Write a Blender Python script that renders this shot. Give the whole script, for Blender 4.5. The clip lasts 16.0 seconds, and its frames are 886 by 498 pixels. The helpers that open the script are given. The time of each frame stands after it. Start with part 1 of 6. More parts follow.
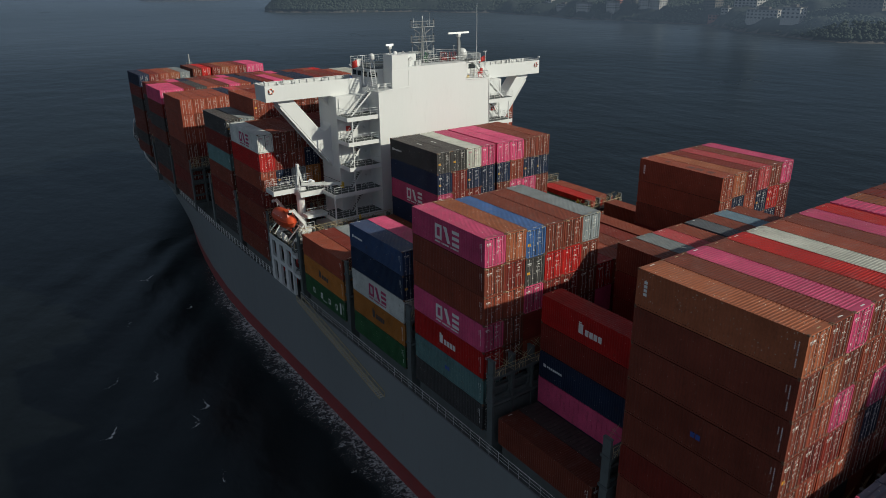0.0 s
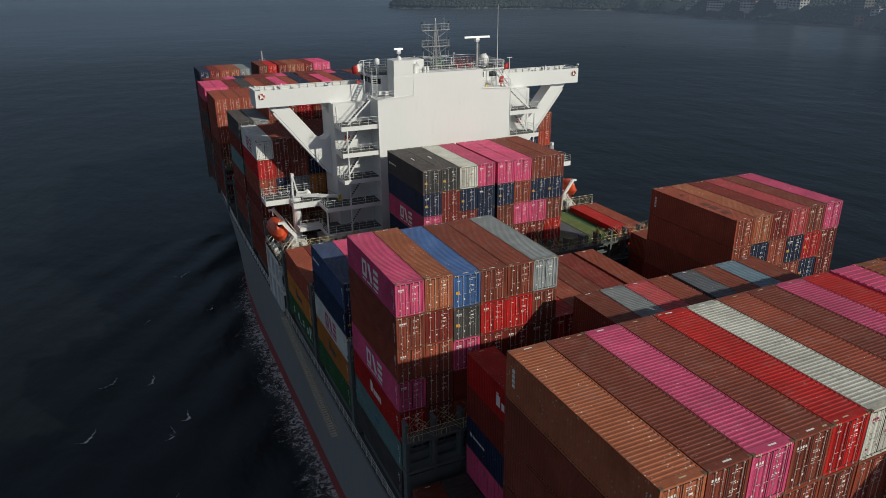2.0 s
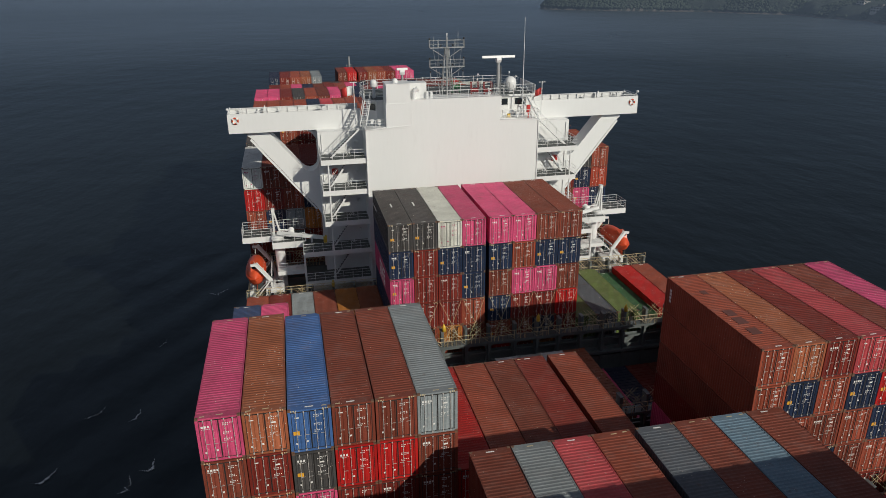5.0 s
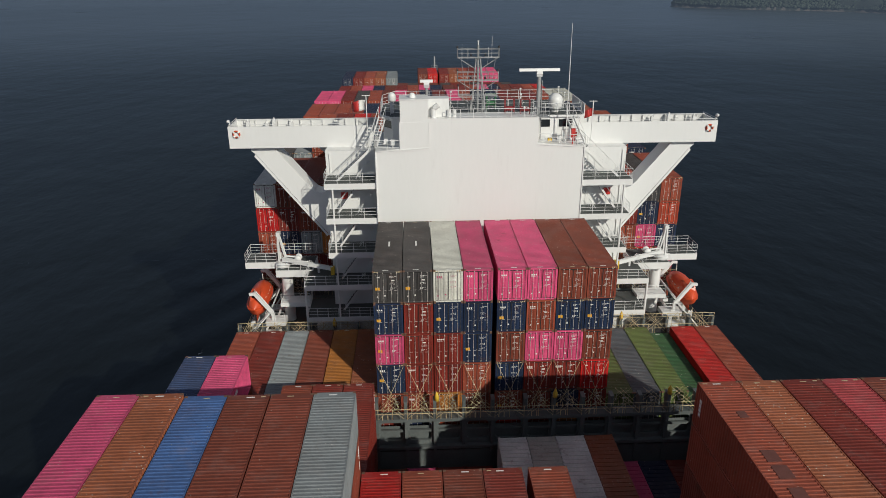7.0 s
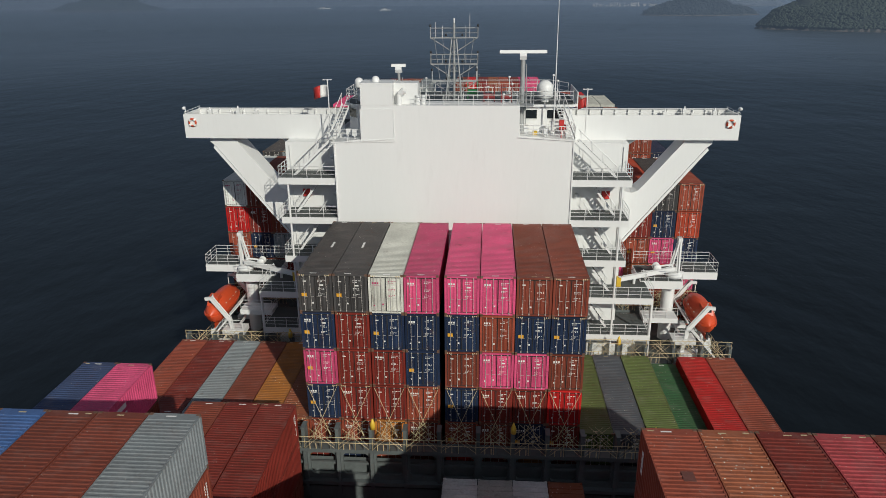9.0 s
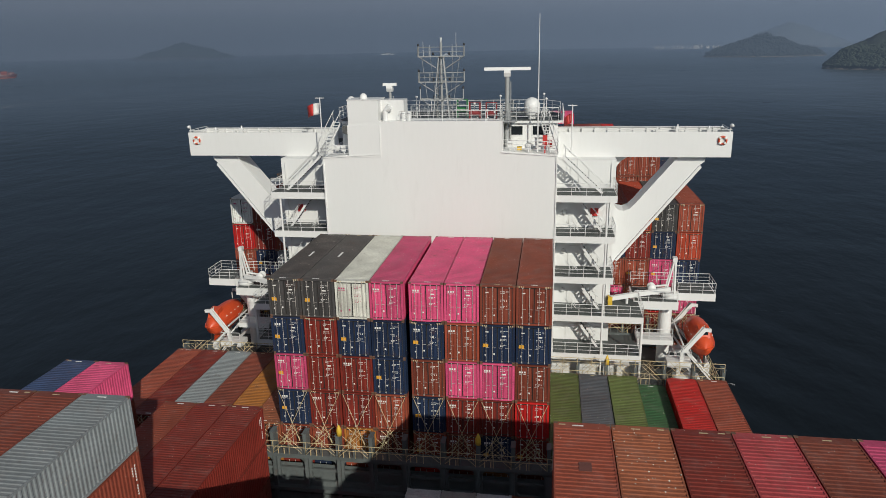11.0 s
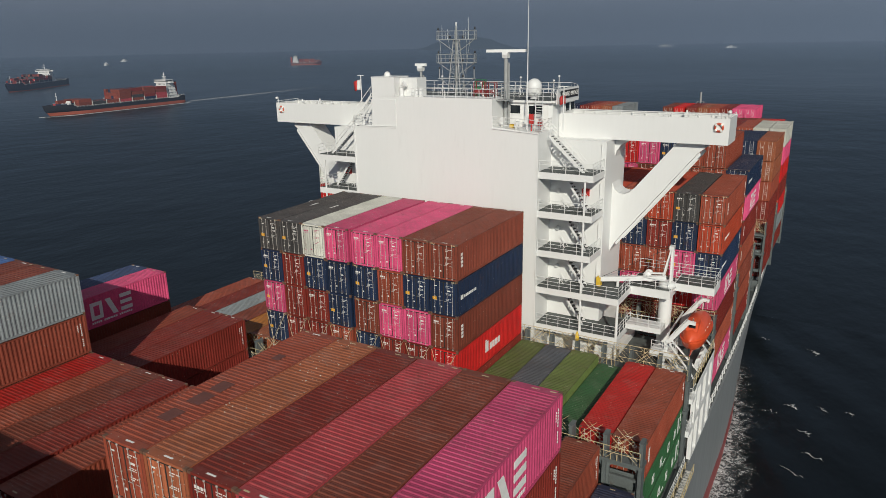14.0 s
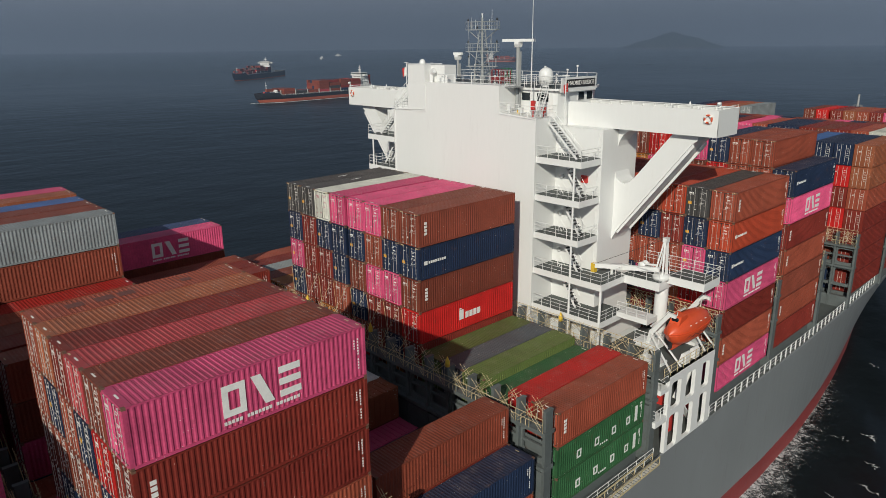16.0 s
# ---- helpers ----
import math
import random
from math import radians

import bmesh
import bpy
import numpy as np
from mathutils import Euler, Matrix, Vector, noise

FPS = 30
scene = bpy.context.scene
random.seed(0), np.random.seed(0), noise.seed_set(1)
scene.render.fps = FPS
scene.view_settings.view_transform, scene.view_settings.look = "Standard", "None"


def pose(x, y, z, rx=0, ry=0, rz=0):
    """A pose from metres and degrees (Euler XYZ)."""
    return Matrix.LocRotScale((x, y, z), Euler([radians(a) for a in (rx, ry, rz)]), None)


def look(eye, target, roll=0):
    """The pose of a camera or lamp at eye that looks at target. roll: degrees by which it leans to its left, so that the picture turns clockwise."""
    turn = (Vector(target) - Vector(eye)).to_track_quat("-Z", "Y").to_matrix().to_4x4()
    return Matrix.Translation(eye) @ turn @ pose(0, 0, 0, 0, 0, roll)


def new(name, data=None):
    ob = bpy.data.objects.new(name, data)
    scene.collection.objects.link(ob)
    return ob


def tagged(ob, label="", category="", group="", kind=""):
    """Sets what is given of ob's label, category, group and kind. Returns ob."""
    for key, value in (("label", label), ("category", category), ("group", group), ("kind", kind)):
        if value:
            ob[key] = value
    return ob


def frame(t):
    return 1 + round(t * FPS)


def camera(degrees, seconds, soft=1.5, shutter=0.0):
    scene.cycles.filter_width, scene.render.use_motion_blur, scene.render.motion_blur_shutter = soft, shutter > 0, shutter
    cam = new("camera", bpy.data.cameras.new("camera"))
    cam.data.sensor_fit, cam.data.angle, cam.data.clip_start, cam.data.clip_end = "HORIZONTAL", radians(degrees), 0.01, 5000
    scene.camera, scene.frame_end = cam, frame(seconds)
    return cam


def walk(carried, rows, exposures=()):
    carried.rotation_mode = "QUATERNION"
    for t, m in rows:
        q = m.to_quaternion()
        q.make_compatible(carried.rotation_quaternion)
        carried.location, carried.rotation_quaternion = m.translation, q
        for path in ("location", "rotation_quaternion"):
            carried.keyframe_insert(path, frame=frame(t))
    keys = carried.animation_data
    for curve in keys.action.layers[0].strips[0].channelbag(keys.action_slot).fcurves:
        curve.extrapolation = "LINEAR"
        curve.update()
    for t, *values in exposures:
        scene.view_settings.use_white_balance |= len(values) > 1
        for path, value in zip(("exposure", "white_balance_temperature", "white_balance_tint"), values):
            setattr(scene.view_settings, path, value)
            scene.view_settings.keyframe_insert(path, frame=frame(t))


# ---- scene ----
cam = camera(64.8, 16.0, 0.82)
PATH = [
    (0, (-61.675, -75.579, 59.398), (-60.612, -74.049, 58.67), -0.6),
    (0.5, (-56.614, -76.283, 59.369), (-55.62, -74.708, 58.641), -0.5),
    (1, (-51.616, -76.537, 59.428), (-50.69, -74.921, 58.698), -0.5),
    (1.5, (-46.879, -76.203, 59.475), (-46.021, -74.551, 58.744), -0.5),
    (2, (-42.118, -75.471, 59.515), (-41.341, -73.78, 58.782), -0.5),
    (2.5, (-37.551, -74.407, 59.591), (-36.853, -72.683, 58.858), -0.5),
    (3, (-33.101, -72.806, 59.481), (-32.467, -71.055, 58.751), -0.5),
    (3.5, (-28.984, -71.041, 59.518), (-28.412, -69.269, 58.788), -0.5),
    (4, (-25.16, -69.102, 59.602), (-24.651, -67.31, 58.872), -0.5),
    (4.5, (-21.701, -66.823, 59.791), (-21.249, -65.014, 59.06), -0.5),
    (5, (-18.547, -64.144, 60.018), (-18.15, -62.319, 59.286), -0.5),
    (5.5, (-15.558, -61.239, 60.228), (-15.222, -59.402, 59.496), -0.4),
    (6, (-12.593, -58.282, 60.369), (-12.332, -56.435, 59.635), -0.4),
    (6.5, (-9.51, -55.447, 60.387), (-9.348, -53.595, 59.648), -0.3),
    (7, (-6.506, -52.676, 60.075), (-6.429, -50.82, 59.337), -0.3),
    (7.5, (-3.316, -50.284, 59.067), (-3.32, -48.426, 58.326), -0.3),
    (8, (-0.557, -47.728, 57.58), (-0.579, -45.865, 56.852), -0.5),
    (8.5, (1.685, -45.767, 56.537), (1.622, -43.899, 55.825), -0.5),
    (9, (3.168, -44.88, 55.515), (3.04, -43.003, 54.836), -0.5),
    (9.5, (4.301, -44.629, 54.862), (4.111, -42.743, 54.218), -0.5),
    (10, (5.711, -44.729, 54.287), (5.481, -42.837, 53.675), -0.7),
    (10.5, (7.506, -45.019, 53.768), (7.244, -43.124, 53.183), -0.9),
    (11, (9.795, -45.338, 53.286), (9.497, -43.444, 52.722), -1.2),
    (11.5, (12.685, -45.525, 52.82), (12.333, -43.636, 52.268), -1.4),
    (12, (16.177, -45.575, 52.391), (15.746, -43.7, 51.845), -1.4),
    (12.5, (20.561, -44.931, 52.044), (20.038, -43.08, 51.495), -1.6),
    (13, (25.435, -44.326, 51.766), (24.794, -42.513, 51.214), -1.4),
    (13.5, (30.063, -44.39, 51.895), (29.246, -42.653, 51.335), -1.2),
    (14, (34.854, -43.932, 52.113), (33.876, -42.284, 51.541), -1.1),
    (14.5, (39.629, -42.573, 51.808), (38.506, -41.02, 51.236), -0.9),
    (15, (44.2, -40.712, 51.541), (42.965, -39.247, 50.97), -0.9),
    (15.5, (48.164, -39.17, 51.237), (46.855, -37.769, 50.668), -0.7),
    (16, (52.106, -37.42, 51.07), (50.717, -36.099, 50.5), -0.6),
]
walk(cam, [(t, look(eye, target, roll)) for t, eye, target, roll in PATH],
     [(0, 0.0, 6500, 4), (3.5, -0.02, 6500, 9), (7, 0.05, 6450, 9), (9, 0.05, 6350, 8), (12, 0.07, 6450, 9), (16, 0.1, 6500, 8)])

# ---- world, sun ----
SUN_WAY = Vector((-0.59, 1.0, -0.585)).normalized()
world = bpy.data.worlds.new("world")
scene.world = world
world.use_nodes = True
wn = world.node_tree
sky = wn.nodes.new("ShaderNodeTexSky")
sky.sky_type = "NISHITA"
sky.sun_disc = False
sky.sun_elevation = math.asin(-SUN_WAY.z)
sky.sun_rotation = math.atan2(-SUN_WAY.x, -SUN_WAY.y)
sky.air_density = 1.0
sky.dust_density = 0.9
sky.ozone_density = 3.0
wn.nodes["Background"].inputs["Strength"].default_value = 0.056
# thin haze takes most of the blue out of the sky
pale = wn.nodes.new("ShaderNodeHueSaturation")
pale.inputs["Saturation"].default_value = 0.42
wn.links.new(sky.outputs[0], pale.inputs["Color"])
tint = wn.nodes.new("ShaderNodeMix")
tint.data_type, tint.blend_type = "RGBA", "MULTIPLY"
tint.inputs["Factor"].default_value = 1.0
tint.inputs["B"].default_value = (0.95, 0.97, 1.04, 1)
wn.links.new(pale.outputs[0], tint.inputs["A"])
wn.links.new(tint.outputs["Result"], wn.nodes["Background"].inputs["Color"])
sun = new("sun", bpy.data.lights.new("sun", "SUN"))
sun.data.energy = 3.08
sun.data.angle = radians(0.6)
sun.data.color = (1.0, 0.952, 0.835)
sun.matrix_world = look((60, -110, 90), Vector((60, -110, 90)) + SUN_WAY)


# ---- mesh builder ----
class MB:
    """Collects vertices and faces, and gives them as one mesh."""

    def __init__(self):
        self.v, self.f, self.s = [], [], []

    def add(self, verts, faces, smooth=False):
        k = len(self.v)
        self.v += [tuple(p) for p in verts]
        self.f += [tuple(i + k for i in f) for f in faces]
        self.s += [smooth] * len(faces)
        return self

    def box(self, x0, x1, y0, y1, z0, z1):
        p = [(x, y, z) for x in (x0, x1) for y in (y0, y1) for z in (z0, z1)]
        return self.add(p, [(0, 1, 3, 2), (4, 6, 7, 5), (0, 4, 5, 1), (2, 3, 7, 6), (0, 2, 6, 4), (1, 5, 7, 3)])

    def tube(self, a, b, r, r2=None, n=6, caps=True):
        a, b = Vector(a), Vector(b)
        r2 = r if r2 is None else r2
        d = (b - a).normalized()
        u = d.orthogonal().normalized()
        w = d.cross(u)
        ring = [(math.cos(2 * math.pi * i / n + math.pi / n), math.sin(2 * math.pi * i / n + math.pi / n)) for i in range(n)]
        p = [a + (u * c + w * s) * r for c, s in ring] + [b + (u * c + w * s) * r2 for c, s in ring]
        self.add(p, [(i, (i + 1) % n, n + (i + 1) % n, n + i) for i in range(n)], n > 6)
        if caps:
            self.add(p, [tuple(range(n))[::-1], tuple(range(n, 2 * n))])
        return self

    def beam(self, a, b, w, h):
        """A square-edged bar from a to b, h high, w wide."""
        a, b = Vector(a), Vector(b)
        d = (b - a).normalized()
        side = d.cross(Vector((0, 0, 1)))
        side = side.normalized() if side.length > 1e-4 else Vector((1, 0, 0))
        up = side.cross(d)
        p = [q + side * (sx * w / 2) + up * (sz * h / 2) for q in (a, b) for sx in (-1, 1) for sz in (-1, 1)]
        return self.add(p, [(0, 1, 3, 2), (4, 6, 7, 5), (0, 4, 5, 1), (2, 3, 7, 6), (0, 2, 6, 4), (1, 5, 7, 3)])

    def prism(self, pts, axis, a, b):
        """A flat outline (two numbers a point) drawn out along an axis from a to b."""
        n = len(pts)
        put = {"x": lambda p, t: (t, p[0], p[1]), "y": lambda p, t: (p[0], t, p[1]), "z": lambda p, t: (p[0], p[1], t)}[axis]
        v = [put(p, a) for p in pts] + [put(p, b) for p in pts]
        f = [tuple(range(n)), tuple(range(n, 2 * n))[::-1]] + [(i, n + i, n + (i + 1) % n, (i + 1) % n) for i in range(n)]
        return self.add(v, f)

    def turned(self, prof, centre, n=20, axis="z"):
        """A profile of (radius, height) turned about an axis through centre."""
        c = Vector(centre)
        v = []
        for r, h in prof:
            for i in range(n):
                a = 2 * math.pi * i / n
                o = (r * math.cos(a), r * math.sin(a), h)
                o = {"z": o, "y": (o[0], o[2], o[1]), "x": (o[2], o[0], o[1])}[axis]
                v.append(c + Vector(o))
        f = []
        for k in range(len(prof) - 1):
            for i in range(n):
                j = (i + 1) % n
                f.append((k * n + i, k * n + j, (k + 1) * n + j, (k + 1) * n + i))
        self.add(v, f, True)
        return self

    def rail(self, pts, h=1.05, bars=3, gap=1.6, r=0.028):
        """Posts and bars of a guard rail along a line of points."""
        for a, b in zip(pts, pts[1:]):
            a, b = Vector(a), Vector(b)
            n = max(1, round((b - a).length / gap))
            for i in range(n + 1):
                p = a.lerp(b, i / n)
                self.tube(p, p + Vector((0, 0, h)), r, n=4, caps=False)
            for k in range(bars):
                z = Vector((0, 0, h * (k + 1) / bars))
                self.tube(a + z, b + z, r * (1.1 if k == bars - 1 else 0.8), n=4, caps=False)
        return self

    def holed(self, x0, x1, cell, hole, r, axis="x"):
        """A plate between x0 and x1 over a cell (a0, a1, z0, z1) with a round-cornered hole (a0, a1, z0, z1)."""
        a0, a1, c0, c1 = cell
        h0, h1, k0, k1 = hole
        oc = [(a1, c1), (a0, c1), (a0, c0), (a1, c0)]
        ic = [(h1 - r, k1 - r), (h0 + r, k1 - r), (h0 + r, k0 + r), (h1 - r, k0 + r)]
        n = 5
        ring = []
        for q in range(4):
            for i in range(n):
                g = math.pi / 2 * (q + i / (n - 1))
                ring.append((ic[q][0] + r * math.cos(g), ic[q][1] + r * math.sin(g)))
        put = (lambda x, p: (x, p[0], p[1])) if axis == "x" else (lambda x, p: (p[0], x, p[1]))
        m = 4 + 4 * n
        v = [put(x, p) for x in (x0, x1) for p in oc + ring]
        f = []
        for s in (0, m):
            for q in range(4):
                for i in range(n - 1):
                    f.append((s + q, s + 4 + q * n + i, s + 4 + q * n + i + 1))
                f.append((s + q, s + 4 + q * n + n - 1, s + 4 + ((q + 1) % 4) * n, s + (q + 1) % 4))
        for i in range(4 * n):
            j = (i + 1) % (4 * n)
            f.append((4 + i, 4 + j, m + 4 + j, m + 4 + i))
        for q in range(4):
            f.append((q, (q + 1) % 4, m + (q + 1) % 4, m + q))
        return self.add(v, f)

    def mesh(self, name, mat=None, fix=True):
        me = bpy.data.meshes.new(name)
        me.from_pydata(self.v, [], self.f)
        me.polygons.foreach_set("use_smooth", self.s)
        if fix:
            bm = bmesh.new()
            bm.from_mesh(me)
            bmesh.ops.recalc_face_normals(bm, faces=bm.faces)
            bm.to_mesh(me)
            bm.free()
        if mat:
            me.materials.append(mat)
        me.update()
        return me


def part(name, mb, mat, parent, label=""):
    ob = new(name, mb.mesh(name, mat) if isinstance(mb, MB) else mb)
    ob.parent = parent
    return tagged(ob, label)


def thing(name, label, category, mb=None, mat=None, group="", kind="", at=(0, 0, 0)):
    ob = new(name, mb.mesh(name, mat) if mb else None)
    ob.location = at
    return tagged(ob, label, category, group, kind)


# ---- materials ----
def material(name, colour, rough=0.5, metal=0.0, grain=0.15, scale=0.6, fine=9.0, bump=0.02, spread=0.0, rust=0.0, dust=0.0, streak=False, speck=0.0):
    """Paint or metal with two scales of variation, rust spots and dust that lies on what faces up."""
    m = bpy.data.materials.new(name)
    m.use_nodes = True
    t = m.node_tree
    n, l = t.nodes, t.links
    b = n["Principled BSDF"]
    b.inputs["Metallic"].default_value = metal
    b.inputs["Roughness"].default_value = rough
    b.inputs["Specular IOR Level"].default_value = 0.2 if dust else 0.5
    tc = n.new("ShaderNodeTexCoord")
    info = n.new("ShaderNodeObjectInfo")
    shift = n.new("ShaderNodeVectorMath")
    shift.operation = "ADD"
    l.new(tc.outputs["Object"], shift.inputs[0])
    far = n.new("ShaderNodeMath")
    far.operation = "MULTIPLY"
    far.inputs[1].default_value = 97.0
    l.new(info.outputs["Random"], far.inputs[0])
    l.new(far.outputs[0], shift.inputs[1])
    where = shift.outputs[0]
    if streak:
        mp = n.new("ShaderNodeMapping")
        mp.inputs["Scale"].default_value = (1.0, 1.0, 0.18)
        l.new(where, mp.inputs["Vector"])
        where = mp.outputs[0]
    big = n.new("ShaderNodeTexNoise")
    big.inputs["Scale"].default_value = scale
    big.inputs["Detail"].default_value = 5
    l.new(where, big.inputs["Vector"])
    small = n.new("ShaderNodeTexNoise")
    small.inputs["Scale"].default_value = fine
    small.inputs["Detail"].default_value = 3
    l.new(where, small.inputs["Vector"])
    mul = n.new("ShaderNodeMath")
    mul.operation = "MULTIPLY_ADD"
    mul.inputs[1].default_value = 0.6
    l.new(big.outputs["Fac"], mul.inputs[0])
    half = n.new("ShaderNodeMath")
    half.operation = "MULTIPLY"
    half.inputs[1].default_value = 0.4
    l.new(small.outputs["Fac"], half.inputs[0])
    l.new(half.outputs[0], mul.inputs[2])
    hsv = n.new("ShaderNodeHueSaturation")
    hsv.inputs["Color"].default_value = (*colour, 1)
    ramp = n.new("ShaderNodeMapRange")
    ramp.inputs["From Min"].default_value, ramp.inputs["From Max"].default_value = 0.3, 0.7
    ramp.inputs["To Min"].default_value, ramp.inputs["To Max"].default_value = 1 - grain, 1 + grain
    l.new(mul.outputs[0], ramp.inputs["Value"])
    if spread:
        own = n.new("ShaderNodeMapRange")
        own.inputs["To Min"].default_value, own.inputs["To Max"].default_value = 1 - spread, 1 + spread
        l.new(info.outputs["Random"], own.inputs["Value"])
        both = n.new("ShaderNodeMath")
        both.operation = "MULTIPLY"
        l.new(ramp.outputs[0], both.inputs[0])
        l.new(own.outputs[0], both.inputs[1])
        l.new(both.outputs[0], hsv.inputs["Value"])
    else:
        l.new(ramp.outputs[0], hsv.inputs["Value"])
    out = hsv.outputs["Color"]
    # brown dust by upward normal and noise; also tones down over-lit roofs
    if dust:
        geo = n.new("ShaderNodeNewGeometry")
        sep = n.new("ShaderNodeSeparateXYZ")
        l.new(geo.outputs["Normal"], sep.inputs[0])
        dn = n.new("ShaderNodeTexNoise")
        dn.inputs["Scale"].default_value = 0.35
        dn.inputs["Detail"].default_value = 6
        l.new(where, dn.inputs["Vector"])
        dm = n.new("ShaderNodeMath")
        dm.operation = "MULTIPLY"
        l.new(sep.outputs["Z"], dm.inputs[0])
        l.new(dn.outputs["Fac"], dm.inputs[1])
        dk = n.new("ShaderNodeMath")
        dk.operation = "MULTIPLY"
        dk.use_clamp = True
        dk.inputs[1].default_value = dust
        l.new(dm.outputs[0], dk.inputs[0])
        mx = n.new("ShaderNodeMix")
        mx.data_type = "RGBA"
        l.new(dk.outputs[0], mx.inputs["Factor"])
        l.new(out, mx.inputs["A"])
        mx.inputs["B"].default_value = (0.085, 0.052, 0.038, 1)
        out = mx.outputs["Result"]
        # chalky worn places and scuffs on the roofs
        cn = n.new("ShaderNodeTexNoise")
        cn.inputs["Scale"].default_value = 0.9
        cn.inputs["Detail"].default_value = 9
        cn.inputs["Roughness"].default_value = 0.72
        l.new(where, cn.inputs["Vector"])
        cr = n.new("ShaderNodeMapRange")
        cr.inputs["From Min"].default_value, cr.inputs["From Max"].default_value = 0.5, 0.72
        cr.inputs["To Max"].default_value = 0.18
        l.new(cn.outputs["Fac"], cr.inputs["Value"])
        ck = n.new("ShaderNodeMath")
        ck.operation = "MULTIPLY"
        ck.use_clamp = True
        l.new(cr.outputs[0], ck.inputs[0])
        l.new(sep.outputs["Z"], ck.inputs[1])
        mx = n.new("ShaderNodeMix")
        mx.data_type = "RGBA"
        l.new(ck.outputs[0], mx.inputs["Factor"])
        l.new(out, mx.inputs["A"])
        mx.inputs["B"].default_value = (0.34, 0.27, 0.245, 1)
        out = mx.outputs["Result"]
    if rust:
        rn = n.new("ShaderNodeTexNoise")
        rn.inputs["Scale"].default_value = 1.3
        rn.inputs["Detail"].default_value = 8
        rn.inputs["Roughness"].default_value = 0.7
        l.new(where, rn.inputs["Vector"])
        rm = n.new("ShaderNodeMapRange")
        rm.inputs["From Min"].default_value, rm.inputs["From Max"].default_value = 0.58, 0.73
        rm.inputs["To Max"].default_value = rust
        l.new(rn.outputs["Fac"], rm.inputs["Value"])
        mx = n.new("ShaderNodeMix")
        mx.data_type = "RGBA"
        l.new(rm.outputs[0], mx.inputs["Factor"])
        l.new(out, mx.inputs["A"])
        mx.inputs["B"].default_value = (0.10, 0.045, 0.028, 1)
        out = mx.outputs["Result"]
    if speck:
        # droppings and chipped spots in loose drifts
        vo = n.new("ShaderNodeTexVoronoi")
        vo.inputs["Scale"].default_value = 4.2
        l.new(shift.outputs[0], vo.inputs["Vector"])
        vm = n.new("ShaderNodeMath")
        vm.operation = "LESS_THAN"
        vm.inputs[1].default_value = speck
        l.new(vo.outputs["Distance"], vm.inputs[0])
        gm = n.new("ShaderNodeMath")
        gm.operation = "GREATER_THAN"
        gm.inputs[1].default_value = 0.52
        l.new(big.outputs["Fac"], gm.inputs[0])
        both2 = n.new("ShaderNodeMath")
        both2.operation = "MULTIPLY"
        l.new(vm.outputs[0], both2.inputs[0])
        l.new(gm.outputs[0], both2.inputs[1])
        mx = n.new("ShaderNodeMix")
        mx.data_type = "RGBA"
        l.new(both2.outputs[0], mx.inputs["Factor"])
        l.new(out, mx.inputs["A"])
        mx.inputs["B"].default_value = (0.62, 0.56, 0.48, 1)
        out = mx.outputs["Result"]
    l.new(out, b.inputs["Base Color"])
    rr = n.new("ShaderNodeMapRange")
    rr.inputs["To Min"].default_value, rr.inputs["To Max"].default_value = max(0.05, rough - 0.12), min(1, rough + 0.12)
    l.new(small.outputs["Fac"], rr.inputs["Value"])
    l.new(rr.outputs[0], b.inputs["Roughness"])
    if bump:
        bp = n.new("ShaderNodeBump")
        bp.inputs["Strength"].default_value = 0.5
        bp.inputs["Distance"].default_value = bump
        l.new(mul.outputs[0], bp.inputs["Height"])
        l.new(bp.outputs[0], b.inputs["Normal"])
    return m


TONES = {
    "brown": (0.185, 0.046, 0.029), "rust": (0.27, 0.062, 0.036), "maroon": (0.180, 0.026, 0.019), "orange": (0.42, 0.160, 0.036),
    "tan": (0.33, 0.105, 0.052), "pink": (0.58, 0.078, 0.180), "coral": (0.48, 0.070, 0.080), "red": (0.42, 0.016, 0.015),
    "navy": (0.016, 0.028, 0.062), "blue": (0.050, 0.115, 0.280), "sky": (0.125, 0.20, 0.26), "slate": (0.095, 0.110, 0.128), "denim": (0.035, 0.062, 0.135), "grey": (0.25, 0.28, 0.292),
    "pale": (0.55, 0.55, 0.49), "charcoal": (0.062, 0.060, 0.060), "green": (0.034, 0.108, 0.045), "lime": (0.11, 0.15, 0.046),
    "teal": (0.13, 0.23, 0.23), "white": (0.62, 0.63, 0.60), "vermilion": (0.42, 0.062, 0.030),
}
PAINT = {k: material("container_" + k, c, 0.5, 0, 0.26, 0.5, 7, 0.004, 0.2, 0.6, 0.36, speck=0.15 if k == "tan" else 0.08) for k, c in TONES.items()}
white_paint = material("white_ship_paint", (0.735, 0.738, 0.725), 0.4, 0, 0.018, 0.25, 4, 0.004, 0, 0.05, streak=True)
deck_paint = material("grey_green_deck_paint", (0.085, 0.095, 0.092), 0.7, 0, 0.25, 0.4, 5, 0.01)
frame_paint = material("dark_grey_frame_paint", (0.105, 0.120, 0.120), 0.55, 0, 0.2, 0.6, 6, 0.006, 0.1, 0.5)
hull_paint = material("blue_grey_hull_paint", (0.215, 0.230, 0.238), 0.42, 0, 0.10, 0.06, 1.2, 0.01, 0, 0.22, streak=True)
boot_paint = material("red_boot_topping", (0.26, 0.040, 0.040), 0.5, 0, 0.2, 0.15, 2, 0.01, 0, 0.3)
steel = material("galvanised_steel", (0.62, 0.60, 0.56), 0.45, 0.1, 0.2, 2, 20, 0.002)
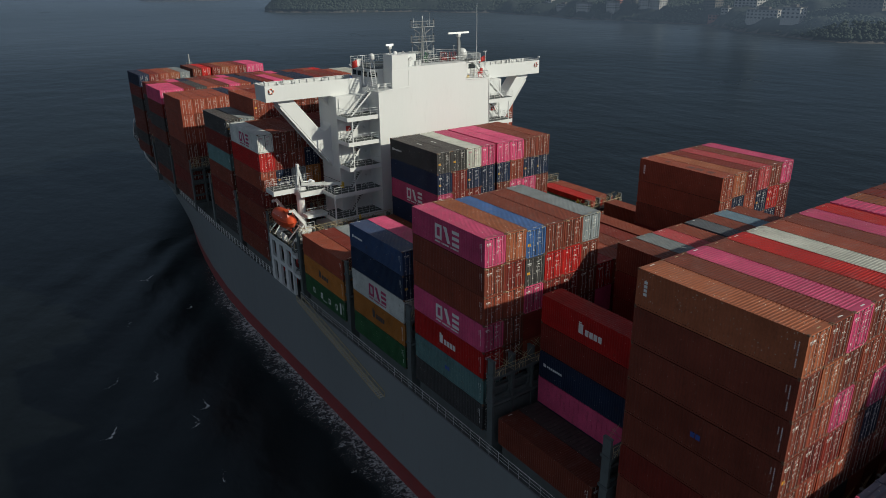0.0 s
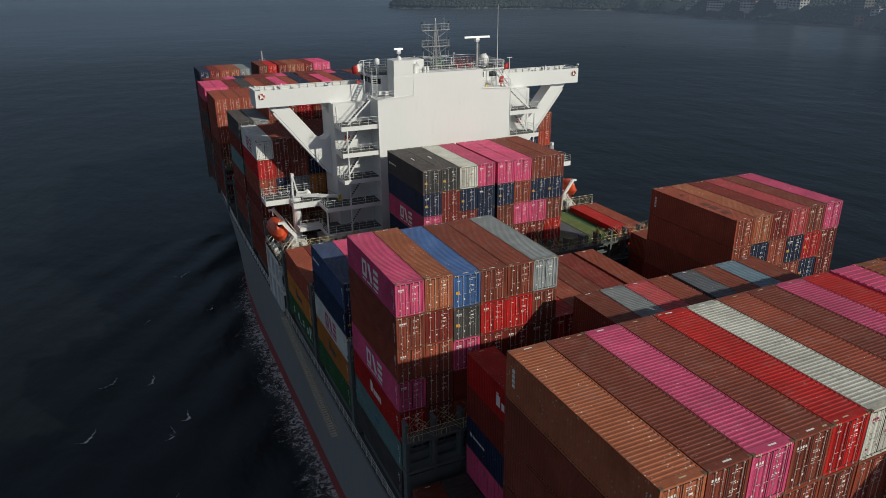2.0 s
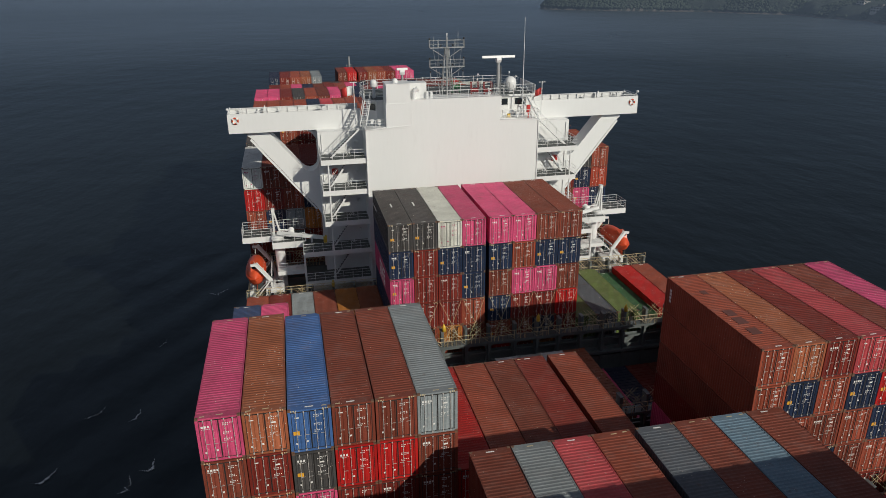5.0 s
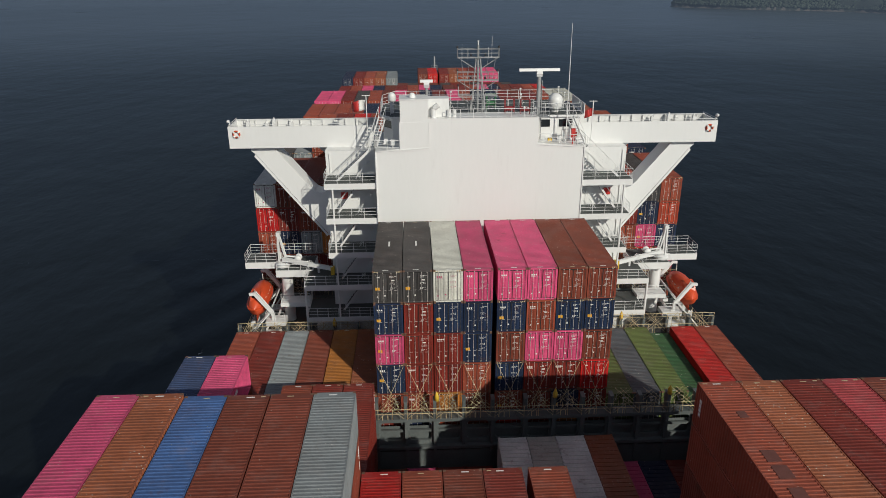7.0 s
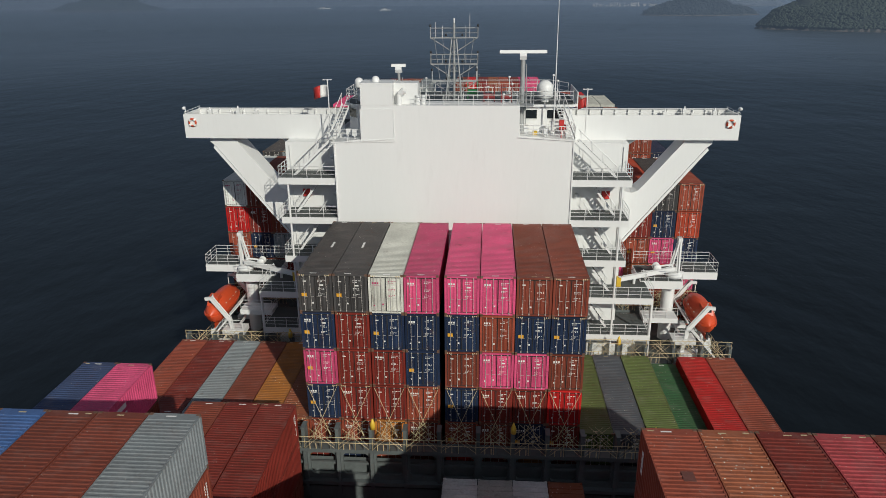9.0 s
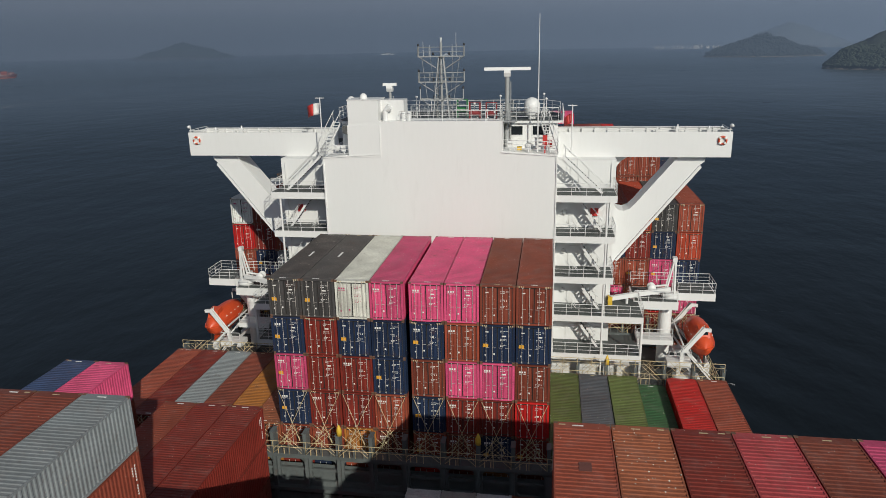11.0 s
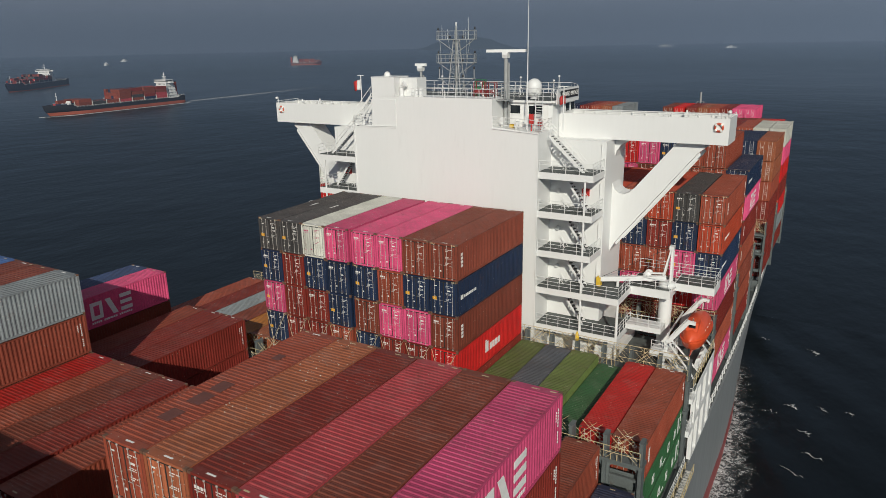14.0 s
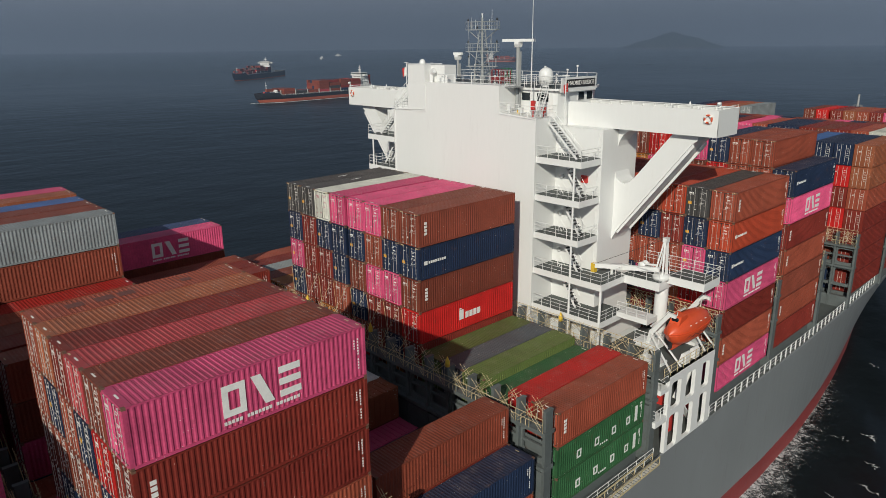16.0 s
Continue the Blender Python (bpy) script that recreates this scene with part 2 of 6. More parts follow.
rod_grey = material("weathered_lock_rod_zinc", (0.50, 0.47, 0.44), 0.55, 0.1, 0.25, 2, 20, 0.002)
rod_steel = material("lashing_rod_steel", (0.55, 0.45, 0.27), 0.55, 0.1, 0.25, 2, 20, 0.002)
mark_white = material("white_marking", (0.78, 0.77, 0.74), 0.6, 0, 0.1, 2, 12, 0)
mark_magenta = material("magenta_marking", (0.42, 0.03, 0.12), 0.6, 0, 0.1, 2, 12, 0)
mark_dark = material("dark_marking", (0.05, 0.045, 0.05), 0.6, 0, 0.1, 2, 12, 0)
mark_yellow = material("yellow_marking", (0.72, 0.36, 0.03), 0.6, 0, 0.1, 2, 12, 0)
mark_blue = material("blue_marking", (0.04, 0.09, 0.36), 0.6, 0, 0.1, 2, 12, 0)
yellow_paint = material("yellow_safety_paint", (0.66, 0.43, 0.04), 0.5, 0, 0.15, 2, 12, 0.002)
boat_orange = material("orange_lifeboat_shell", (0.62, 0.080, 0.026), 0.35, 0, 0.08, 1, 9, 0.004)
dull_red = material("dull_red_rack_paint", (0.20, 0.022, 0.024), 0.5, 0, 0.15, 2, 12, 0.002)
red_paint = material("red_fitting_paint", (0.50, 0.035, 0.03), 0.45, 0, 0.12, 2, 12, 0.002)
green_paint = material("green_fitting_paint", (0.03, 0.16, 0.06), 0.5, 0, 0.15, 2, 12, 0.002)
black_paint = material("black_fitting_paint", (0.025, 0.025, 0.028), 0.5, 0, 0.2, 2, 12, 0.002)
mast_paint = material("pale_grey_mast_paint", (0.33, 0.34, 0.34), 0.5, 0.1, 0.12, 2, 12, 0.002)
gasket = material("door_gasket_and_frame_shadow_gap", (0.03, 0.028, 0.027), 0.7, 0, 0.1, 2, 12, 0)
casting = material("worn_corner_casting", (0.16, 0.085, 0.055), 0.7, 0.1, 0.3, 2, 14, 0.003)
patch_paint = material("roof_repair_patch", (0.15, 0.055, 0.042), 0.6, 0, 0.2, 2, 12, 0.002)
primer_paint = material("pale_primer", (0.17, 0.21, 0.26), 0.6, 0, 0.3, 2, 12, 0.002)
glass = material("dark_window_glass", (0.015, 0.02, 0.024), 0.06, 0, 0.05, 2, 12, 0)

# ---- hull and deck ----
DECK = 15.0


def half_breadth(y, z):
    """Half the hull's breadth at a station and a height."""
    deck = 25.6 if y < 110 else 25.6 * max(0.0, 1 - ((y - 110) / 64) ** 2.2)
    water = 25.4 if y < 40 else 25.4 * max(0.0, 1 - ((y - 40) / 122) ** 1.7)
    if y < -150:
        water *= 1 - 0.5 * ((-150 - y) / 44) ** 1.5
    k = min(1.0, max(0.0, (z - 1.0) / 17.0))
    return water + (deck - water) * k ** 1.35


def deck_height(y):
    return DECK if y < 134 else DECK + min(5.2, (y - 134) * 0.65)


ship = thing("container_ship_hull", "blue-grey painted steel hull with red boot topping", "ship hull", kind="structure")
stations = [-194, -180, -165, -150, -120, -90, -60, -30, 0, 14, 28, 40, 52, 64, 76, 88, 100, 110, 120, 130, 138, 146, 153, 160, 166, 171, 173.9]


def plating(levels):
    mb = MB()
    for side in (-1, 1):
        v = [(side * half_breadth(y, z if z < 99 else deck_height(y)), y, z if z < 99 else deck_height(y)) for y in stations for z in levels]
        n = len(levels)
        mb.add(v, [(i * n + k, i * n + k + 1, (i + 1) * n + k + 1, (i + 1) * n + k) for i in range(len(stations) - 1) for k in range(n - 1)], True)
    # transom
    y = stations[0]
    n = len(levels)
    zs = [z if z < 99 else deck_height(y) for z in levels]
    for z0, z1 in zip(zs, zs[1:]):
        a, b = half_breadth(y, z0), half_breadth(y, z1)
        mb.add([(-a, y, z0), (a, y, z0), (b, y, z1), (-b, y, z1)], [(0, 1, 2, 3)])
    return mb


part("side_plating", plating([2.8, 4.5, 6.5, 8.5, 10.5, 12.5, 100]), hull_paint, ship)
part("boot_topping", plating([-3, -1, 0, 1, 2, 2.8]), boot_paint, ship, "dull red boot topping at the waterline")
dk = MB()
for ya, yb in zip(stations, stations[1:]):
    za, zb = deck_height(ya) - 0.02, deck_height(yb) - 0.02
    a, b = half_breadth(ya, za) - 0.02, half_breadth(yb, zb) - 0.02
    dk.add([(-a, ya, za), (a, ya, za), (b, yb, zb), (-b, yb, zb)], [(0, 1, 2, 3)])
part("main_deck", dk, deck_paint, ship, "dark grey-green steel deck")
hc = MB()
for y0 in [-161.8, -147.2, -132.5, -117.9, -103.2, -88.6, -73.8, -59.2, -44.5, -29.8, -15.3, -0.4, 25.7, 39.7, 66.4, 81.1, 95.8, 110.9, 125.9]:
    w = 24.6 if y0 < 92 else 20.0
    hc.box(-w, w, y0, y0 + 12.4, DECK, 16.55 if -31 < y0 < -29 else 16.85 if y0 < 88 else 15.3)
part("hatch_cover", hc, frame_paint, ship, "dark grey hatch covers under the stacks")
# sheer strake fender line and guard rails along the deck edge
for side in (-1, 1):
    rr = MB()
    pts = [(side * (half_breadth(y, DECK) - 0.15), y, deck_height(y)) for y in list(range(-190, 14, 6)) + [13.6]]
    rr.rail(pts, 1.15, 3, 1.5, 0.028)
    part("deck_rail", rr, white_paint, ship, "white painted guard rail at the deck edge")
    rr = MB()
    pts = [(side * (half_breadth(y, deck_height(y)) - 0.15), y, deck_height(y)) for y in [24.2] + list(range(30, 168, 6))]
    rr.rail(pts, 1.15, 3, 1.5, 0.028)
    for a, b in zip(pts, pts[1:]):
        for q in range(4):
            p = Vector(a).lerp(Vector(b), q / 4)
            rr.box(p.x - 0.05, p.x + 0.05, p.y - 0.075, p.y + 0.075, p.z, p.z + 1.12)
    part("deck_rail", rr, white_paint, ship, "white painted guard rail at the deck edge")
    rub = MB()
    for ya, yb in zip(stations[2:], stations[3:18]):
        rub.beam((side * half_breadth(ya, DECK), ya, DECK - 0.12), (side * half_breadth(yb, DECK), yb, DECK - 0.12), 0.16, 0.26)
    part("sheer_strake", rub, hull_paint, ship)
    # accommodation ladder stowed along the side
    gw = thing("accommodation_ladder", "stowed steel accommodation ladder along the ship's side", "ladder", group="ladders")
    fr, st = MB(), MB()
    a, b = Vector((side * 25.95, 13.2, 15.1)), Vector((side * 25.95, -10.6, 10.9 if side < 0 else 14.6))
    for o in (-0.35, 0.35):
        for dz in (0, 0.75):
            fr.beam(a + Vector((o, 0, dz)), b + Vector((o, 0, dz)), 0.07, 0.1)
        for i in range(17):
            p = a.lerp(b, i / 16) + Vector((o, 0, 0))
            q = a.lerp(b, min(1, (i + 0.5) / 16)) + Vector((o, 0, 0.75))
            fr.beam(p, p + Vector((0, 0, 0.75)), 0.05, 0.05)
            fr.beam(p, q, 0.04, 0.04)
    for i in range(60):
        p = a.lerp(b, (i + 0.5) / 60)
        st.box(p.x - 0.32, p.x + 0.32, p.y - 0.13, p.y + 0.13, p.z - 0.02, p.z + 0.02)
    part("ladder_frame", fr, rod_steel, gw)
    part("tread", st, steel, gw)

# ---- deckhouse ----
house = thing("deckhouse", "white painted steel deckhouse with a blank aft wall", "deckhouse")
WALL = 14.5
# main tower: aft wall panel sides, sloped shoulders and raised middle
mb = MB()
mb.prism([(-10.35, DECK), (10.35, DECK), (10.35, 44.0), (5.7, 44.35), (5.7, 46.9), (-7.8, 46.9), (-7.8, 44.0), (-10.3, 43.72)], "y", WALL, 17.2)
mb.box(-10.3, 10.3, 17.2, 22.6, DECK, 43.95)
part("main_wall", mb, white_paint, house, "smooth white aft wall with raised middle")
mb = MB().box(-7.8, -5.05, WALL - 0.02, 17.0, 46.9, 48.75)
mb.box(-7.9, -4.95, WALL - 0.04, WALL - 0.0, 43.75, 46.6)
mb.box(-7.85, -5.0, WALL - 0.06, 17.05, 48.7, 48.78)
part("vent_trunk", mb, white_paint, house)
mb = MB().box(-5.05, -3.0, 15.5, 17.2, 46.6, 48.65)
part("vent_pipe", MB().tube((-4.55, 15.0, 46.6), (-4.55, 15.0, 47.8), 0.22, n=12).tube((-4.55, 15.0, 47.8), (-4.1, 15.0, 48.1), 0.22, 0.3, n=12), white_paint, house)
part("small_dome", MB().turned([(0.32, 48.75), (0.34, 48.9), (0.28, 49.1), (0.15, 49.22), (0, 49.25)], (-6.6, 15.6, 0), 16), white_paint, house)
part("ventilation_housing", mb, white_paint, house)
mb = MB()
for x0, x1, z0, z1 in [(-10.3, -5.0, 43.72, 44.05), (5.6, 10.4, 44.25, 43.95)]:
    part("moulding", MB().beam((x0, WALL - 0.04, z0), (x1, WALL - 0.04, z1), 0.1, 0.09), white_paint, house)
part("moulding", MB().beam((-5.0, WALL - 0.03, 43.9), (-5.0, WALL - 0.03, 46.6), 0.08, 0.08), white_paint, house)
for x, z in ((10.33, 43.9), (-10.28, 43.65)):
    part("moulding", MB().beam((x, WALL - 0.04, 18.0), (x, WALL - 0.04, z), 0.1, 0.1), white_paint, house)
# wheelhouse with windows
mb = MB()
out = [(-9.6, 18.6), (-8.6, 17.25), (10.1, 17.25), (10.4, 17.6), (10.4, 23.4), (9.1, 25.6), (-8.6, 25.6), (-9.6, 23.4)]
mb.prism(out, "z", 43.9, 46.45)
part("wheelhouse", mb, white_paint, house)
mb = MB()
big = [(x * 1.035, 21.4 + (y - 21.4) * 1.08) for x, y in out]
mb.prism(big, "z", 46.45, 46.65)
part("wheelhouse_roof", mb, white_paint, house)
part("roof_floor", MB().prism([(x * 0.985, 21.4 + (y - 21.4) * 0.985) for x, y in big], "z", 46.65, 46.66), deck_paint, house, "grey roof deck of the wheelhouse")
part("parapet_panel", MB().box(10.78, 10.86, 17.5, 23.2, 46.3, 47.65), white_paint, house)
def pane(a, b, z0, z1, off):
    """A dark pane with a rounded frame on a vertical wall from a to b (x, y)."""
    a, b = Vector((*a, 0)), Vector((*b, 0))
    d = (b - a).normalized()
    nrm = Vector((d.y, -d.x, 0)) * off
    fr, gl = MB(), MB()
    for p, q, e in ((a - d * 0.08, b + d * 0.08, 0.03), (a, b, 0.05)):
        tgt, dz = (fr, 0.08) if e == 0.03 else (gl, 0.0)
        pts = [(p, z0 - dz), (q, z0 - dz), (q, z1 + dz), (p, z1 + dz)]
        v = [Vector((w.x, w.y, z)) + nrm * e for w, z in pts] + [Vector((w.x, w.y, z)) - nrm * 0.02 for w, z in pts]
        tgt.add(v, [(0, 1, 2, 3), (7, 6, 5, 4), (0, 4, 5, 1), (1, 5, 6, 2), (2, 6, 7, 3), (3, 7, 4, 0)])
    w = part("window", fr, white_paint, house)
    part("pane", gl, glass, w, "dark glass pane")
for a, b in [((-9.5, 18.4), (-8.7, 17.35)), ((6.3, 17.25), (7.3, 17.25)), ((8.2, 17.25), (9.6, 17.25)), ((10.4, 20.9), (10.4, 21.8)), ((10.4, 22.3), (10.4, 23.2)), ((-9.6, 20.2), (-9.6, 18.9)), ((-9.6, 21.8), (-9.6, 20.6)), ((-9.6, 23.3), (-9.6, 22.2))]:
    pane(a, b, 45.4, 46.15, 1.0)
# name board
nb = thing("name_board", "black name board with white capital letters", "sign")
part("board", MB().box(10.855, 10.92, 18.3, 22.9, 46.72, 47.46), black_paint, nb)
cu = bpy.data.curves.new("lettering", "FONT")
cu.body, cu.size, cu.extrude, cu.align_x, cu.align_y = "MADRID BRIDGE", 0.58, 0.01, "CENTER", "CENTER"
tmp = bpy.data.objects.new("lettering", cu)
scene.collection.objects.link(tmp)
me = bpy.data.meshes.new_from_object(tmp.evaluated_get(bpy.context.evaluated_depsgraph_get()))
bpy.data.objects.remove(tmp)
me.materials.append(mark_white)
txt = tagged(part("lettering", me, None, nb, "white capitals"), kind="stuff")
txt.matrix_local = pose(10.935, 20.6, 47.09, 90, 0, 90)
# bridge wings
for s in (-1, 1):
    wing = thing("bridge_wing", "white cantilevered bridge wing with bulwark and lifebuoy", "bridge wing", group="bridge wings")
    lo = 43.1
    mb = MB()
    X0, X1 = s * 10.3, s * 25.6
    a, b = min(X0, X1), max(X0, X1)
    mb.box(a, b, 19.45, 23.2, lo, 44.3)
    part("wing_box", mb, white_paint, wing)
    mb = MB()
    mb.box(a, b, 19.4, 19.52, lo + 0.004, 45.36)
    mb.box(min(s * 25.48, s * 25.6), max(s * 25.48, s * 25.6), 19.52, 23.2, 44.3, 45.36)
    part("aft_bulwark", mb, white_paint, wing)
    mb = MB()
    mb.box(a, b, 23.15, 23.25, 44.3, 45.34)
    for k in range(12):
        x = s * (11.5 + k * 1.2)
        mb.box(x - 0.03, x + 0.03, 22.95, 23.15, 44.3, 45.3)
    mb.box(a, b, 23.05, 23.3, 45.34, 45.41)
    part("fore_bulwark", mb, white_paint, wing)
    part("wing_floor", MB().box(a + 0.1, b - 0.1, 19.55, 23.1, 44.3, 44.33), deck_paint, wing, "dark grey wing floor")
    mb = MB().rail([(s * 13.5, 19.46, 45.36), (s * 25.5, 19.46, 45.36), (s * 25.5, 23.2, 45.38)], 0.2, 1, 1.6, 0.026)
    part("top_rail", mb, white_paint, wing)
    mb = MB().turned([(0.30, -0.08), (0.42, 0.0), (0.30, 0.08), (0.22, 0.0), (0.30, -0.08)], (s * 24.75, 19.3, 44.6), 18, "y")
    buoy = part("lifebuoy", mb, boat_orange, wing, "red-orange lifebuoy ring")
    for q in range(4):
        g = math.pi / 4 + q * math.pi / 2
        c = Vector((s * 24.75 + 0.32 * math.cos(g), 19.3, 44.6 + 0.32 * math.sin(g)))
        d = Vector((-math.sin(g), 0, math.cos(g))) * 0.09
        part("white_band", MB().tube(c - d, c + d, 0.125, n=8), mark_white, buoy, "white band")
    mb = MB()
    for x, h in ((19.6, 0.9), (21.4, 1.15), (22.2, 0.8), (24.2, 1.0)):
        x *= s
        mb = MB().box(x - 0.18, x + 0.18, 22.3, 22.7, 44.33, 44.33 + h)
        mb.tube((x, 22.5, 44.3 + h), (x, 22.5, 44.55 + h), 0.1, 0.05, n=8)
        part("console", mb, white_paint, wing)
    mb = MB().tube((s * 25.4, 19.6, 45.3), (s * 25.4, 19.6, 45.8), 0.05).turned([(0, -0.2), (0.14, -0.15), (0.17, 0.15), (0, 0.2)], (s * 25.5, 19.5, 45.9), 12, "y")
    part("search_light", mb, white_paint, wing)
    # diagonal brace with rounded haunches
    mb = MB()
    o = [(23.6, lo), (21.2, lo), (17.7, 38.75), (17.2, 38.25), (16.7, 38.05), (16.2, 38.15), (15.8, 38.5), (15.55, 39.2), (15.55, 32.2), (15.8, 32.75), (16.2, 33.45), (23.1, 42.35), (23.6, 42.75)]
    mb.prism([(s * x, z - 0.12) for x, z in o], "y", 20.15, 22.55)
    part("brace", mb, white_paint, wing, "white diagonal box brace")
    for y0 in (20.13, 22.45):
        part("brace_flange", MB().prism([(s * x, z) for x, z in [(16.1, 33.1), (16.28, 32.98), (23.35, 42.05), (23.2, 42.3)]], "y", y0, y0 + 0.12), white_paint, wing)
    mb = MB()
    mb.prism([(s * x, z) for x, z in [(15.55, lo), (17.2, lo), (16.6, 42.85), (16.1, 42.45), (15.75, 41.9), (15.55, 41.2)]], "y", 20.4, 22.2)
    part("haunch", mb, white_paint, wing)

# stair towers with landings
for s in (-1, 1):
    tower = thing("stair_tower", "white stair tower with open landings and steep stairs", "stair tower", group="stair towers")
    a, b = (10.3, 15.6)
    bx = lambda x0, x1: (min(s * x0, s * x1), max(s * x0, s * x1))
    part("tower_wall", MB().box(*bx(a, b), 17.8, 23.7, 23.2, 43.1), white_paint, tower)
    part("tower_base", MB().box(*bx(a, 17.8), 17.8, 23.2, DECK, 23.2), white_paint, tower)
    for i, z in enumerate([40.5, 36.85, 33.1, 29.45, 25.7]):
        wide = 15.55 if i < 3 else 18.35
        part("landing", MB().box(*bx(a, wide), 14.62, 17.8 if i < 3 else 19.4, z - 0.6, z), white_paint, tower)
        part("landing_floor", MB().box(*bx(a + 0.06, wide - 0.06), 14.7, 17.8 if i < 3 else 19.35, z + 0.002, z + 0.02), deck_paint, tower, "dark grey landing floor")
        pts = [(s * 10.4, 14.68, z), (s * (wide - 0.06), 14.68, z), (s * (wide - 0.06), 17.75 if i < 3 else 19.3, z)]
        part("railing", MB().rail(pts, 1.05, 3, 1.2, 0.026), white_paint, tower)
    for i, z in enumerate([40.5, 36.85, 33.1, 29.45]):
        z2 = [36.85, 33.1, 29.45, 25.7][i]
        st = MB()
        p0, p1 = Vector((s * 11.8, 16.7, z)), Vector((s * 14.5, 16.7, z2))
        for dy in (-0.38, 0.38):
            st.beam(p0 + Vector((0, dy, 0)), p1 + Vector((0, dy, 0)), 0.06, 0.2)
            st.tube(p0 + Vector((0, dy, 0.95)), p1 + Vector((0, dy, 0.95)), 0.028, n=4)
            for k in (0.1, 0.5, 0.9):
                q = p0.lerp(p1, k) + Vector((0, dy, 0))
                st.tube(q, q + Vector((0, 0, 0.95)), 0.025, n=4)
        stair = part("stair", st, white_paint, tower)
        tr = MB()
        for k in range(13):
            q = p0.lerp(p1, (k + 0.5) / 13)
            tr.box(q.x - 0.13, q.x + 0.13, 16.35, 17.05, q.z - 0.02, q.z + 0.02)
        part("tread", tr, black_paint, stair, "dark steel treads")
    # top flight to the bridge deck
    st = MB()
    p0, p1 = Vector((s * 10.9, 16.0, 43.7)), Vector((s * 14.35, 16.0, 40.5))
    for dy in (-0.38, 0.38):
        st.beam(p0 + Vector((0, dy, 0)), p1 + Vector((0, dy, 0)), 0.06, 0.2)
        st.tube(p0 + Vector((0, dy, 0.95)), p1 + Vector((0, dy, 0.95)), 0.03, n=4)
        for k in (0.05, 0.35, 0.65, 0.95):
            q = p0.lerp(p1, k) + Vector((0, dy, 0))
            st.tube(q, q + Vector((0, 0, 0.95)), 0.025, n=4)
    stair = part("stair", st, white_paint, tower)
    tr = MB()
    for k in range(14):
        q = p0.lerp(p1, (k + 0.5) / 14)
        tr.box(q.x - 0.13, q.x + 0.13, 15.65, 16.35, q.z - 0.02, q.z + 0.02)
    part("tread", tr, black_paint, stair, "dark steel treads")
    po = MB()
    po.tube((s * 14.75, 14.75, 23.5), (s * 14.75, 14.75, 39.9), 0.1, n=8)
    part("post", po, white_paint, tower)
    po = MB().tube((s * 18.25, 14.75, 23.5), (s * 18.25, 14.75, 29.2), 0.13, n=8)
    part("post", po, white_paint, tower)
    part("fire_hose_box", MB().box(*bx(13.5, 14.2), 17.6, 17.8, 38.0, 38.7), red_paint, tower, "small red fire hose box")
    # vents and pipes on the tower wall
    for z in (41.8, 38.3, 34.6, 30.8):
        part("vent", MB().turned([(0, -0.15), (0.22, -0.15), (0.22, 0.1), (0, 0.1)], (s * 11.2, 17.7, z), 10, "y"), white_paint, tower)
        part("pipe", MB().tube((s * 15.2, 17.72, z - 1.2), (s * 15.2, 17.72, z + 1.0), 0.05, n=6), white_paint, tower)
    # lamp-lit doors are plain recessed leaves
    for z in (40.5, 36.85, 33.1, 29.45, 25.7):
        part("door", MB().box(*bx(11.6, 12.4), 17.74, 17.8, z + 0.15, z + 2.0), white_paint, tower)

# bridge deck rails and roof fittings
rl = thing("bridge_deck_rails", "white guard rails round the bridge deck and roof", "railing")
mb = MB()
mb.rail([(5.7, 14.6, 44.25), (10.4, 14.6, 44.05), (10.4, 17.5, 44.05)], 1.05, 3, 1.2, 0.028)
part("lower_rail", mb, white_paint, rl)
mb = MB()
mb.rail([(-10.35, 17.5, 43.75), (-10.35, 14.6, 43.75), (-7.9, 14.6, 43.75)], 1.05, 3, 1.2, 0.028)
part("lower_rail", mb, white_paint, rl)
mb = MB()
mb.rail([(-3.2, 14.7, 46.65), (5.5, 14.7, 46.65), (5.5, 17.0, 46.65), (10.4, 17.2, 46.65), (10.6, 19.0, 46.65)], 1.1, 3, 1.3, 0.028)
mb.rail([(-7.8, 17.1, 46.65), (-9.8, 18.6, 46.65), (-9.8, 23.5, 46.65), (-8.6, 25.9, 46.65), (9.1, 25.9, 46.65), (10.6, 23.5, 46.65)], 1.1, 3, 1.3, 0.028)
mb.rail([(-3.2, 19.8, 46.65), (6.0, 19.8, 46.65)], 1.1, 3, 1.3, 0.028)
part("roof_rail", mb, white_paint, rl)
for s, x in ((1, 9.2), (-1, -9.6)):
    st = MB()
    p0, p1 = Vector((x, 17.3, 46.65)), Vector((x + s * 0.9, 15.0, 44.1))
    for dx in (-0.35, 0.35):
        st.beam(p0 + Vector((dx, 0, 0)), p1 + Vector((dx, 0, 0)), 0.06, 0.18)
        st.tube(p0 + Vector((dx, 0, 0.95)), p1 + Vector((dx, 0, 0.95)), 0.03, n=4)
        for k in (0.05, 0.5, 0.95):
            q = p0.lerp(p1, k) + Vector((dx, 0, 0))
            st.tube(q, q + Vector((0, 0, 0.95)), 0.025, n=4)
    for k in range(11):
        q = p0.lerp(p1, (k + 0.5) / 11)
        st.box(q.x - 0.33, q.x + 0.33, q.y - 0.11, q.y + 0.11, q.z - 0.02, q.z + 0.02)
    part("ladder_stair", st, white_paint, rl)

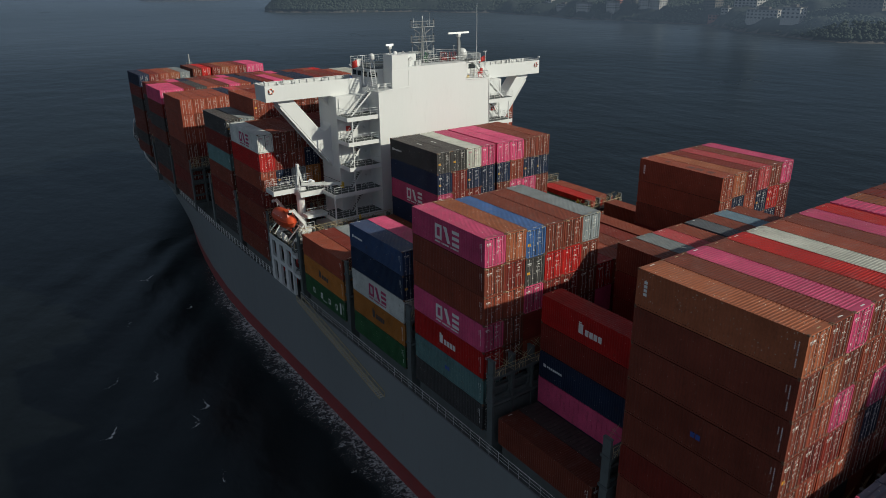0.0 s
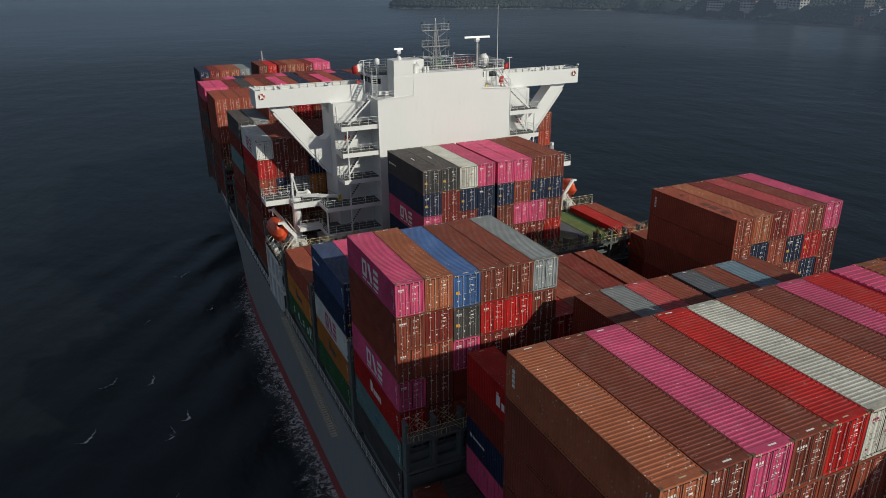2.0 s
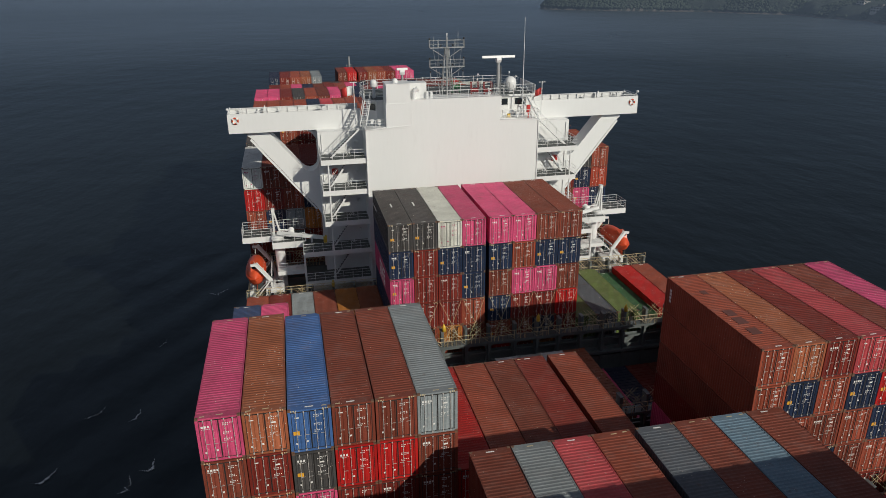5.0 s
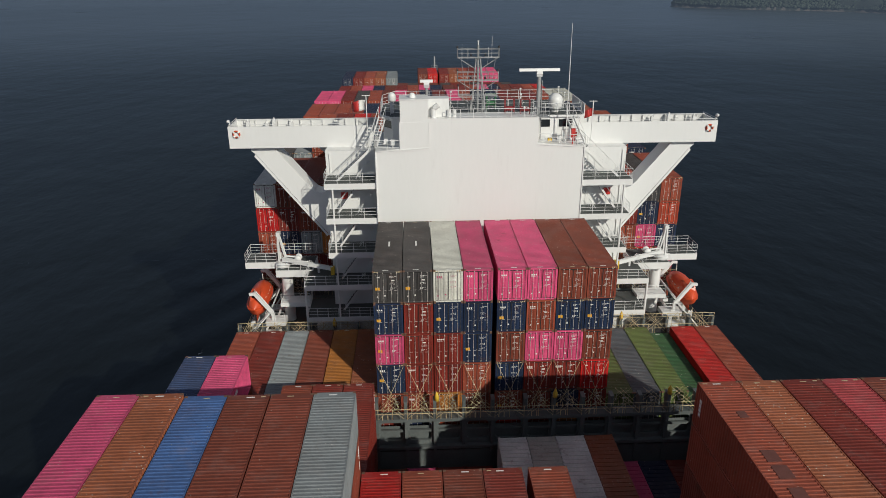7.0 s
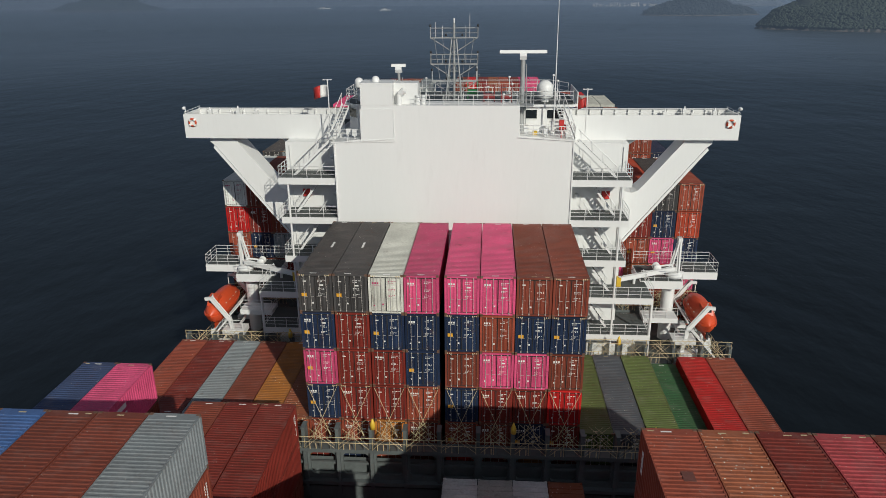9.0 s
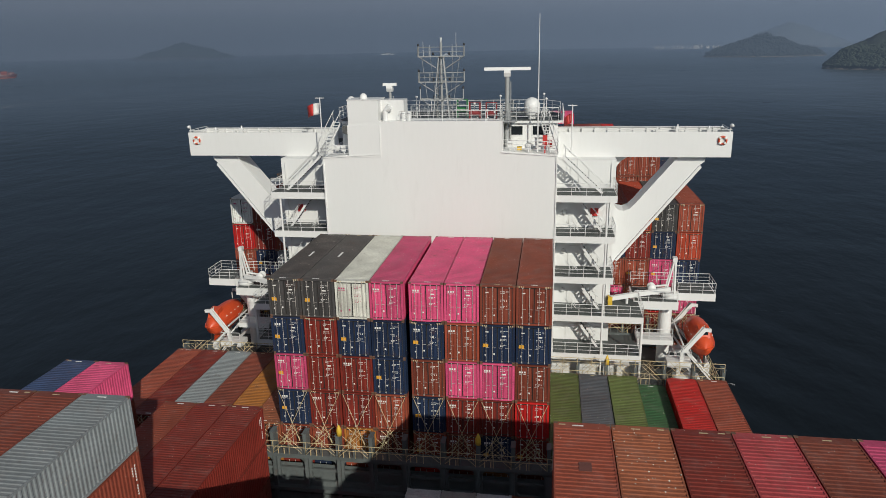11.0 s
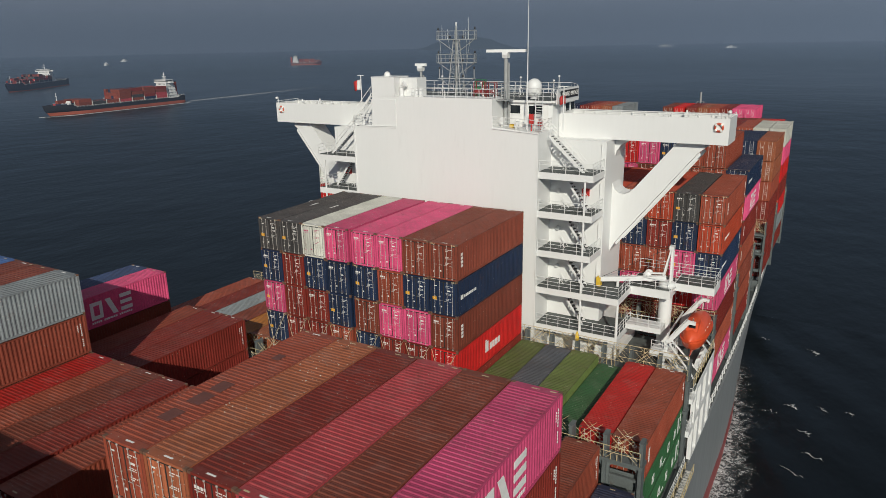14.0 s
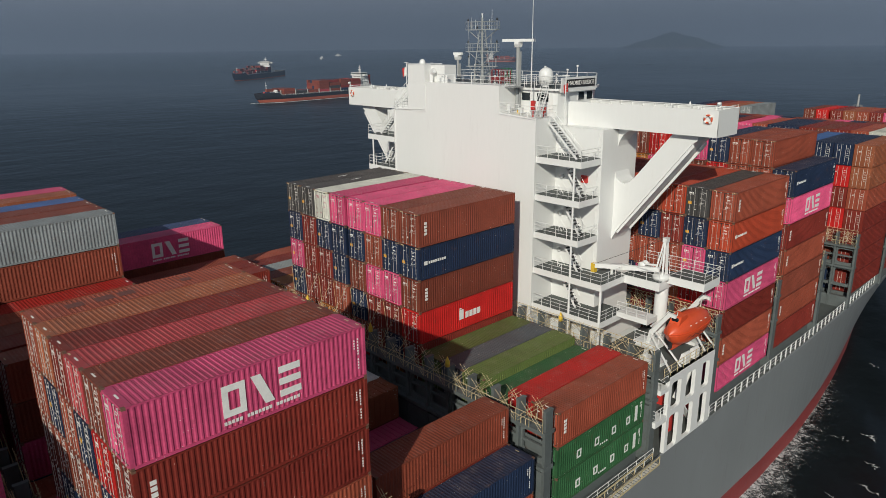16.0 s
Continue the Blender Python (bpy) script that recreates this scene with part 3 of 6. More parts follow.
# radar mast: lattice tower with three antenna yards
mast = thing("radar_mast", "grey lattice mast with three antenna yards", "mast")
mb = MB()
legs = [((-0.75, 17.5), (-0.2, 17.9)), ((0.75, 17.5), (0.2, 17.9)), ((0.6, 18.9), (0.2, 18.3)), ((-0.6, 18.9), (-0.2, 18.3))]
for (x0, y0), (x1, y1) in legs:
    mb.tube((x0, y0, 46.6), (x1, y1, 52.2), 0.06, 0.05, n=6)
for k in range(8):
    z0, z1 = 46.6 + k * 0.7, 46.6 + (k + 1) * 0.7
    P = []
    for (x0, y0), (x1, y1) in legs:
        for z in (z0, z1):
            w = (z - 46.6) / 5.6
            P.append(Vector((x0 + (x1 - x0) * w, y0 + (y1 - y0) * w, z)))
    for i in range(4):
        j = (i + 1) % 4
        if k % 2 == i % 2:
            mb.tube(P[2 * i], P[2 * j + 1], 0.024, n=4, caps=False)
        mb.tube(P[2 * i + 1], P[2 * j + 1], 0.02, n=4, caps=False)
mb.tube((0, 18.1, 46.6), (0, 18.1, 53.4), 0.11, n=8)
part("lattice", mb, mast_paint, mast)
for z, w in ((52.2, 2.05), (50, 2.05), (48.5, 1.95)):
    mb = MB()
    for y in (17.75, 18.45):
        mb.beam((-w, y, z), (w, y, z), 0.06, 0.08)
    for x in (-w, -w / 2, 0, w / 2, w):
        mb.beam((x, 17.75, z), (x, 18.45, z), 0.05, 0.05)
    if z > 48.6:
        mb.rail([(-w, 17.75, z), (w, 17.75, z), (w, 18.45, z), (-w, 18.45, z), (-w, 17.75, z)], 0.8, 2, 1.0, 0.022)
    for x in (-w, w):
        mb.tube((x, 18.1, z), (x, 18.1, z + 0.95), 0.045, n=6)
        mb.tube((x, 18.1, z - 0.0), (0.3 * (1 if x > 0 else -1), 18.1, z - 1.1), 0.04, n=4)
    yard = part("yard", mb, mast_paint, mast)
    for x in (-w, w, -w * 0.35, w * 0.35):
        lamp = MB().turned([(0, 0), (0.08, 0.0), (0.1, 0.09), (0.07, 0.2), (0, 0.23)], (x, 18.1, z + (0.9 if abs(x) == w else 0.12)), 8)
        part("signal_lamp", lamp, black_paint, yard, "small dark signal lamp")
mb = MB()
for x, h in ((1.35, 2.0), (-1.0, 1.0), (1.0, 1.0), (-1.6, 1.3)):
    mb.tube((x, 18.1, 52.2), (x, 18.1, 52.2 + h), 0.025, 0.012, n=5)
mb.tube((0, 18.1, 53.4), (0, 18.1, 53.8), 0.05, 0.1, n=8)
part("antenna", mb, white_paint, mast)
mb = MB()
for x in (-1.7, 1.7):
    mb.tube((x, 17.8, 52.2), (x * 0.55, 17.3, 46.6), 0.02, n=4)
    mb.tube((x * 0.6, 18.3, 52.2), (x * 0.3, 19.3, 46.6), 0.02, n=4)
part("stay", mb, mast_paint, mast)

# radar scanners
for x, y, z0, z1, w, r in ((5.95, 16.9, 44.3, 50.55, 2.0, 0.2), (-5.1, 19.6, 46.6, 49.2, 0.65, 0.14)):
    rad = thing("radar_scanner", "white open-array radar scanner on a grey post", "radar", group="radar scanners")
    mb = MB().tube((x, y, z0), (x, y, z1), r, n=10)
    for k in range(3):
        mb.tube((x + 0.35, y - 0.1 + 0.1 * k, z0), (x + 0.3, y - 0.1 + 0.1 * k, z1 - 0.5), 0.035, n=5)
    part("post", mb, mast_paint, rad)
    part("gear_box", MB().prism([(y - 0.2, z1 - 0.1), (y + 0.2, z1 - 0.1), (y + 0.34, z1 + 0.2), (y + 0.3, z1 + 0.42), (y - 0.3, z1 + 0.42), (y - 0.34, z1 + 0.2)], "x", x - 0.28, x + 0.28), white_paint, rad)
    mb = MB().prism([(y - 0.16, z1 + 0.42), (y + 0.16, z1 + 0.42), (y + 0.12, z1 + 0.68), (y - 0.08, z1 + 0.68)], "x", x - w, x + w)
    part("scanner_bar", mb, white_paint, rad)
    if r > 0.15:
        part("work_platform", MB().box(x - 0.9, x + 0.9, y - 1.6, y - 0.2, 46.7, 46.78), mast_paint, rad)
        tagged(part("platform_rail", MB().rail([(x - 0.9, y - 1.6, 46.78), (x + 0.9, y - 1.6, 46.78)], 1.5, 3, 0.6, 0.03), mast_paint, rad), kind="stuff")

# satellite domes, whip aerial, small aerials
for x, y, z, r in ((8.05, 18.7, 46.65, 0.78), (-8.65, 18.9, 46.65, 0.42)):
    d = thing("satellite_dome", "white satellite antenna dome on a short pedestal", "antenna", group="satellite domes")
    part("pedestal", MB().tube((x, y, z), (x, y, z + 0.35 + (0.9 if r < 0.5 else 0)), r * 0.45, n=12), white_paint, d)
    z += 0.9 if r < 0.5 else 0
    tall = 0.95 * r
    prof = [(r * 0.75, z + 0.3), (r * 0.92, z + 0.42), (r * 0.94, z + 0.42 + tall)] + [(r * 0.94 * math.cos(g), z + 0.42 + tall + r * 0.94 * math.sin(g)) for g in [k * math.pi / 16 for k in range(1, 9)]]
    part("radome", MB().turned([(0, z + 0.3)] + prof, (x, y, 0), 24), white_paint, d)
wh = thing("whip_aerial", "tall thin white whip aerial", "antenna")
part("whip", MB().tube((8.67, 15.7, 44.1), (8.67, 15.7, 49.2), 0.07, 0.05, n=6).tube((8.67, 15.7, 49.2), (8.67, 15.7, 55.5), 0.05, 0.02, n=6), white_paint, wh)
rng = random.Random(5)
for k in range(16):
    x = rng.uniform(-3.0, 9.8)
    y = rng.uniform(15.2, 25.0)
    if abs(x) < 1.5 or abs(x - 6.3) < 0.8 or abs(x - 8.0) < 1.0:
        continue
    h = rng.uniform(0.7, 1.9)
    ae = thing("roof_aerial", "small white aerial on the wheelhouse roof", "antenna", group="roof aerials")
    mb = MB().tube((x, y, 46.65), (x, y, 46.65 + h), 0.045, 0.03, n=6)
    for q in range(3):
        mb.tube((x + 0.35 * math.cos(q * 2.1), y + 0.35 * math.sin(q * 2.1), 46.65), (x, y, 46.65 + h * 0.6), 0.02, n=4)
    part("mast", mb, white_paint, ae)
    part("head", MB().turned([(0, 0), (0.1, 0.02), (0.12, 0.16), (0, 0.22)], (x, y, 46.65 + h), 10), white_paint, ae)
for x, y, mat, nm in ((3.1, 17.0, dull_red, "dull red"), (4.6, 16.6, dull_red, "dull red"), (1.6, 20.2, green_paint, "green")):
    fx = thing("roof_locker", nm + " painted steel locker frame on the roof deck", "locker", group="roof lockers")
    mb = MB().tube((x - 0.4, y, 47.35), (x + 0.4, y, 47.35), 0.24, n=12)
    for dx in (-0.45, 0.45):
        for dy in (-0.25, 0.25):
            mb.box(x + dx - 0.04, x + dx + 0.04, y + dy - 0.04, y + dy + 0.04, 46.65, 48.3)
    mb.beam((x - 0.5, y, 48.28), (x + 0.5, y, 48.28), 0.06, 0.06)
    part("frame", mb, mat, fx)
for x in (-3.0, -2.5):
    cn = thing("roof_canister", "white life raft canister standing on the roof deck", "canister", group="roof canisters")
    part("shell", MB().turned([(0, 46.65), (0.18, 46.65), (0.2, 46.8), (0.2, 47.5), (0.15, 47.65), (0, 47.68)], (x, 15.3, 0), 12), white_paint, cn)
# fittings on the open bridge deck beside the raised wall
for x, y, h, mat, lab in ((6.3, 15.4, 1.1, white_paint, "white"), (7.1, 15.9, 0.55, yellow_paint, "yellow"), (7.9, 15.2, 0.9, white_paint, "white"), (8.5, 16.1, 1.3, white_paint, "white"), (9.3, 15.3, 1.6, red_paint, "red"), (9.7, 16.4, 1.0, red_paint, "red"),
                          (-8.6, 15.4, 1.0, white_paint, "white"), (-9.3, 16.2, 0.9, white_paint, "white")):
    fx = thing("deck_fitting", lab + " painted hose station standing on the bridge deck", "deck fitting", group="bridge deck fittings")
    base = 44.0 if x > 0 else 43.72
    part("post", MB().tube((x, y, base), (x, y, base + h), 0.06, n=8), mat, fx)
    part("cabinet", MB().box(x - 0.2, x + 0.2, y - 0.14, y + 0.14, base + h * 0.45, base + h), mat, fx)
# flags on halyard posts
for x, s, lab in ((11.6, 1, "red flag on a white halyard post"), (-11.15, -1, "red and white flag on a white halyard post")):
    fl = thing("flag_post", lab, "flag", group="flag posts")
    part("post", MB().tube((x, 17.2, 43.9), (x, 17.2, 48 if s > 0 else 48.8), 0.05, n=6).box(x - 0.4, x + 0.4, 17.16, 17.24, 47.9 if s > 0 else 48.72, 47.96 if s > 0 else 48.78), white_paint, fl)
    wide, tall, top = (0.75, 0.8, 47.2) if s > 0 else (1.35, 1.05, 48.3)
    for lo, hi, paint, words in ((0, 8, red_paint, "red cloth"),) if s > 0 else ((0, 4, mark_white, "white hoist half"), (4, 8, red_paint, "red fly half")):
        v, f = [], []
        n, nz = hi - lo + 1, 5
        for i in range(lo, hi + 1):
            for k in range(nz):
                u, w = i / 8, k / (nz - 1)
                v.append((x + s * 0.1 - wide * u, 17.3 + 0.18 * math.sin(6 * u + w) + 0.55 * u, top - tall * w - 0.35 * u * u))
        for i in range(n - 1):
            for k in range(nz - 1):
                f.append((i * nz + k, i * nz + k + 1, (i + 1) * nz + k + 1, (i + 1) * nz + k))
        cl = part("cloth", MB().add(v, f, True), paint, fl, words)
        so = cl.modifiers.new("thick", "SOLIDIFY")
        so.thickness = 0.012

# crane platforms, lifeboats and launch decks on both sides
for s in (-1, 1):
    bx = lambda x0, x1: (min(s * x0, s * x1), max(s * x0, s * x1))
    pl = thing("crane_platform", "white steel platform with rails on a round column", "platform", group="crane platforms")
    mb = MB().box(*bx(17.9, 22.0), 18.6, 22.8, 28.75, 29.55).box(*bx(22.0, 25.6), 20.0, 23.0, 29.25, 29.98)
    part("platform", mb, white_paint, pl)
    part("platform_floor", MB().box(*bx(18.0, 21.9), 18.7, 22.7, 29.552, 29.57).box(*bx(22.1, 25.5), 20.1, 22.9, 29.982, 30.0), deck_paint, pl, "dark grey floor")
    part("railing", MB().rail([(s * 17.95, 18.65, 29.55), (s * 21.9, 18.65, 29.55)], 1.05, 3, 1.2, 0.026), white_paint, pl)
    part("railing", MB().rail([(s * 22.1, 20.05, 29.98), (s * 25.55, 20.05, 29.98), (s * 25.55, 22.95, 29.98), (s * 18.0, 22.95, 29.98)], 1.05, 3, 1.2, 0.026), white_paint, pl)
    part("column", MB().tube((s * 21.2, 20.6, 22.6), (s * 21.2, 20.6, 28.75), 0.62, n=20), white_paint, pl)
    mb = MB().box(*bx(18.3, 21.6), 17.6, 19.4, 25.6, 26.1).box(*bx(21.0, 23.2), 16.4, 18.0, 23.9, 24.4)
    part("lower_landing", mb, white_paint, pl)
    part("railing", MB().rail([(s * 18.3, 17.65, 26.1), (s * 21.5, 17.65, 26.1)], 1.05, 3, 1.1, 0.026), white_paint, pl)
    part("railing", MB().rail([(s * 21.1, 16.45, 24.4), (s * 23.1, 16.45, 24.4), (s * 23.1, 18.0, 24.4)], 1.05, 3, 1.0, 0.026), white_paint, pl)
    cr = thing("provision_crane", "white provision crane with folded lattice jib", "crane", group="provision cranes")
    part("turntable", MB().turned([(0, 29.55), (0.8, 29.55), (0.8, 29.9), (0.6, 30.1), (0, 30.1)], (s * 21.4, 19.9, 0), 18), white_paint, cr)
    mb = MB()
    for dy in (-0.35, 0.35):
        mb.beam((s * 21.7, 19.9 + dy, 30.1), (s * 21.65, 19.9 + dy * 0.5, 33.4), 0.16, 0.2)
        mb.beam((s * 20.9, 19.9 + dy, 30.1), (s * 21.55, 19.9 + dy * 0.5, 33.3), 0.12, 0.14)
    mb.box(*bx(21.4, 21.8), 19.6, 20.2, 33.2, 33.6)
    part("tower_frame", mb, white_paint, cr)
    mb = MB().beam((s * 21.3, 19.6, 30.5), (s * 15.6, 17.4, 30.2), 0.35, 0.42)
    mb.tube((s * 21.1, 19.6, 30.9), (s * 19.7, 19.7, 30.7), 0.1, n=8)
    part("jib", mb, white_paint, cr)
    part("jib_tip", MB().box(*bx(15.4, 15.8), 17.2, 17.7, 29.5, 30.4), yellow_paint, cr, "yellow painted jib tip")
    part("jib_rest", MB().tube((s * 17.2, 18.1, 29.45), (s * 17.2, 18.1, 30.2), 0.14, n=8), white_paint, cr)
    part("winch", MB().turned([(0, -0.4), (0.38, -0.4), (0.38, -0.3), (0.25, -0.28), (0.25, 0.28), (0.38, 0.3), (0.38, 0.4), (0, 0.4)], (s * 19.6, 19.7, 30.6), 14, "y"), white_paint, cr)
    part("hoist_wire", MB().tube((s * 21.6, 19.9, 33.5), (s * 15.8, 17.5, 30.4), 0.02, n=4), black_paint, cr)
    # lifeboat
    lb = thing("lifeboat", "orange enclosed lifeboat hanging in its davits", "lifeboat", group="lifeboats")
    cx, cy, cz, L, R = s * 24.35, 20.1, 25.75, 3.5, 1.2
    prof = []
    for k in range(17):
        u = -1 + 2 * k / 16
        prof.append((R * max(0.0, 1 - abs(u) ** 2.6) ** 0.55, L * u))
    hullb = MB()
    n = 20
    v = []
    for r, h in prof:
        for i in range(n):
            a = 2 * math.pi * i / n
            zz = math.sin(a)
            v.append((cx + r * 0.97 * math.cos(a), cy + h, cz + r * (1.12 if zz > 0 else 1.25) * zz))
    hullb.add(v, [(k * n + i, k * n + (i + 1) % n, (k + 1) * n + (i + 1) % n, (k + 1) * n + i) for k in range(16) for i in range(n)], True)
    part("shell", hullb, boat_orange, lb)
    band = MB()
    loop = [(1, k) for k in range(17)] + [(-1, k) for k in range(15, 0, -1)]
    v = [(cx + sd * (prof[k][0] * 0.97 + o), cy + prof[k][1] * (1 + o / L), cz + dz) for sd, k in loop for o, dz in ((-0.03, -0.08), (0.09, -0.08), (0.09, 0.08), (-0.03, 0.08))]
    m4 = len(loop)
    band.add(v, [(4 * i + q, 4 * i + (q + 1) % 4, 4 * ((i + 1) % m4) + (q + 1) % 4, 4 * ((i + 1) % m4) + q) for i in range(m4) for q in range(4)])
    part("fender", band, boat_orange, lb)
    refl = MB()
    for k in range(4):
        for sd in (-1, 1):
            y = cy - 1.5 + 0.9 * k
            r = R * max(0.0, 1 - abs((y - cy) / L) ** 2.6) ** 0.55
            refl.box(cx + sd * r * 0.86 - 0.03, cx + sd * r * 0.86 + 0.03, y, y + 0.22, cz + 0.58, cz + 0.64)
    tagged(part("reflective_tape", refl, mark_white, lb, "white reflective tape dashes"), kind="stuff")
    cab = MB().prism([(cy - 2.7, cz + 0.8), (cy - 1.2, cz + 0.8), (cy - 1.3, cz + 1.62), (cy - 2.3, cz + 1.5)], "x", cx - 0.5, cx + 0.5)
    part("steering_cabin", cab, boat_orange, lb)
    part("cabin_window", MB().box(cx - 0.3, cx + 0.3, cy - 2.6, cy - 2.4, cz + 1.1, cz + 1.38), glass, lb)
    line = MB()
    for sd in (-1, 1):
        pts = [(cx + sd * (prof[k][0] * 0.97 + 0.1), cy + prof[k][1], cz - 0.2 - 0.16 * (k % 2)) for k in range(3, 14)]
        for a, b in zip(pts, pts[1:]):
            line.tube(a, b, 0.02, n=4)
    tagged(part("grab_line", line, mark_dark, lb, "looped grab line along the side"), kind="stuff")
    for q, low in ((-2.2, 1.2), (2.2, 1.2)):
        part("lifting_hook", MB().tube((cx, cy + q, cz + low), (cx, cy + q, cz + 1.9), 0.05, n=6), steel, lb)
    part("keel", MB().box(cx - 0.07, cx + 0.07, cy - 2.8, cy + 2.6, cz - 1.6, cz - 1.2), boat_orange, lb)
    part("rudder", MB().box(cx - 0.05, cx + 0.05, cy - 3.3, cy - 2.8, cz - 1.45, cz - 0.7), black_paint, lb)
    # davits
    dv = thing("lifeboat_davit", "white gravity davit with two arms and raking legs", "davit", group="davits")
    for y in (16.9, 23.3):
        mb = MB()
        mb.beam((s * 22.0, y, 22.6), (s * 22.5, y, 25.6), 0.28, 0.34)
        mb.beam((s * 22.4, y, 25.2), (s * 24.2, y, 27.7), 0.26, 0.36)
        mb.beam((s * 24.1, y, 27.6), (s * 24.75, y, 27.55), 0.24, 0.3)
        mb.tube((s * 22.4, y, 25.6), (s * 24.0, y, 27.9), 0.05, n=6)
        part("arm", mb, white_paint, dv)
        for q in (-0.45, 0.45):
            part("leg", MB().beam((s * 25.2, y + 2 * q, 22.6), (s * 22.7, y + q, 25.4), 0.12, 0.14), white_paint, dv)
            part("leg", MB().beam((s * 23.7, y + q, 22.6), (s * 22.5, y + q, 24.4), 0.1, 0.12), white_paint, dv)
        part("foot", MB().box(*bx(21.7, 24.0), y - 0.55, y + 0.55, 22.6, 22.95), white_paint, dv)
        part("fall_wire", MB().tube((s * 24.6, y, 27.5), (cx, cy - 2.2 if y < 19 else cy + 2.2, cz + 1.85), 0.025, n=4), black_paint, dv)
    part("cross_beam", MB().beam((s * 22.2, 16.9, 24.0), (s * 22.2, 23.3, 24.0), 0.18, 0.2).beam((s * 22.4, 16.9, 26.0), (s * 22.4, 23.3, 26.0), 0.12, 0.14), white_paint, dv)
    # launch deck on its white side frame with openings
    ld = thing("boat_deck_frame", "white side frame with tall openings under the boat deck", "side frame", group="boat deck frames")
    part("boat_deck", MB().box(*bx(17.8, 25.6), 14.4, 23.6, 22.3, 22.6), deck_paint, ld, "grey boat deck")
    x0, x1 = bx(25.25, 25.62)
    ys = [15.1, 17.8, 20.5, 23.6]
    for y0, y1 in zip(ys, ys[1:]):
        for z0, z1, top in ((DECK, 18.85, 0.3), (18.85, 22.6, 0.75)):
            hole = (y0 + (0.5 if y0 < 18 else 0.8), y1 - (0.5 if y1 < 23 else 0.85), z0 + (0.12 if z0 < 16 else 0.3), z1 - top)
            part("side_panel", MB().holed(x0, x1, (y0, y1, z0, z1), hole, 0.3), white_paint, ld)
    part("landing", MB().box(*bx(21.6, 25.6), 13.2, 15.1, 18.3, 18.85), white_paint, ld)
    part("landing", MB().box(*bx(23.6, 25.6), 13.7, 15.1, 21.3, 21.75), white_paint, ld)
    part("railing", MB().rail([(s * 21.7, 13.25, 18.85), (s * 25.5, 13.25, 18.85), (s * 25.5, 15.0, 18.85)], 1.05, 3, 0.9, 0.028), white_paint, ld)
    part("railing", MB().rail([(s * 23.7, 13.75, 21.75), (s * 25.5, 13.75, 21.75), (s * 25.5, 15.0, 21.75)], 1.05, 3, 0.9, 0.028), white_paint, ld)
    part("inclined_stair", MB().beam((s * 24.6, 22.2, DECK), (s * 24.6, 19.0, 18.6), 0.7, 0.16).beam((s * 24.6, 18.6, 18.8), (s * 24.6, 21.8, 22.4), 0.7, 0.16), white_paint, ld)
    part("mid_deck", MB().box(*bx(18.1, 25.2), 15.2, 23.5, 18.4, 18.6), deck_paint, ld)
    part("rolled_hose", MB().turned([(0, -0.2), (0.5, -0.2), (0.5, 0.2), (0, 0.2)], (s * 23.0, 17.6, 20.0), 14, "x"), green_paint, ld)
    part("railing", MB().rail([(s * 25.45, 14.3, 22.6), (s * 25.45, 23.5, 22.6)], 1.05, 3, 1.1, 0.03), rod_steel, ld)
    for k in range(5):
        y = 15.3 + k * 1.9
        part("deck_fitting", MB().box(*bx(23.6, 24.1), y - 0.3, y + 0.3, 18.6 if k % 2 else DECK, (20.4 if k % 2 else 16.6)), red_paint, ld, "red fitting behind the side frame")
    part("inner_bulkhead", MB().box(*bx(17.85, 18.1), 14.4, 23.6, DECK, 22.28), white_paint, ld)
    for y in (18.9, 20.6):
        part("chock", MB().prism([(s * 25.3, 22.6), (s * 24.6, 22.6), (s * 24.8, 23.5), (s * 25.1, 23.7), (s * 25.3, 23.4)], "y", y - 0.5, y + 0.4), white_paint, ld)

# foremast and forecastle
fm = thing("foremast", "pale grey foremast with a small platform on the forecastle", "mast")
part("post", MB().tube((-0.4, 145.5, 20.5), (-0.4, 145.5, 38.4), 0.45, 0.22, n=12), mast_paint, fm)
part("platform", MB().box(-1.2, 0.4, 144.8, 146.2, 34.9, 35.0).rail([(-1.2, 144.8, 35.0), (0.4, 144.8, 35.0), (0.4, 146.2, 35.0), (-1.2, 146.2, 35.0), (-1.2, 144.8, 35.0)], 1.0, 2, 0.8, 0.04), mast_paint, fm)

# ---- containers ----
LEN, WID, HIGH = 12.19, 2.438, 2.896
TIER, BASE = 2.93, 16.9


def row_x(i):
    return (i - 9.5) * 2.5 + (0.17 if i > 9 else -0.17)


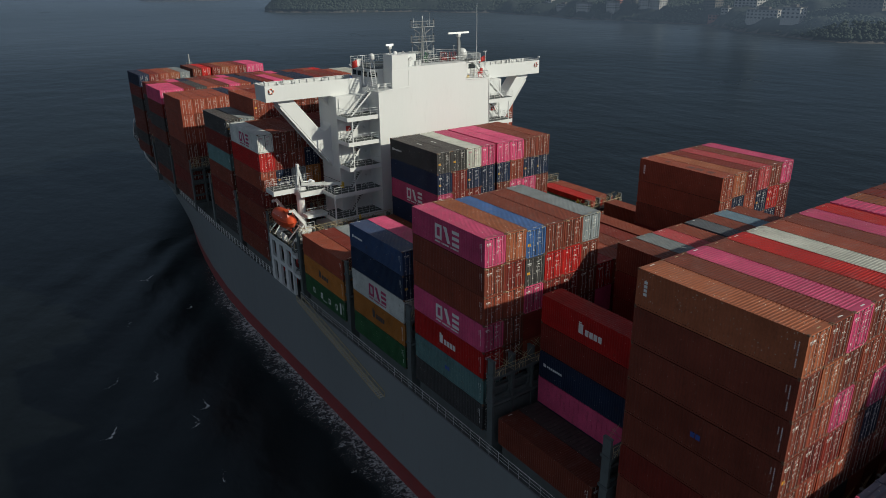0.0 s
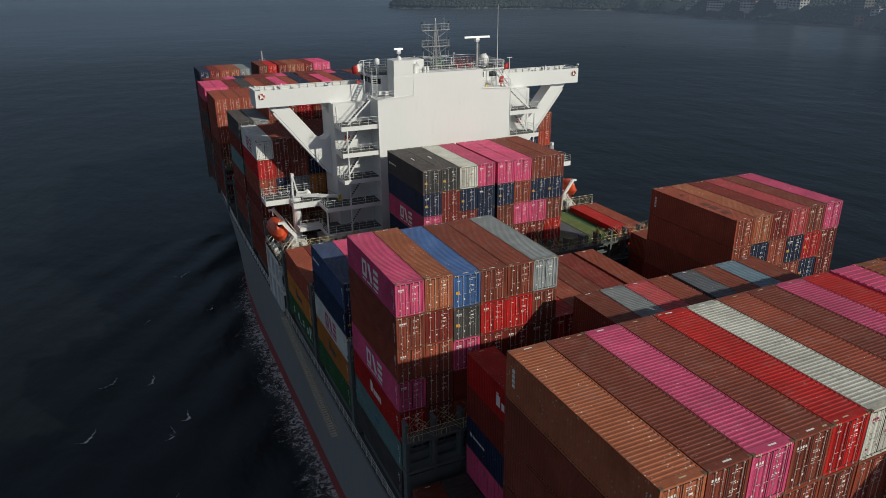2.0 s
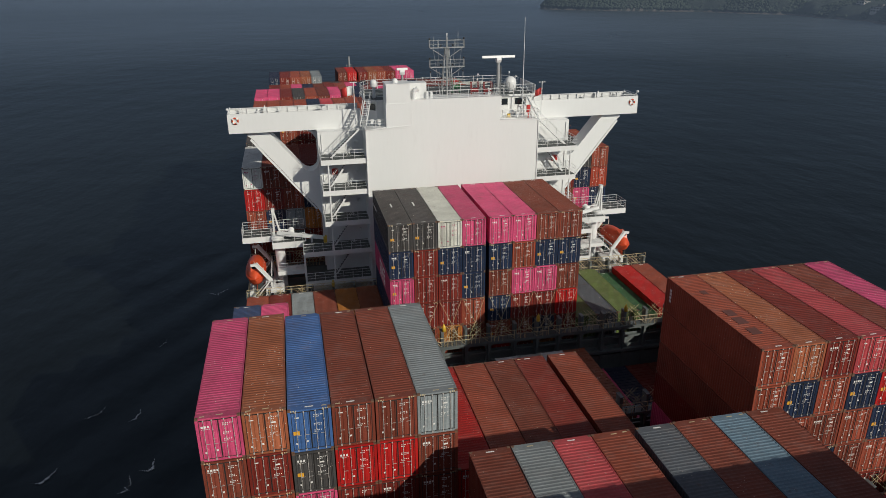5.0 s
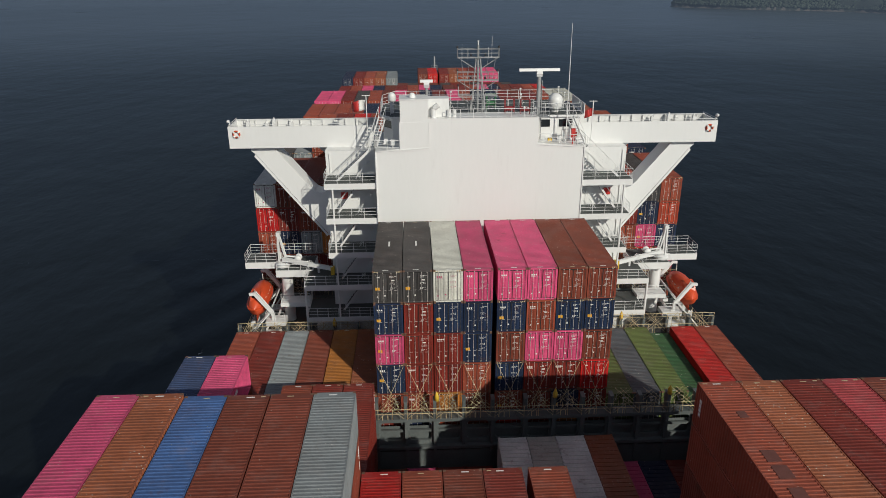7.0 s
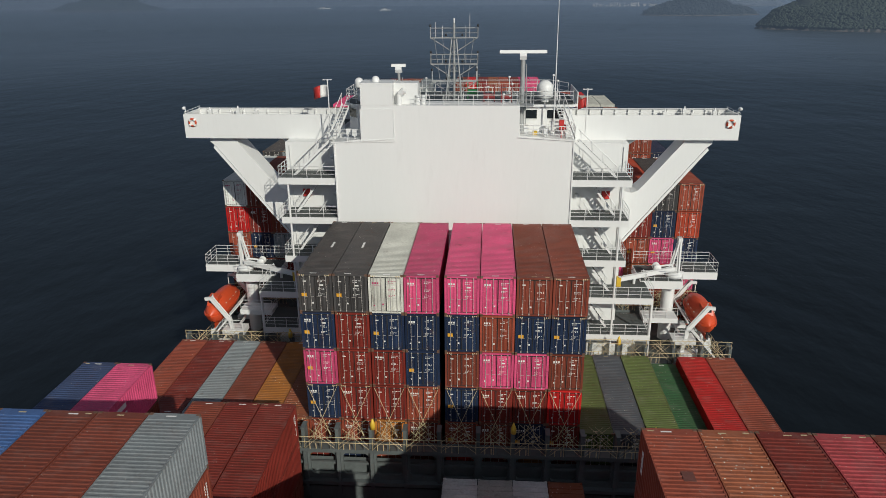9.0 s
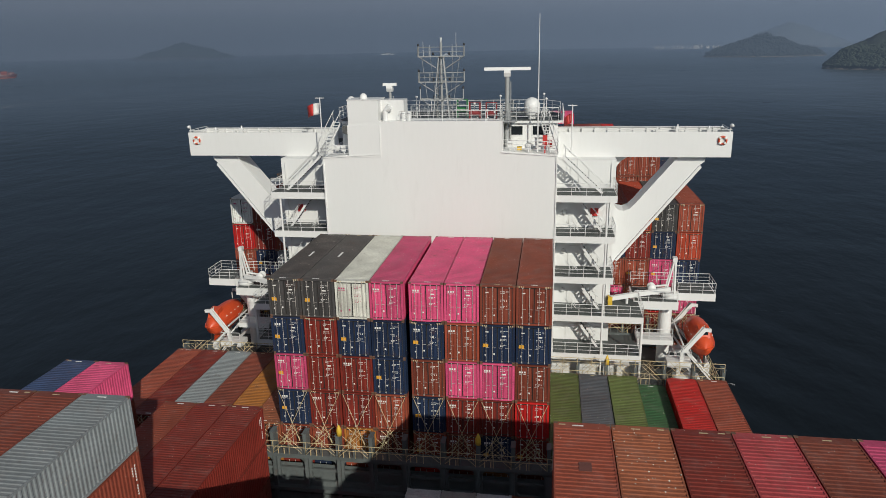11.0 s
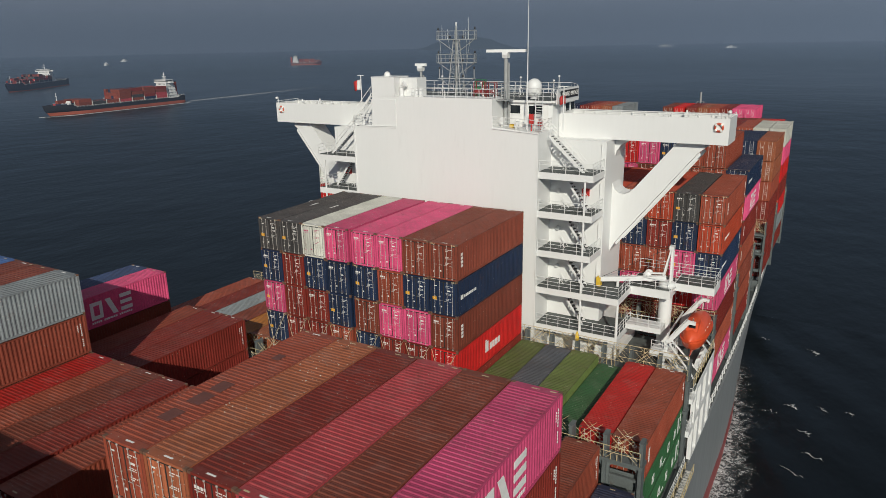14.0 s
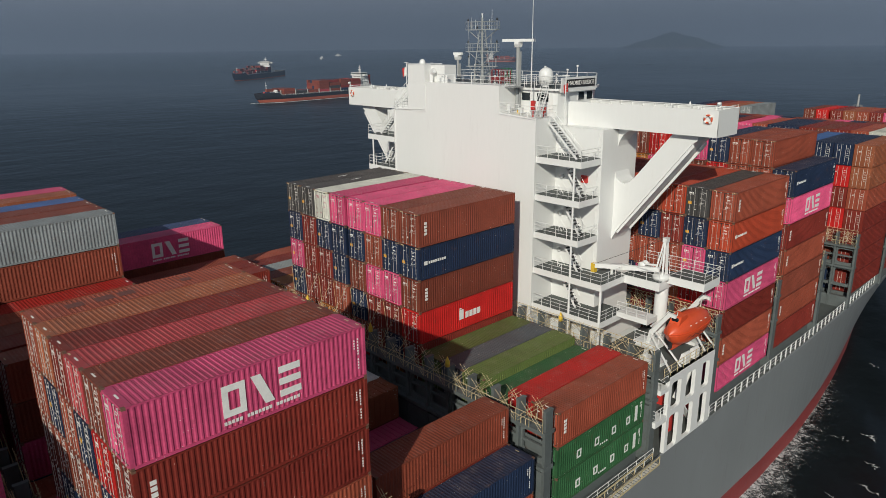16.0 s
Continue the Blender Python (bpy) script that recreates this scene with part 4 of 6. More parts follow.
def body_mesh(tone, fine):
    """Frame, corrugated sides, ribbed roof and fore end; the door opening at the -y end."""
    mb = MB()
    iron = []
    h, w, z1 = LEN / 2, WID / 2, HIGH
    for sx in (-1, 1):
        for sy in (-1, 1):
            x0, x1 = sorted((sx * w, sx * (w - 0.16)))
            y0, y1 = sorted((sy * h, sy * (h - 0.15)))
            mb.box(x0, x1, y0, y1, 0.12, z1 - 0.12)
            for z in ((0, 0.12), (z1 - 0.12, z1)):
                x2, x3 = sorted((sx * (w + 0.004), sx * (w - 0.178)))
                y2, y3 = sorted((sy * (h + 0.004), sy * (h - 0.17)))
                mb.box(x2, x3, y2, y3, *z)
                iron += range(len(mb.f) - 6, len(mb.f))
        x0, x1 = sorted((sx * w, sx * (w - 0.07)))
        mb.box(x0, x1, -h + 0.15, h - 0.15, z1 - 0.1, z1 - 0.012)
        mb.box(x0, x1, -h + 0.15, h - 0.15, 0.02, 0.17)
        # corrugated side sheet
        n = 44 if fine else 22
        pitch = (LEN - 0.3) / n
        prof = []
        for k in range(n):
            y = -h + 0.15 + k * pitch
            prof += [(y, 0.006), (y + pitch * 0.27, 0.006), (y + pitch * 0.5, 0.042), (y + pitch * 0.77, 0.042)]
        prof.append((h - 0.15, 0.006))
        v = [(sx * (w - d), y, z) for y, d in prof for z in (0.17, z1 - 0.1)]
        mb.add(v, [(2 * k, 2 * k + 1, 2 * k + 3, 2 * k + 2) for k in range(len(prof) - 1)])
    # end rails
    for sy in (-1, 1):
        y0, y1 = sorted((sy * h, sy * (h - 0.1)))
        mb.box(-w + 0.16, w - 0.16, y0, y1, z1 - 0.13, z1 - 0.012)
        mb.box(-w + 0.16, w - 0.16, y0, y1, 0.02, 0.16)
    # roof with shallow ribs
    n = 44
    pitch = (LEN - 0.9) / n
    prof = [(-h + 0.1, 0.012), (-h + 0.45, 0.012)]
    for k in range(n):
        y = -h + 0.45 + k * pitch
        prof += [(y + pitch * 0.16, 0.036), (y + pitch * 0.58, 0.036), (y + pitch * 0.74, 0.008), (y + pitch, 0.008)]
    prof.append((h - 0.1, 0.012))
    v = [(x, y, z1 - d) for y, d in prof for x in (-w + 0.07, w - 0.07)]
    mb.add(v, [(2 * k, 2 * k + 1, 2 * k + 3, 2 * k + 2) for k in range(len(prof) - 1)])
    # fore end sheet, floor
    prof = []
    for k in range(8):
        x = -w + 0.16 + k * (WID - 0.32) / 8
        p = (WID - 0.32) / 8
        prof += [(x, 0.01), (x + p * 0.3, 0.01), (x + p * 0.5, 0.045), (x + p * 0.8, 0.045)]
    prof.append((w - 0.16, 0.01))
    v = [(x, h - d, z) for x, d in prof for z in (0.16, z1 - 0.13)]
    mb.add(v, [(2 * k, 2 * k + 1, 2 * k + 3, 2 * k + 2) for k in range(len(prof) - 1)])
    mb.add([(-w + 0.07, -h, 0.1), (w - 0.07, -h, 0.1), (w - 0.07, h, 0.1), (-w + 0.07, h, 0.1)], [(0, 1, 2, 3)])
    mb.add([(-w + 0.1, -h + 0.12, 0.1), (w - 0.1, -h + 0.12, 0.1), (w - 0.1, -h + 0.12, z1 - 0.05), (-w + 0.1, -h + 0.12, z1 - 0.05)], [(0, 1, 2, 3)])
    me = mb.mesh("shipping_container", PAINT[tone], fix=False)
    me.materials.append(casting)
    for i in iron:
        me.polygons[i].material_index = 1
    return me


def door_mesh(tone):
    """One leaf with its frame and vertical swages, drawn out of one outline; its origin at the middle of its foot."""
    w = 0.512
    o = [(-w, 0.07), (-w, 0.0), (-w + 0.07, 0.0), (-w + 0.08, 0.034)]
    for x in (-0.29, 0.0, 0.29):
        o += [(x - 0.11, 0.034), (x - 0.06, 0.006), (x + 0.06, 0.006), (x + 0.11, 0.034)]
    o += [(w - 0.08, 0.034), (w - 0.07, 0.0), (w, 0.0), (w, 0.07)]
    mb = MB().prism(o, "z", 0.03, 2.53)
    k = len(mb.f)
    for x in (-w - 0.005, w - 0.022):
        mb.box(x, x + 0.027, -0.003, 0.06, 0.0, 2.56)
    for z in (0.0, 2.53):
        mb.box(-w, w, -0.003, 0.06, z, z + 0.03)
    me = mb.mesh("door", PAINT[tone])
    me.materials.append(gasket)
    for i in range(k, len(me.polygons)):
        me.polygons[i].material_index = 1
    return me


rod = MB().tube((0, 0, -0.02), (0, 0, 2.6), 0.015, n=6)
rod.box(-0.035, 0.035, -0.03, 0.03, -0.06, 0.03).box(-0.035, 0.035, -0.03, 0.03, 2.55, 2.62)
for z in (0.75, 1.35, 1.95):
    rod.box(-0.032, 0.032, -0.02, 0.035, z - 0.018, z + 0.018)
rod.box(-0.02, 0.24, -0.04, -0.02, 1.03, 1.052)
ROD = rod.mesh("lock_rod", rod_grey)


def bars(rows, mat, name="marking"):
    """Small raised bars standing for lettering on a door: x, z, width, height."""
    mb = MB()
    for x, z, w, h in rows:
        mb.box(x, x + w, -0.012, 0.004, z, z + h)
    return mb.mesh(name, mat)


def lettering_set(seed, brand):
    r = random.Random(seed)
    out = []
    # number and weights panel on the right leaf
    for k, (z, n) in enumerate(((2.30, 7), (2.18, 4), (1.70, 5), (1.60, 5), (1.25, 5), (1.15, 3))):
        x = 0.2
        for q in range(n):
            if r.random() < 0.9:
                out.append((x, z, 0.055, 0.045))
            x += 0.085
            if q == 3:
                x += 0.04
    if brand:
        for q in range(brand):
            out.append((-0.95 + q * 0.17, 2.12, 0.11, 0.13))
        for q in range(6):
            out.append((-0.95 + q * 0.085, 2.02, 0.05, 0.03))
    else:
        out.append((-0.85, 2.2, 0.24, 0.07))
    for q in range(2):
        out.append((-0.9 + q * 0.62, 0.42 + 0.1 * q, 0.11, 0.11))
    return out


MARKS = [bars(lettering_set(s, b), mark_white) for s, b in ((1, 0), (2, 3), (3, 0), (4, 4))]
MARK_ONE = bars(lettering_set(7, 3), mark_white)
MARK_PALE = bars([(x, z, w, h) for x, z, w, h in lettering_set(8, 3)], mark_magenta)
STICKER = bars([(-1.0, 1.1, 0.36, 0.25)], mark_yellow, "warning_sticker")
STICKER2 = bars([(0.3, 1.92, 0.3, 0.1)], mark_white, "data_plate")


ROOF_MARK = MB().box(-0.28, 0.2, -0.045, 0.045, 0, 0.006).mesh("roof_mark", mark_white)
ROOF_MARK_DULL = MB().box(-0.22, 0.15, -0.035, 0.035, 0, 0.006).mesh("roof_mark", rod_steel)
CORNER_MARK = MB().box(-0.14, 0.14, -0.04, 0.04, 0, 0.006).mesh("corner_mark", rod_steel)
HAZARD = MB().box(-0.17, -0.09, -0.004, 0.004, -0.05, 0.05).box(-0.02, 0.06, -0.004, 0.004, -0.05, 0.05).box(0.12, 0.17, -0.004, 0.004, -0.05, 0.05).mesh("hazard_stripe", rod_steel)
PATCH = MB().box(-0.5, 0.5, -0.62, 0.62, 0, 0.008).mesh("repair_patch", patch_paint)


STRIPE = MB().box(-0.08, 0.08, -0.6, 0.6, 0, 0.008).mesh("roof_stripe", mark_white)
PALE_PATCH = MB().box(-0.55, 0.55, -0.3, 0.3, 0, 0.008).mesh("repair_patch", primer_paint)
PALE_PATCHES = [(-20.22, -19.04)]
ROOF_PATCHES = [(11.44, -20.77, 0.5), (11.31, -24.33, 0.75), (11.32, -25.56, 0.8), (11.31, -27.15, 0.75)]
ROOF_STRIPES = [(-8.9, 5.9), (-6.5, 5.9)]


def logo(rows, mat, face):
    """Plain blocks lying on a long side; face +1 starboard, -1 port. Rows: along, up, length, height."""
    mb = MB()
    for y, z, l, h, *lean in rows:
        x0, x1 = sorted((face * (WID / 2 - 0.02), face * (WID / 2 + 0.006)))
        if lean:
            mb.prism([(face * p, q) for p, q in ((y, z), (y + l, z), (y + l + lean[0], z + h), (y + lean[0], z + h))], "x", x0, x1)
            continue
        y0, y1 = sorted((face * y, face * (y + l)))
        mb.box(x0, x1, y0, y1, z, z + h)
    return mb.mesh("side_mark", mat)


# plain shapes: a hollow square, a leaning block, three stacked bars, with a line of small bars beneath
EMBLEM = [(-1.9, 0.72, 0.3, 1.56), (-1.05, 0.72, 0.3, 1.56), (-1.6, 0.72, 0.55, 0.32), (-1.6, 1.96, 0.55, 0.32),
          (0.2, 0.72, 0.5, 1.56, -0.65), (1.0, 0.72, 1.15, 0.34), (1.0, 1.33, 1.15, 0.34), (1.0, 1.94, 1.15, 0.34)]
EMBLEM += [(-1.9 + 0.19 * k, 0.36, 0.13, 0.17) for k in range(21) if k not in (5, 13)]
SCRIPT = [(-1.3, 0.95, 0.55, 0.95)] + [(-0.5 + 0.52 * k, 0.95, 0.4, 0.6) for k in range(4)] + [(-1.3, 1.95, 0.3, 0.12)]
SPACED = [(4.6, 0.55, 0.4, 1.6)] + [(-0.5 + 0.3 * k, 0.5, 0.16, 0.16) for k in range(4)]
for y in (-3.6, -1.2, 1.2, 3.3):
    SPACED += [(y, 0.75, 0.14, 0.8), (y + 0.42, 0.75, 0.14, 0.8), (y + 0.14, 0.75, 0.28, 0.14), (y + 0.14, 1.41, 0.28, 0.14)]
SMALL = [(-5.0 + 0.26 * k, 1.35, 0.18, 0.22) for k in range(8)] + [(-5.5, 1.3, 0.35, 0.34)]
CREST = [(-0.4, 1.1, 0.34, 0.42), (0.02, 1.1, 0.34, 0.42)]
CODE = [(5.58, 0.6 + 0.16 * k, 0.07, 0.1) for k in range(11) if k not in (4,)] + [(5.36, 1.75 + 0.14 * k, 0.06, 0.08) for k in range(4)]
TALL = [(-5.45, 1.0 + 0.3 * k, 0.28, 0.22) for k in range(4)]
SIDE = {}


def side_mark(kind, face):
    if (kind, face) not in SIDE:
        rows, mat = {"one": (EMBLEM, mark_white), "one_dark": (EMBLEM, mark_magenta), "script": (SCRIPT, mark_white), "spaced": (SPACED, mark_white), "small": (SMALL, mark_white),
                     "crest": (CREST, mark_blue), "dark": (SCRIPT, mark_dark), "code": (CODE, mark_white), "tall": (TALL, mark_white)}[kind]
        SIDE[kind, face] = logo(rows, mat, face)
    return SIDE[kind, face]


BODY, DOOR = {}, {}
WORDS = {"brown": "weathered brown", "rust": "rust-brown", "maroon": "dark maroon", "orange": "faded orange", "tan": "tan brown", "pink": "magenta pink", "coral": "faded coral red", "red": "bright red", "navy": "dark navy blue", "blue": "mid blue", "sky": "pale blue", "grey": "blue-grey", "pale": "pale grey", "charcoal": "charcoal grey", "green": "dark green", "lime": "faded light green", "teal": "grey-teal", "white": "off-white", "vermilion": "orange-red", "slate": "dark slate grey", "denim": "dull mid blue"}
dice = random.Random(11)


def container(tone, x, y_aft, z, doors=True, marks=(), fine=True, note=""):
    """One 40-foot box with its aft doors at y_aft, floor at z."""
    if (tone, fine) not in BODY:
        BODY[tone, fine] = body_mesh(tone, fine)
    ob = new("shipping_container", BODY[tone, fine])
    ob.location = (x + dice.uniform(-0.015, 0.015), y_aft + LEN / 2 + dice.uniform(-0.03, 0.03), z)
    tagged(ob, WORDS[tone] + " corrugated steel shipping container" + (note or " in a deck stack"), "container", "stacked containers")
    if doors:
        if tone not in DOOR:
            DOOR[tone] = door_mesh(tone)
        for sx in (-1, 1):
            d = part("door", DOOR[tone], None, ob)
            d.location = (sx * 0.53, -LEN / 2 + 0.02, 0.16)
            for k in (-0.2, 0.26):
                r = part("lock_rod", ROD, None, d)
                r.location = (k * sx * 1.0, -0.035, 0)
                if sx > 0:
                    r.scale = (-1, 1, 1)
        mk = MARK_ONE if tone == "pink" else MARK_PALE if tone in ("pale", "white") else dice.choice(MARKS)
        m = tagged(part("marking", mk, None, ob, "small white lettering bars"), kind="stuff")
        m.location = (0, -LEN / 2 + 0.02, 0.12)
        if dice.random() < (0.85 if tone in ("navy", "charcoal") else 0.08):
            m = part("warning_sticker", STICKER, None, ob, "yellow sticker")
            m.location = (0, -LEN / 2 + 0.02, 0.1)
        if dice.random() < 0.5:
            m = part("data_plate", STICKER2, None, ob)
            m.location = (0, -LEN / 2 + 0.019, 0.1)
    for end in (-1, 1):
        m = part("roof_mark", dice.choice([ROOF_MARK, ROOF_MARK_DULL]), None, ob, "small white plate at the roof's end")
        m.location = (dice.uniform(-0.2, 0.2), end * (LEN / 2 - 0.25), HIGH - 0.011)
        if dice.random() < 0.4:
            m = part("corner_mark", CORNER_MARK, None, ob, "short worn yellow stripe")
            m.location = (dice.choice([-0.85, 0.85]), end * (LEN / 2 - 0.2), HIGH - 0.011)
        if dice.random() < 0.3:
            for sx in (-0.9, 0.9):
                m = tagged(part("hazard_stripe", HAZARD, None, ob, "worn yellow edge stripe"), kind="stuff")
                m.location = (sx, end * (LEN / 2 + 0.001), HIGH - 0.075)
    for px, py, size in ROOF_PATCHES:
        if abs(px - x) < 1.2 and y_aft < py < y_aft + LEN and z > 33:
            m = part("repair_patch", PATCH, None, ob, "dark repair patch on the roof")
            m.location = (px - x, py - y_aft - LEN / 2, HIGH - 0.007)
            m.scale = (size, size, 1)
    for px, py in PALE_PATCHES:
        if abs(px - x) < 1.2 and y_aft < py < y_aft + LEN and z > 33:
            m = part("repair_patch", PALE_PATCH, None, ob, "pale primer patch on the roof")
            m.location = (px - x, py - y_aft - LEN / 2, HIGH - 0.007)
    for px, py in ROOF_STRIPES:
        if abs(px - x) < 1.2 and y_aft < py < y_aft + LEN and z > 33:
            m = part("roof_stripe", STRIPE, None, ob, "short white stripe on the roof")
            m.location = (px - x, py - y_aft - LEN / 2, HIGH - 0.007)
    for kind, face in marks:
        tagged(part("side_mark", side_mark(kind, face), None, ob, "plain white shapes painted on the side" if kind != "crest" else "blue block"), kind="stuff")
    return ob


MIX = ["brown"] * 5 + ["maroon"] * 5 + ["rust"] * 4 + ["navy"] * 3 + ["pink"] * 2 + ["red", "orange", "charcoal", "grey", "tan"]


DARK = ["brown", "brown", "maroon", "charcoal", "brown"]
HEAP = []
# how many boxes at the foot of a stack are of standard height instead of high-cube
CUT = 0.305
STANDARD = {(-0.3, r): 2 for r in (14, 15, 16, 18, 19)}
STANDARD[-0.3, 17] = 3
LOW = {(-0.3, 17): 0.458}


def bay(y_aft, columns, fine=True, doors=True, hidden=None, lift=0.0, joined=False):
    """Stacks of one bay. columns: row -> list of tones from the top down; a number counts more boxes of mixed tones beneath.
    hidden(row, tier) tells which boxes no eye can reach."""
    for row, stack in columns.items():
        tones = []
        for item in stack:
            tones += [dice.choice(DARK if row <= 1 or y_aft > 90 else MIX) for _ in range(item)] if isinstance(item, int) else [item]
        n = len(tones)
        base = BASE + lift - (0.25 if y_aft == -29.6 and row > 1 else 0)
        small = STANDARD.get((y_aft, row), 0)
        cut = LOW.get((y_aft, row), CUT)
        for k, tone in enumerate(tones):
            tier = n - k
            high = HIGH - (cut if tier <= small else 0)
            z = base + (tier - 1) * TIER - cut * min(tier - 1, small)
            inner = hidden(row, tier, n) if hidden else False
            name, *marks = tone.split("+")
            if inner or joined or (tier <= 2 and row not in (0, 19)) or (y_aft < -50 and row > 9):
                HEAP.append((name, row_x(row), y_aft, z, inner, doors, high))
                continue
            marks = [(q[:-1], 1 if q[-1] == "s" else -1) for q in marks]
            if row == 19 or row == 0:
                marks.append(("code", 1 if row else -1))
            container(name, row_x(row), y_aft, z, doors, marks, fine).scale.z = high / HIGH


def shell(tops, aft_tops):
    """Which boxes are buried: below a top, between equal neighbours, and behind the bay aft of it."""
    def test(row, tier, n):
        left, right = tops.get(row - 1, 0), tops.get(row + 1, 0)
        return tier < n and tier <= left and tier <= right and tier <= aft_tops.get(row, 0) - 1
    return test


def tops_of(cols):
    return {r: sum(i if isinstance(i, int) else 1 for i in s) for r, s in cols.items()}


A = {0: ["rust", "orange+dark" + "p", "green+spacedp"], 1: ["maroon", 2], 2: ["grey", 2], 3: ["brown", 2], 4: ["orange", 2], 5: ["tan", 2],
     6: ["charcoal+smallp", "navy", "pink+onep", "navy", "rust", 2], 7: ["charcoal", "maroon", "maroon", "maroon", "rust", 2], 8: ["pale", "navy", "maroon", "maroon", "orange", 2],
     9: ["pink", "navy", "navy", "rust", "brown", 2], 10: ["pink", "navy", "brown", "navy", "rust", 2], 11: ["pink", "rust", "pink", "maroon", "brown", 2],
     12: ["brown", "navy", "pink", "maroon", "navy", 2], 13: ["brown+talls", "navy+smalls", "brown+talls", "red+scripts", "maroon", 2],
     14: ["lime", 2], 15: ["slate", 2], 16: ["lime", 2], 17: ["green", 2], 18: ["red", 2], 19: ["rust+talls", "green+spaceds", "green+spaceds"]}
AP = {0: ["denim+smallp", "navy", "white+one_darkp", "orange+darkp", "green"], 1: ["pink+ones", 4], 2: ["blue", 2], 3: ["rust", 3], 4: ["maroon", 3], 5: ["maroon+codes", "maroon", 2],
      6: [1], 7: [1], 8: [1], 9: [1], 10: ["white", 1], 11: ["pale", 1], 12: ["white", 1], 13: ["tan", 1], 14: ["pink"], 15: ["navy"], 16: ["maroon"], 17: ["brown"],
      18: ["rust+codes", "maroon", "maroon"], 19: ["navy+smalls", "rust"]}
B = {0: ["pink+onep", "brown", "rust", "pink+onep", "red+scriptp", "teal+crestp", 1], 1: ["tan", "maroon", "rust", "brown", 3], 2: ["blue", "charcoal", "pink", "maroon", 3],
     3: ["brown", "red", "maroon", "brown", 3], 4: ["brown", "red", "maroon", "navy", 3], 5: ["grey", "brown+codes", "brown", "maroon", 3],
     6: ["red", 4], 7: ["rust", 4], 8: ["brown", 4], 9: ["maroon", 4], 10: ["rust", 4], 11: [2], 12: [2], 13: [2],
     14: ["rust+tallp", "rust", "brown", "maroon", "pink", 2], 15: ["tan", "navy", "rust", "navy", 3], 16: ["maroon", "rust", "brown", "navy", 3], 17: ["coral", "navy", "rust", "brown", 3],
     18: ["brown", "red", "navy", "rust", 3], 19: ["pink+ones", "maroon+talls", "maroon", "rust+codes", "brown", 2]}
C = {0: [1], 1: [1], 2: ["red+scriptp", "maroon", "navy+smallp", "pink+onep", 1], 3: [2], 4: [2], 5: [2],
     6: ["brown", "maroon", "maroon", "pale", 2], 7: ["grey", 5], 8: ["coral", 5], 9: ["rust", 5], 10: ["slate", 5], 11: ["brown", 5], 12: ["sky", 5], 13: ["brown+codes", "teal", "pink", 3],
     14: [2], 15: [2], 16: [2], 17: [2], 18: [3], 19: [3]}
D = {0: ["tan+tallp", "brown", "brown", "brown+crestp", "brown", "maroon", "brown+crestp", "brown"], 1: ["brown", "tan", "rust", "maroon", "rust", 3], 2: ["pink", "brown", "pink", "maroon", "rust", 3],
     3: ["brown", "rust", "brown", "rust", 4], 4: ["red", "brown", "pink", "navy", 4], 5: ["pale", "rust", "maroon", 5], 6: ["rust", "maroon", 6], 7: ["brown", "brown", 6], 8: ["pink", 7], 9: ["red", 7],
     10: ["pink", 7], 11: ["tan", 7], 12: ["maroon", 7], 13: ["brown", 7], 14: ["navy", 7], 15: ["brown", 7], 16: ["rust", 7], 17: ["maroon", 7], 18: ["brown", 7], 19: ["navy", 7]}
E_ = {r: [dice.choice(MIX), 3 if r < 7 else 7] for r in range(20)}
F1 = {0: ["white+one_darkp", "red", "rust", "maroon", "brown", 2], 1: ["brown", "maroon", "navy", 4], 2: ["brown", "rust", "grey", 4], 3: ["maroon", 6], 4: ["brown", 6], 5: ["maroon", 6], 15: ["vermilion", "brown", 5], 14: ["maroon", 6],
      16: ["rust", "navy", "rust", 4], 17: ["vermilion", "maroon", "rust", 4], 18: ["charcoal", "navy", "pink", 4], 19: ["rust+talls", "vermilion+smalls", "navy+smalls", "pink+ones", "maroon", "rust+talls", "pink+ones"]}
for r in range(6, 14):
    F1[r] = ["maroon", 6]
F2 = {0: ["charcoal", "maroon", "teal", 4], 1: ["grey", 6], 18: ["rust", "rust", 6], 19: ["navy+smalls", "pink+ones", "maroon+talls", "rust+talls", "brown", "rust+talls", "maroon"], 17: ["rust", "rust", 6], 16: ["navy", 7], 15: ["pink", 7], 14: ["red", 7], 13: ["red", 7], 12: ["brown", 7]}
for r in range(2, 12):
    F2[r] = [("rust", "brown", "rust", "maroon", "red")[r % 5], 7]
F4 = {0: ["rust", "rust", "rust", 4], 1: ["rust", "brown", "rust", 4], 2: ["rust", "brown", "rust", 4], 3: ["rust", "rust", "rust", 4], 17: ["navy", 6], 18: ["navy", "red", "maroon", "red", "maroon", 2], 19: ["tan", "tan", "rust", "maroon", "maroon", "maroon", "maroon"]}
for r in range(4, 17):
    F4[r] = [("rust", "brown", "maroon", "rust", "navy", "coral", "rust")[r % 7], 6]
F5 = {0: ["pink", "maroon", 5], 1: ["pink", 6], 18: ["pale", 6], 19: ["pale", "pink", "red", "maroon", "red", "grey", "maroon"]}
for r in range(2, 18):
    F5[r] = [("maroon", "brown", "maroon", "charcoal", "rust", "brown", "pink", "rust", "navy", "blue")[r % 10], 6]
F4[16] = ["blue", 6]
for r, tone in ((9, "maroon"), (10, "pink"), (11, "rust"), (12, "navy"), (13, "navy"), (14, "maroon"), (15, "brown"), (16, "maroon"), (17, "rust")):
    F5[r] = [tone, 6]
F6 = {r: [("brown", "maroon", "rust", "pink", "navy")[r % 5], 6] for r in range(1, 18)}
F6[18] = ["red", "maroon", "maroon", "green", "red", 2]
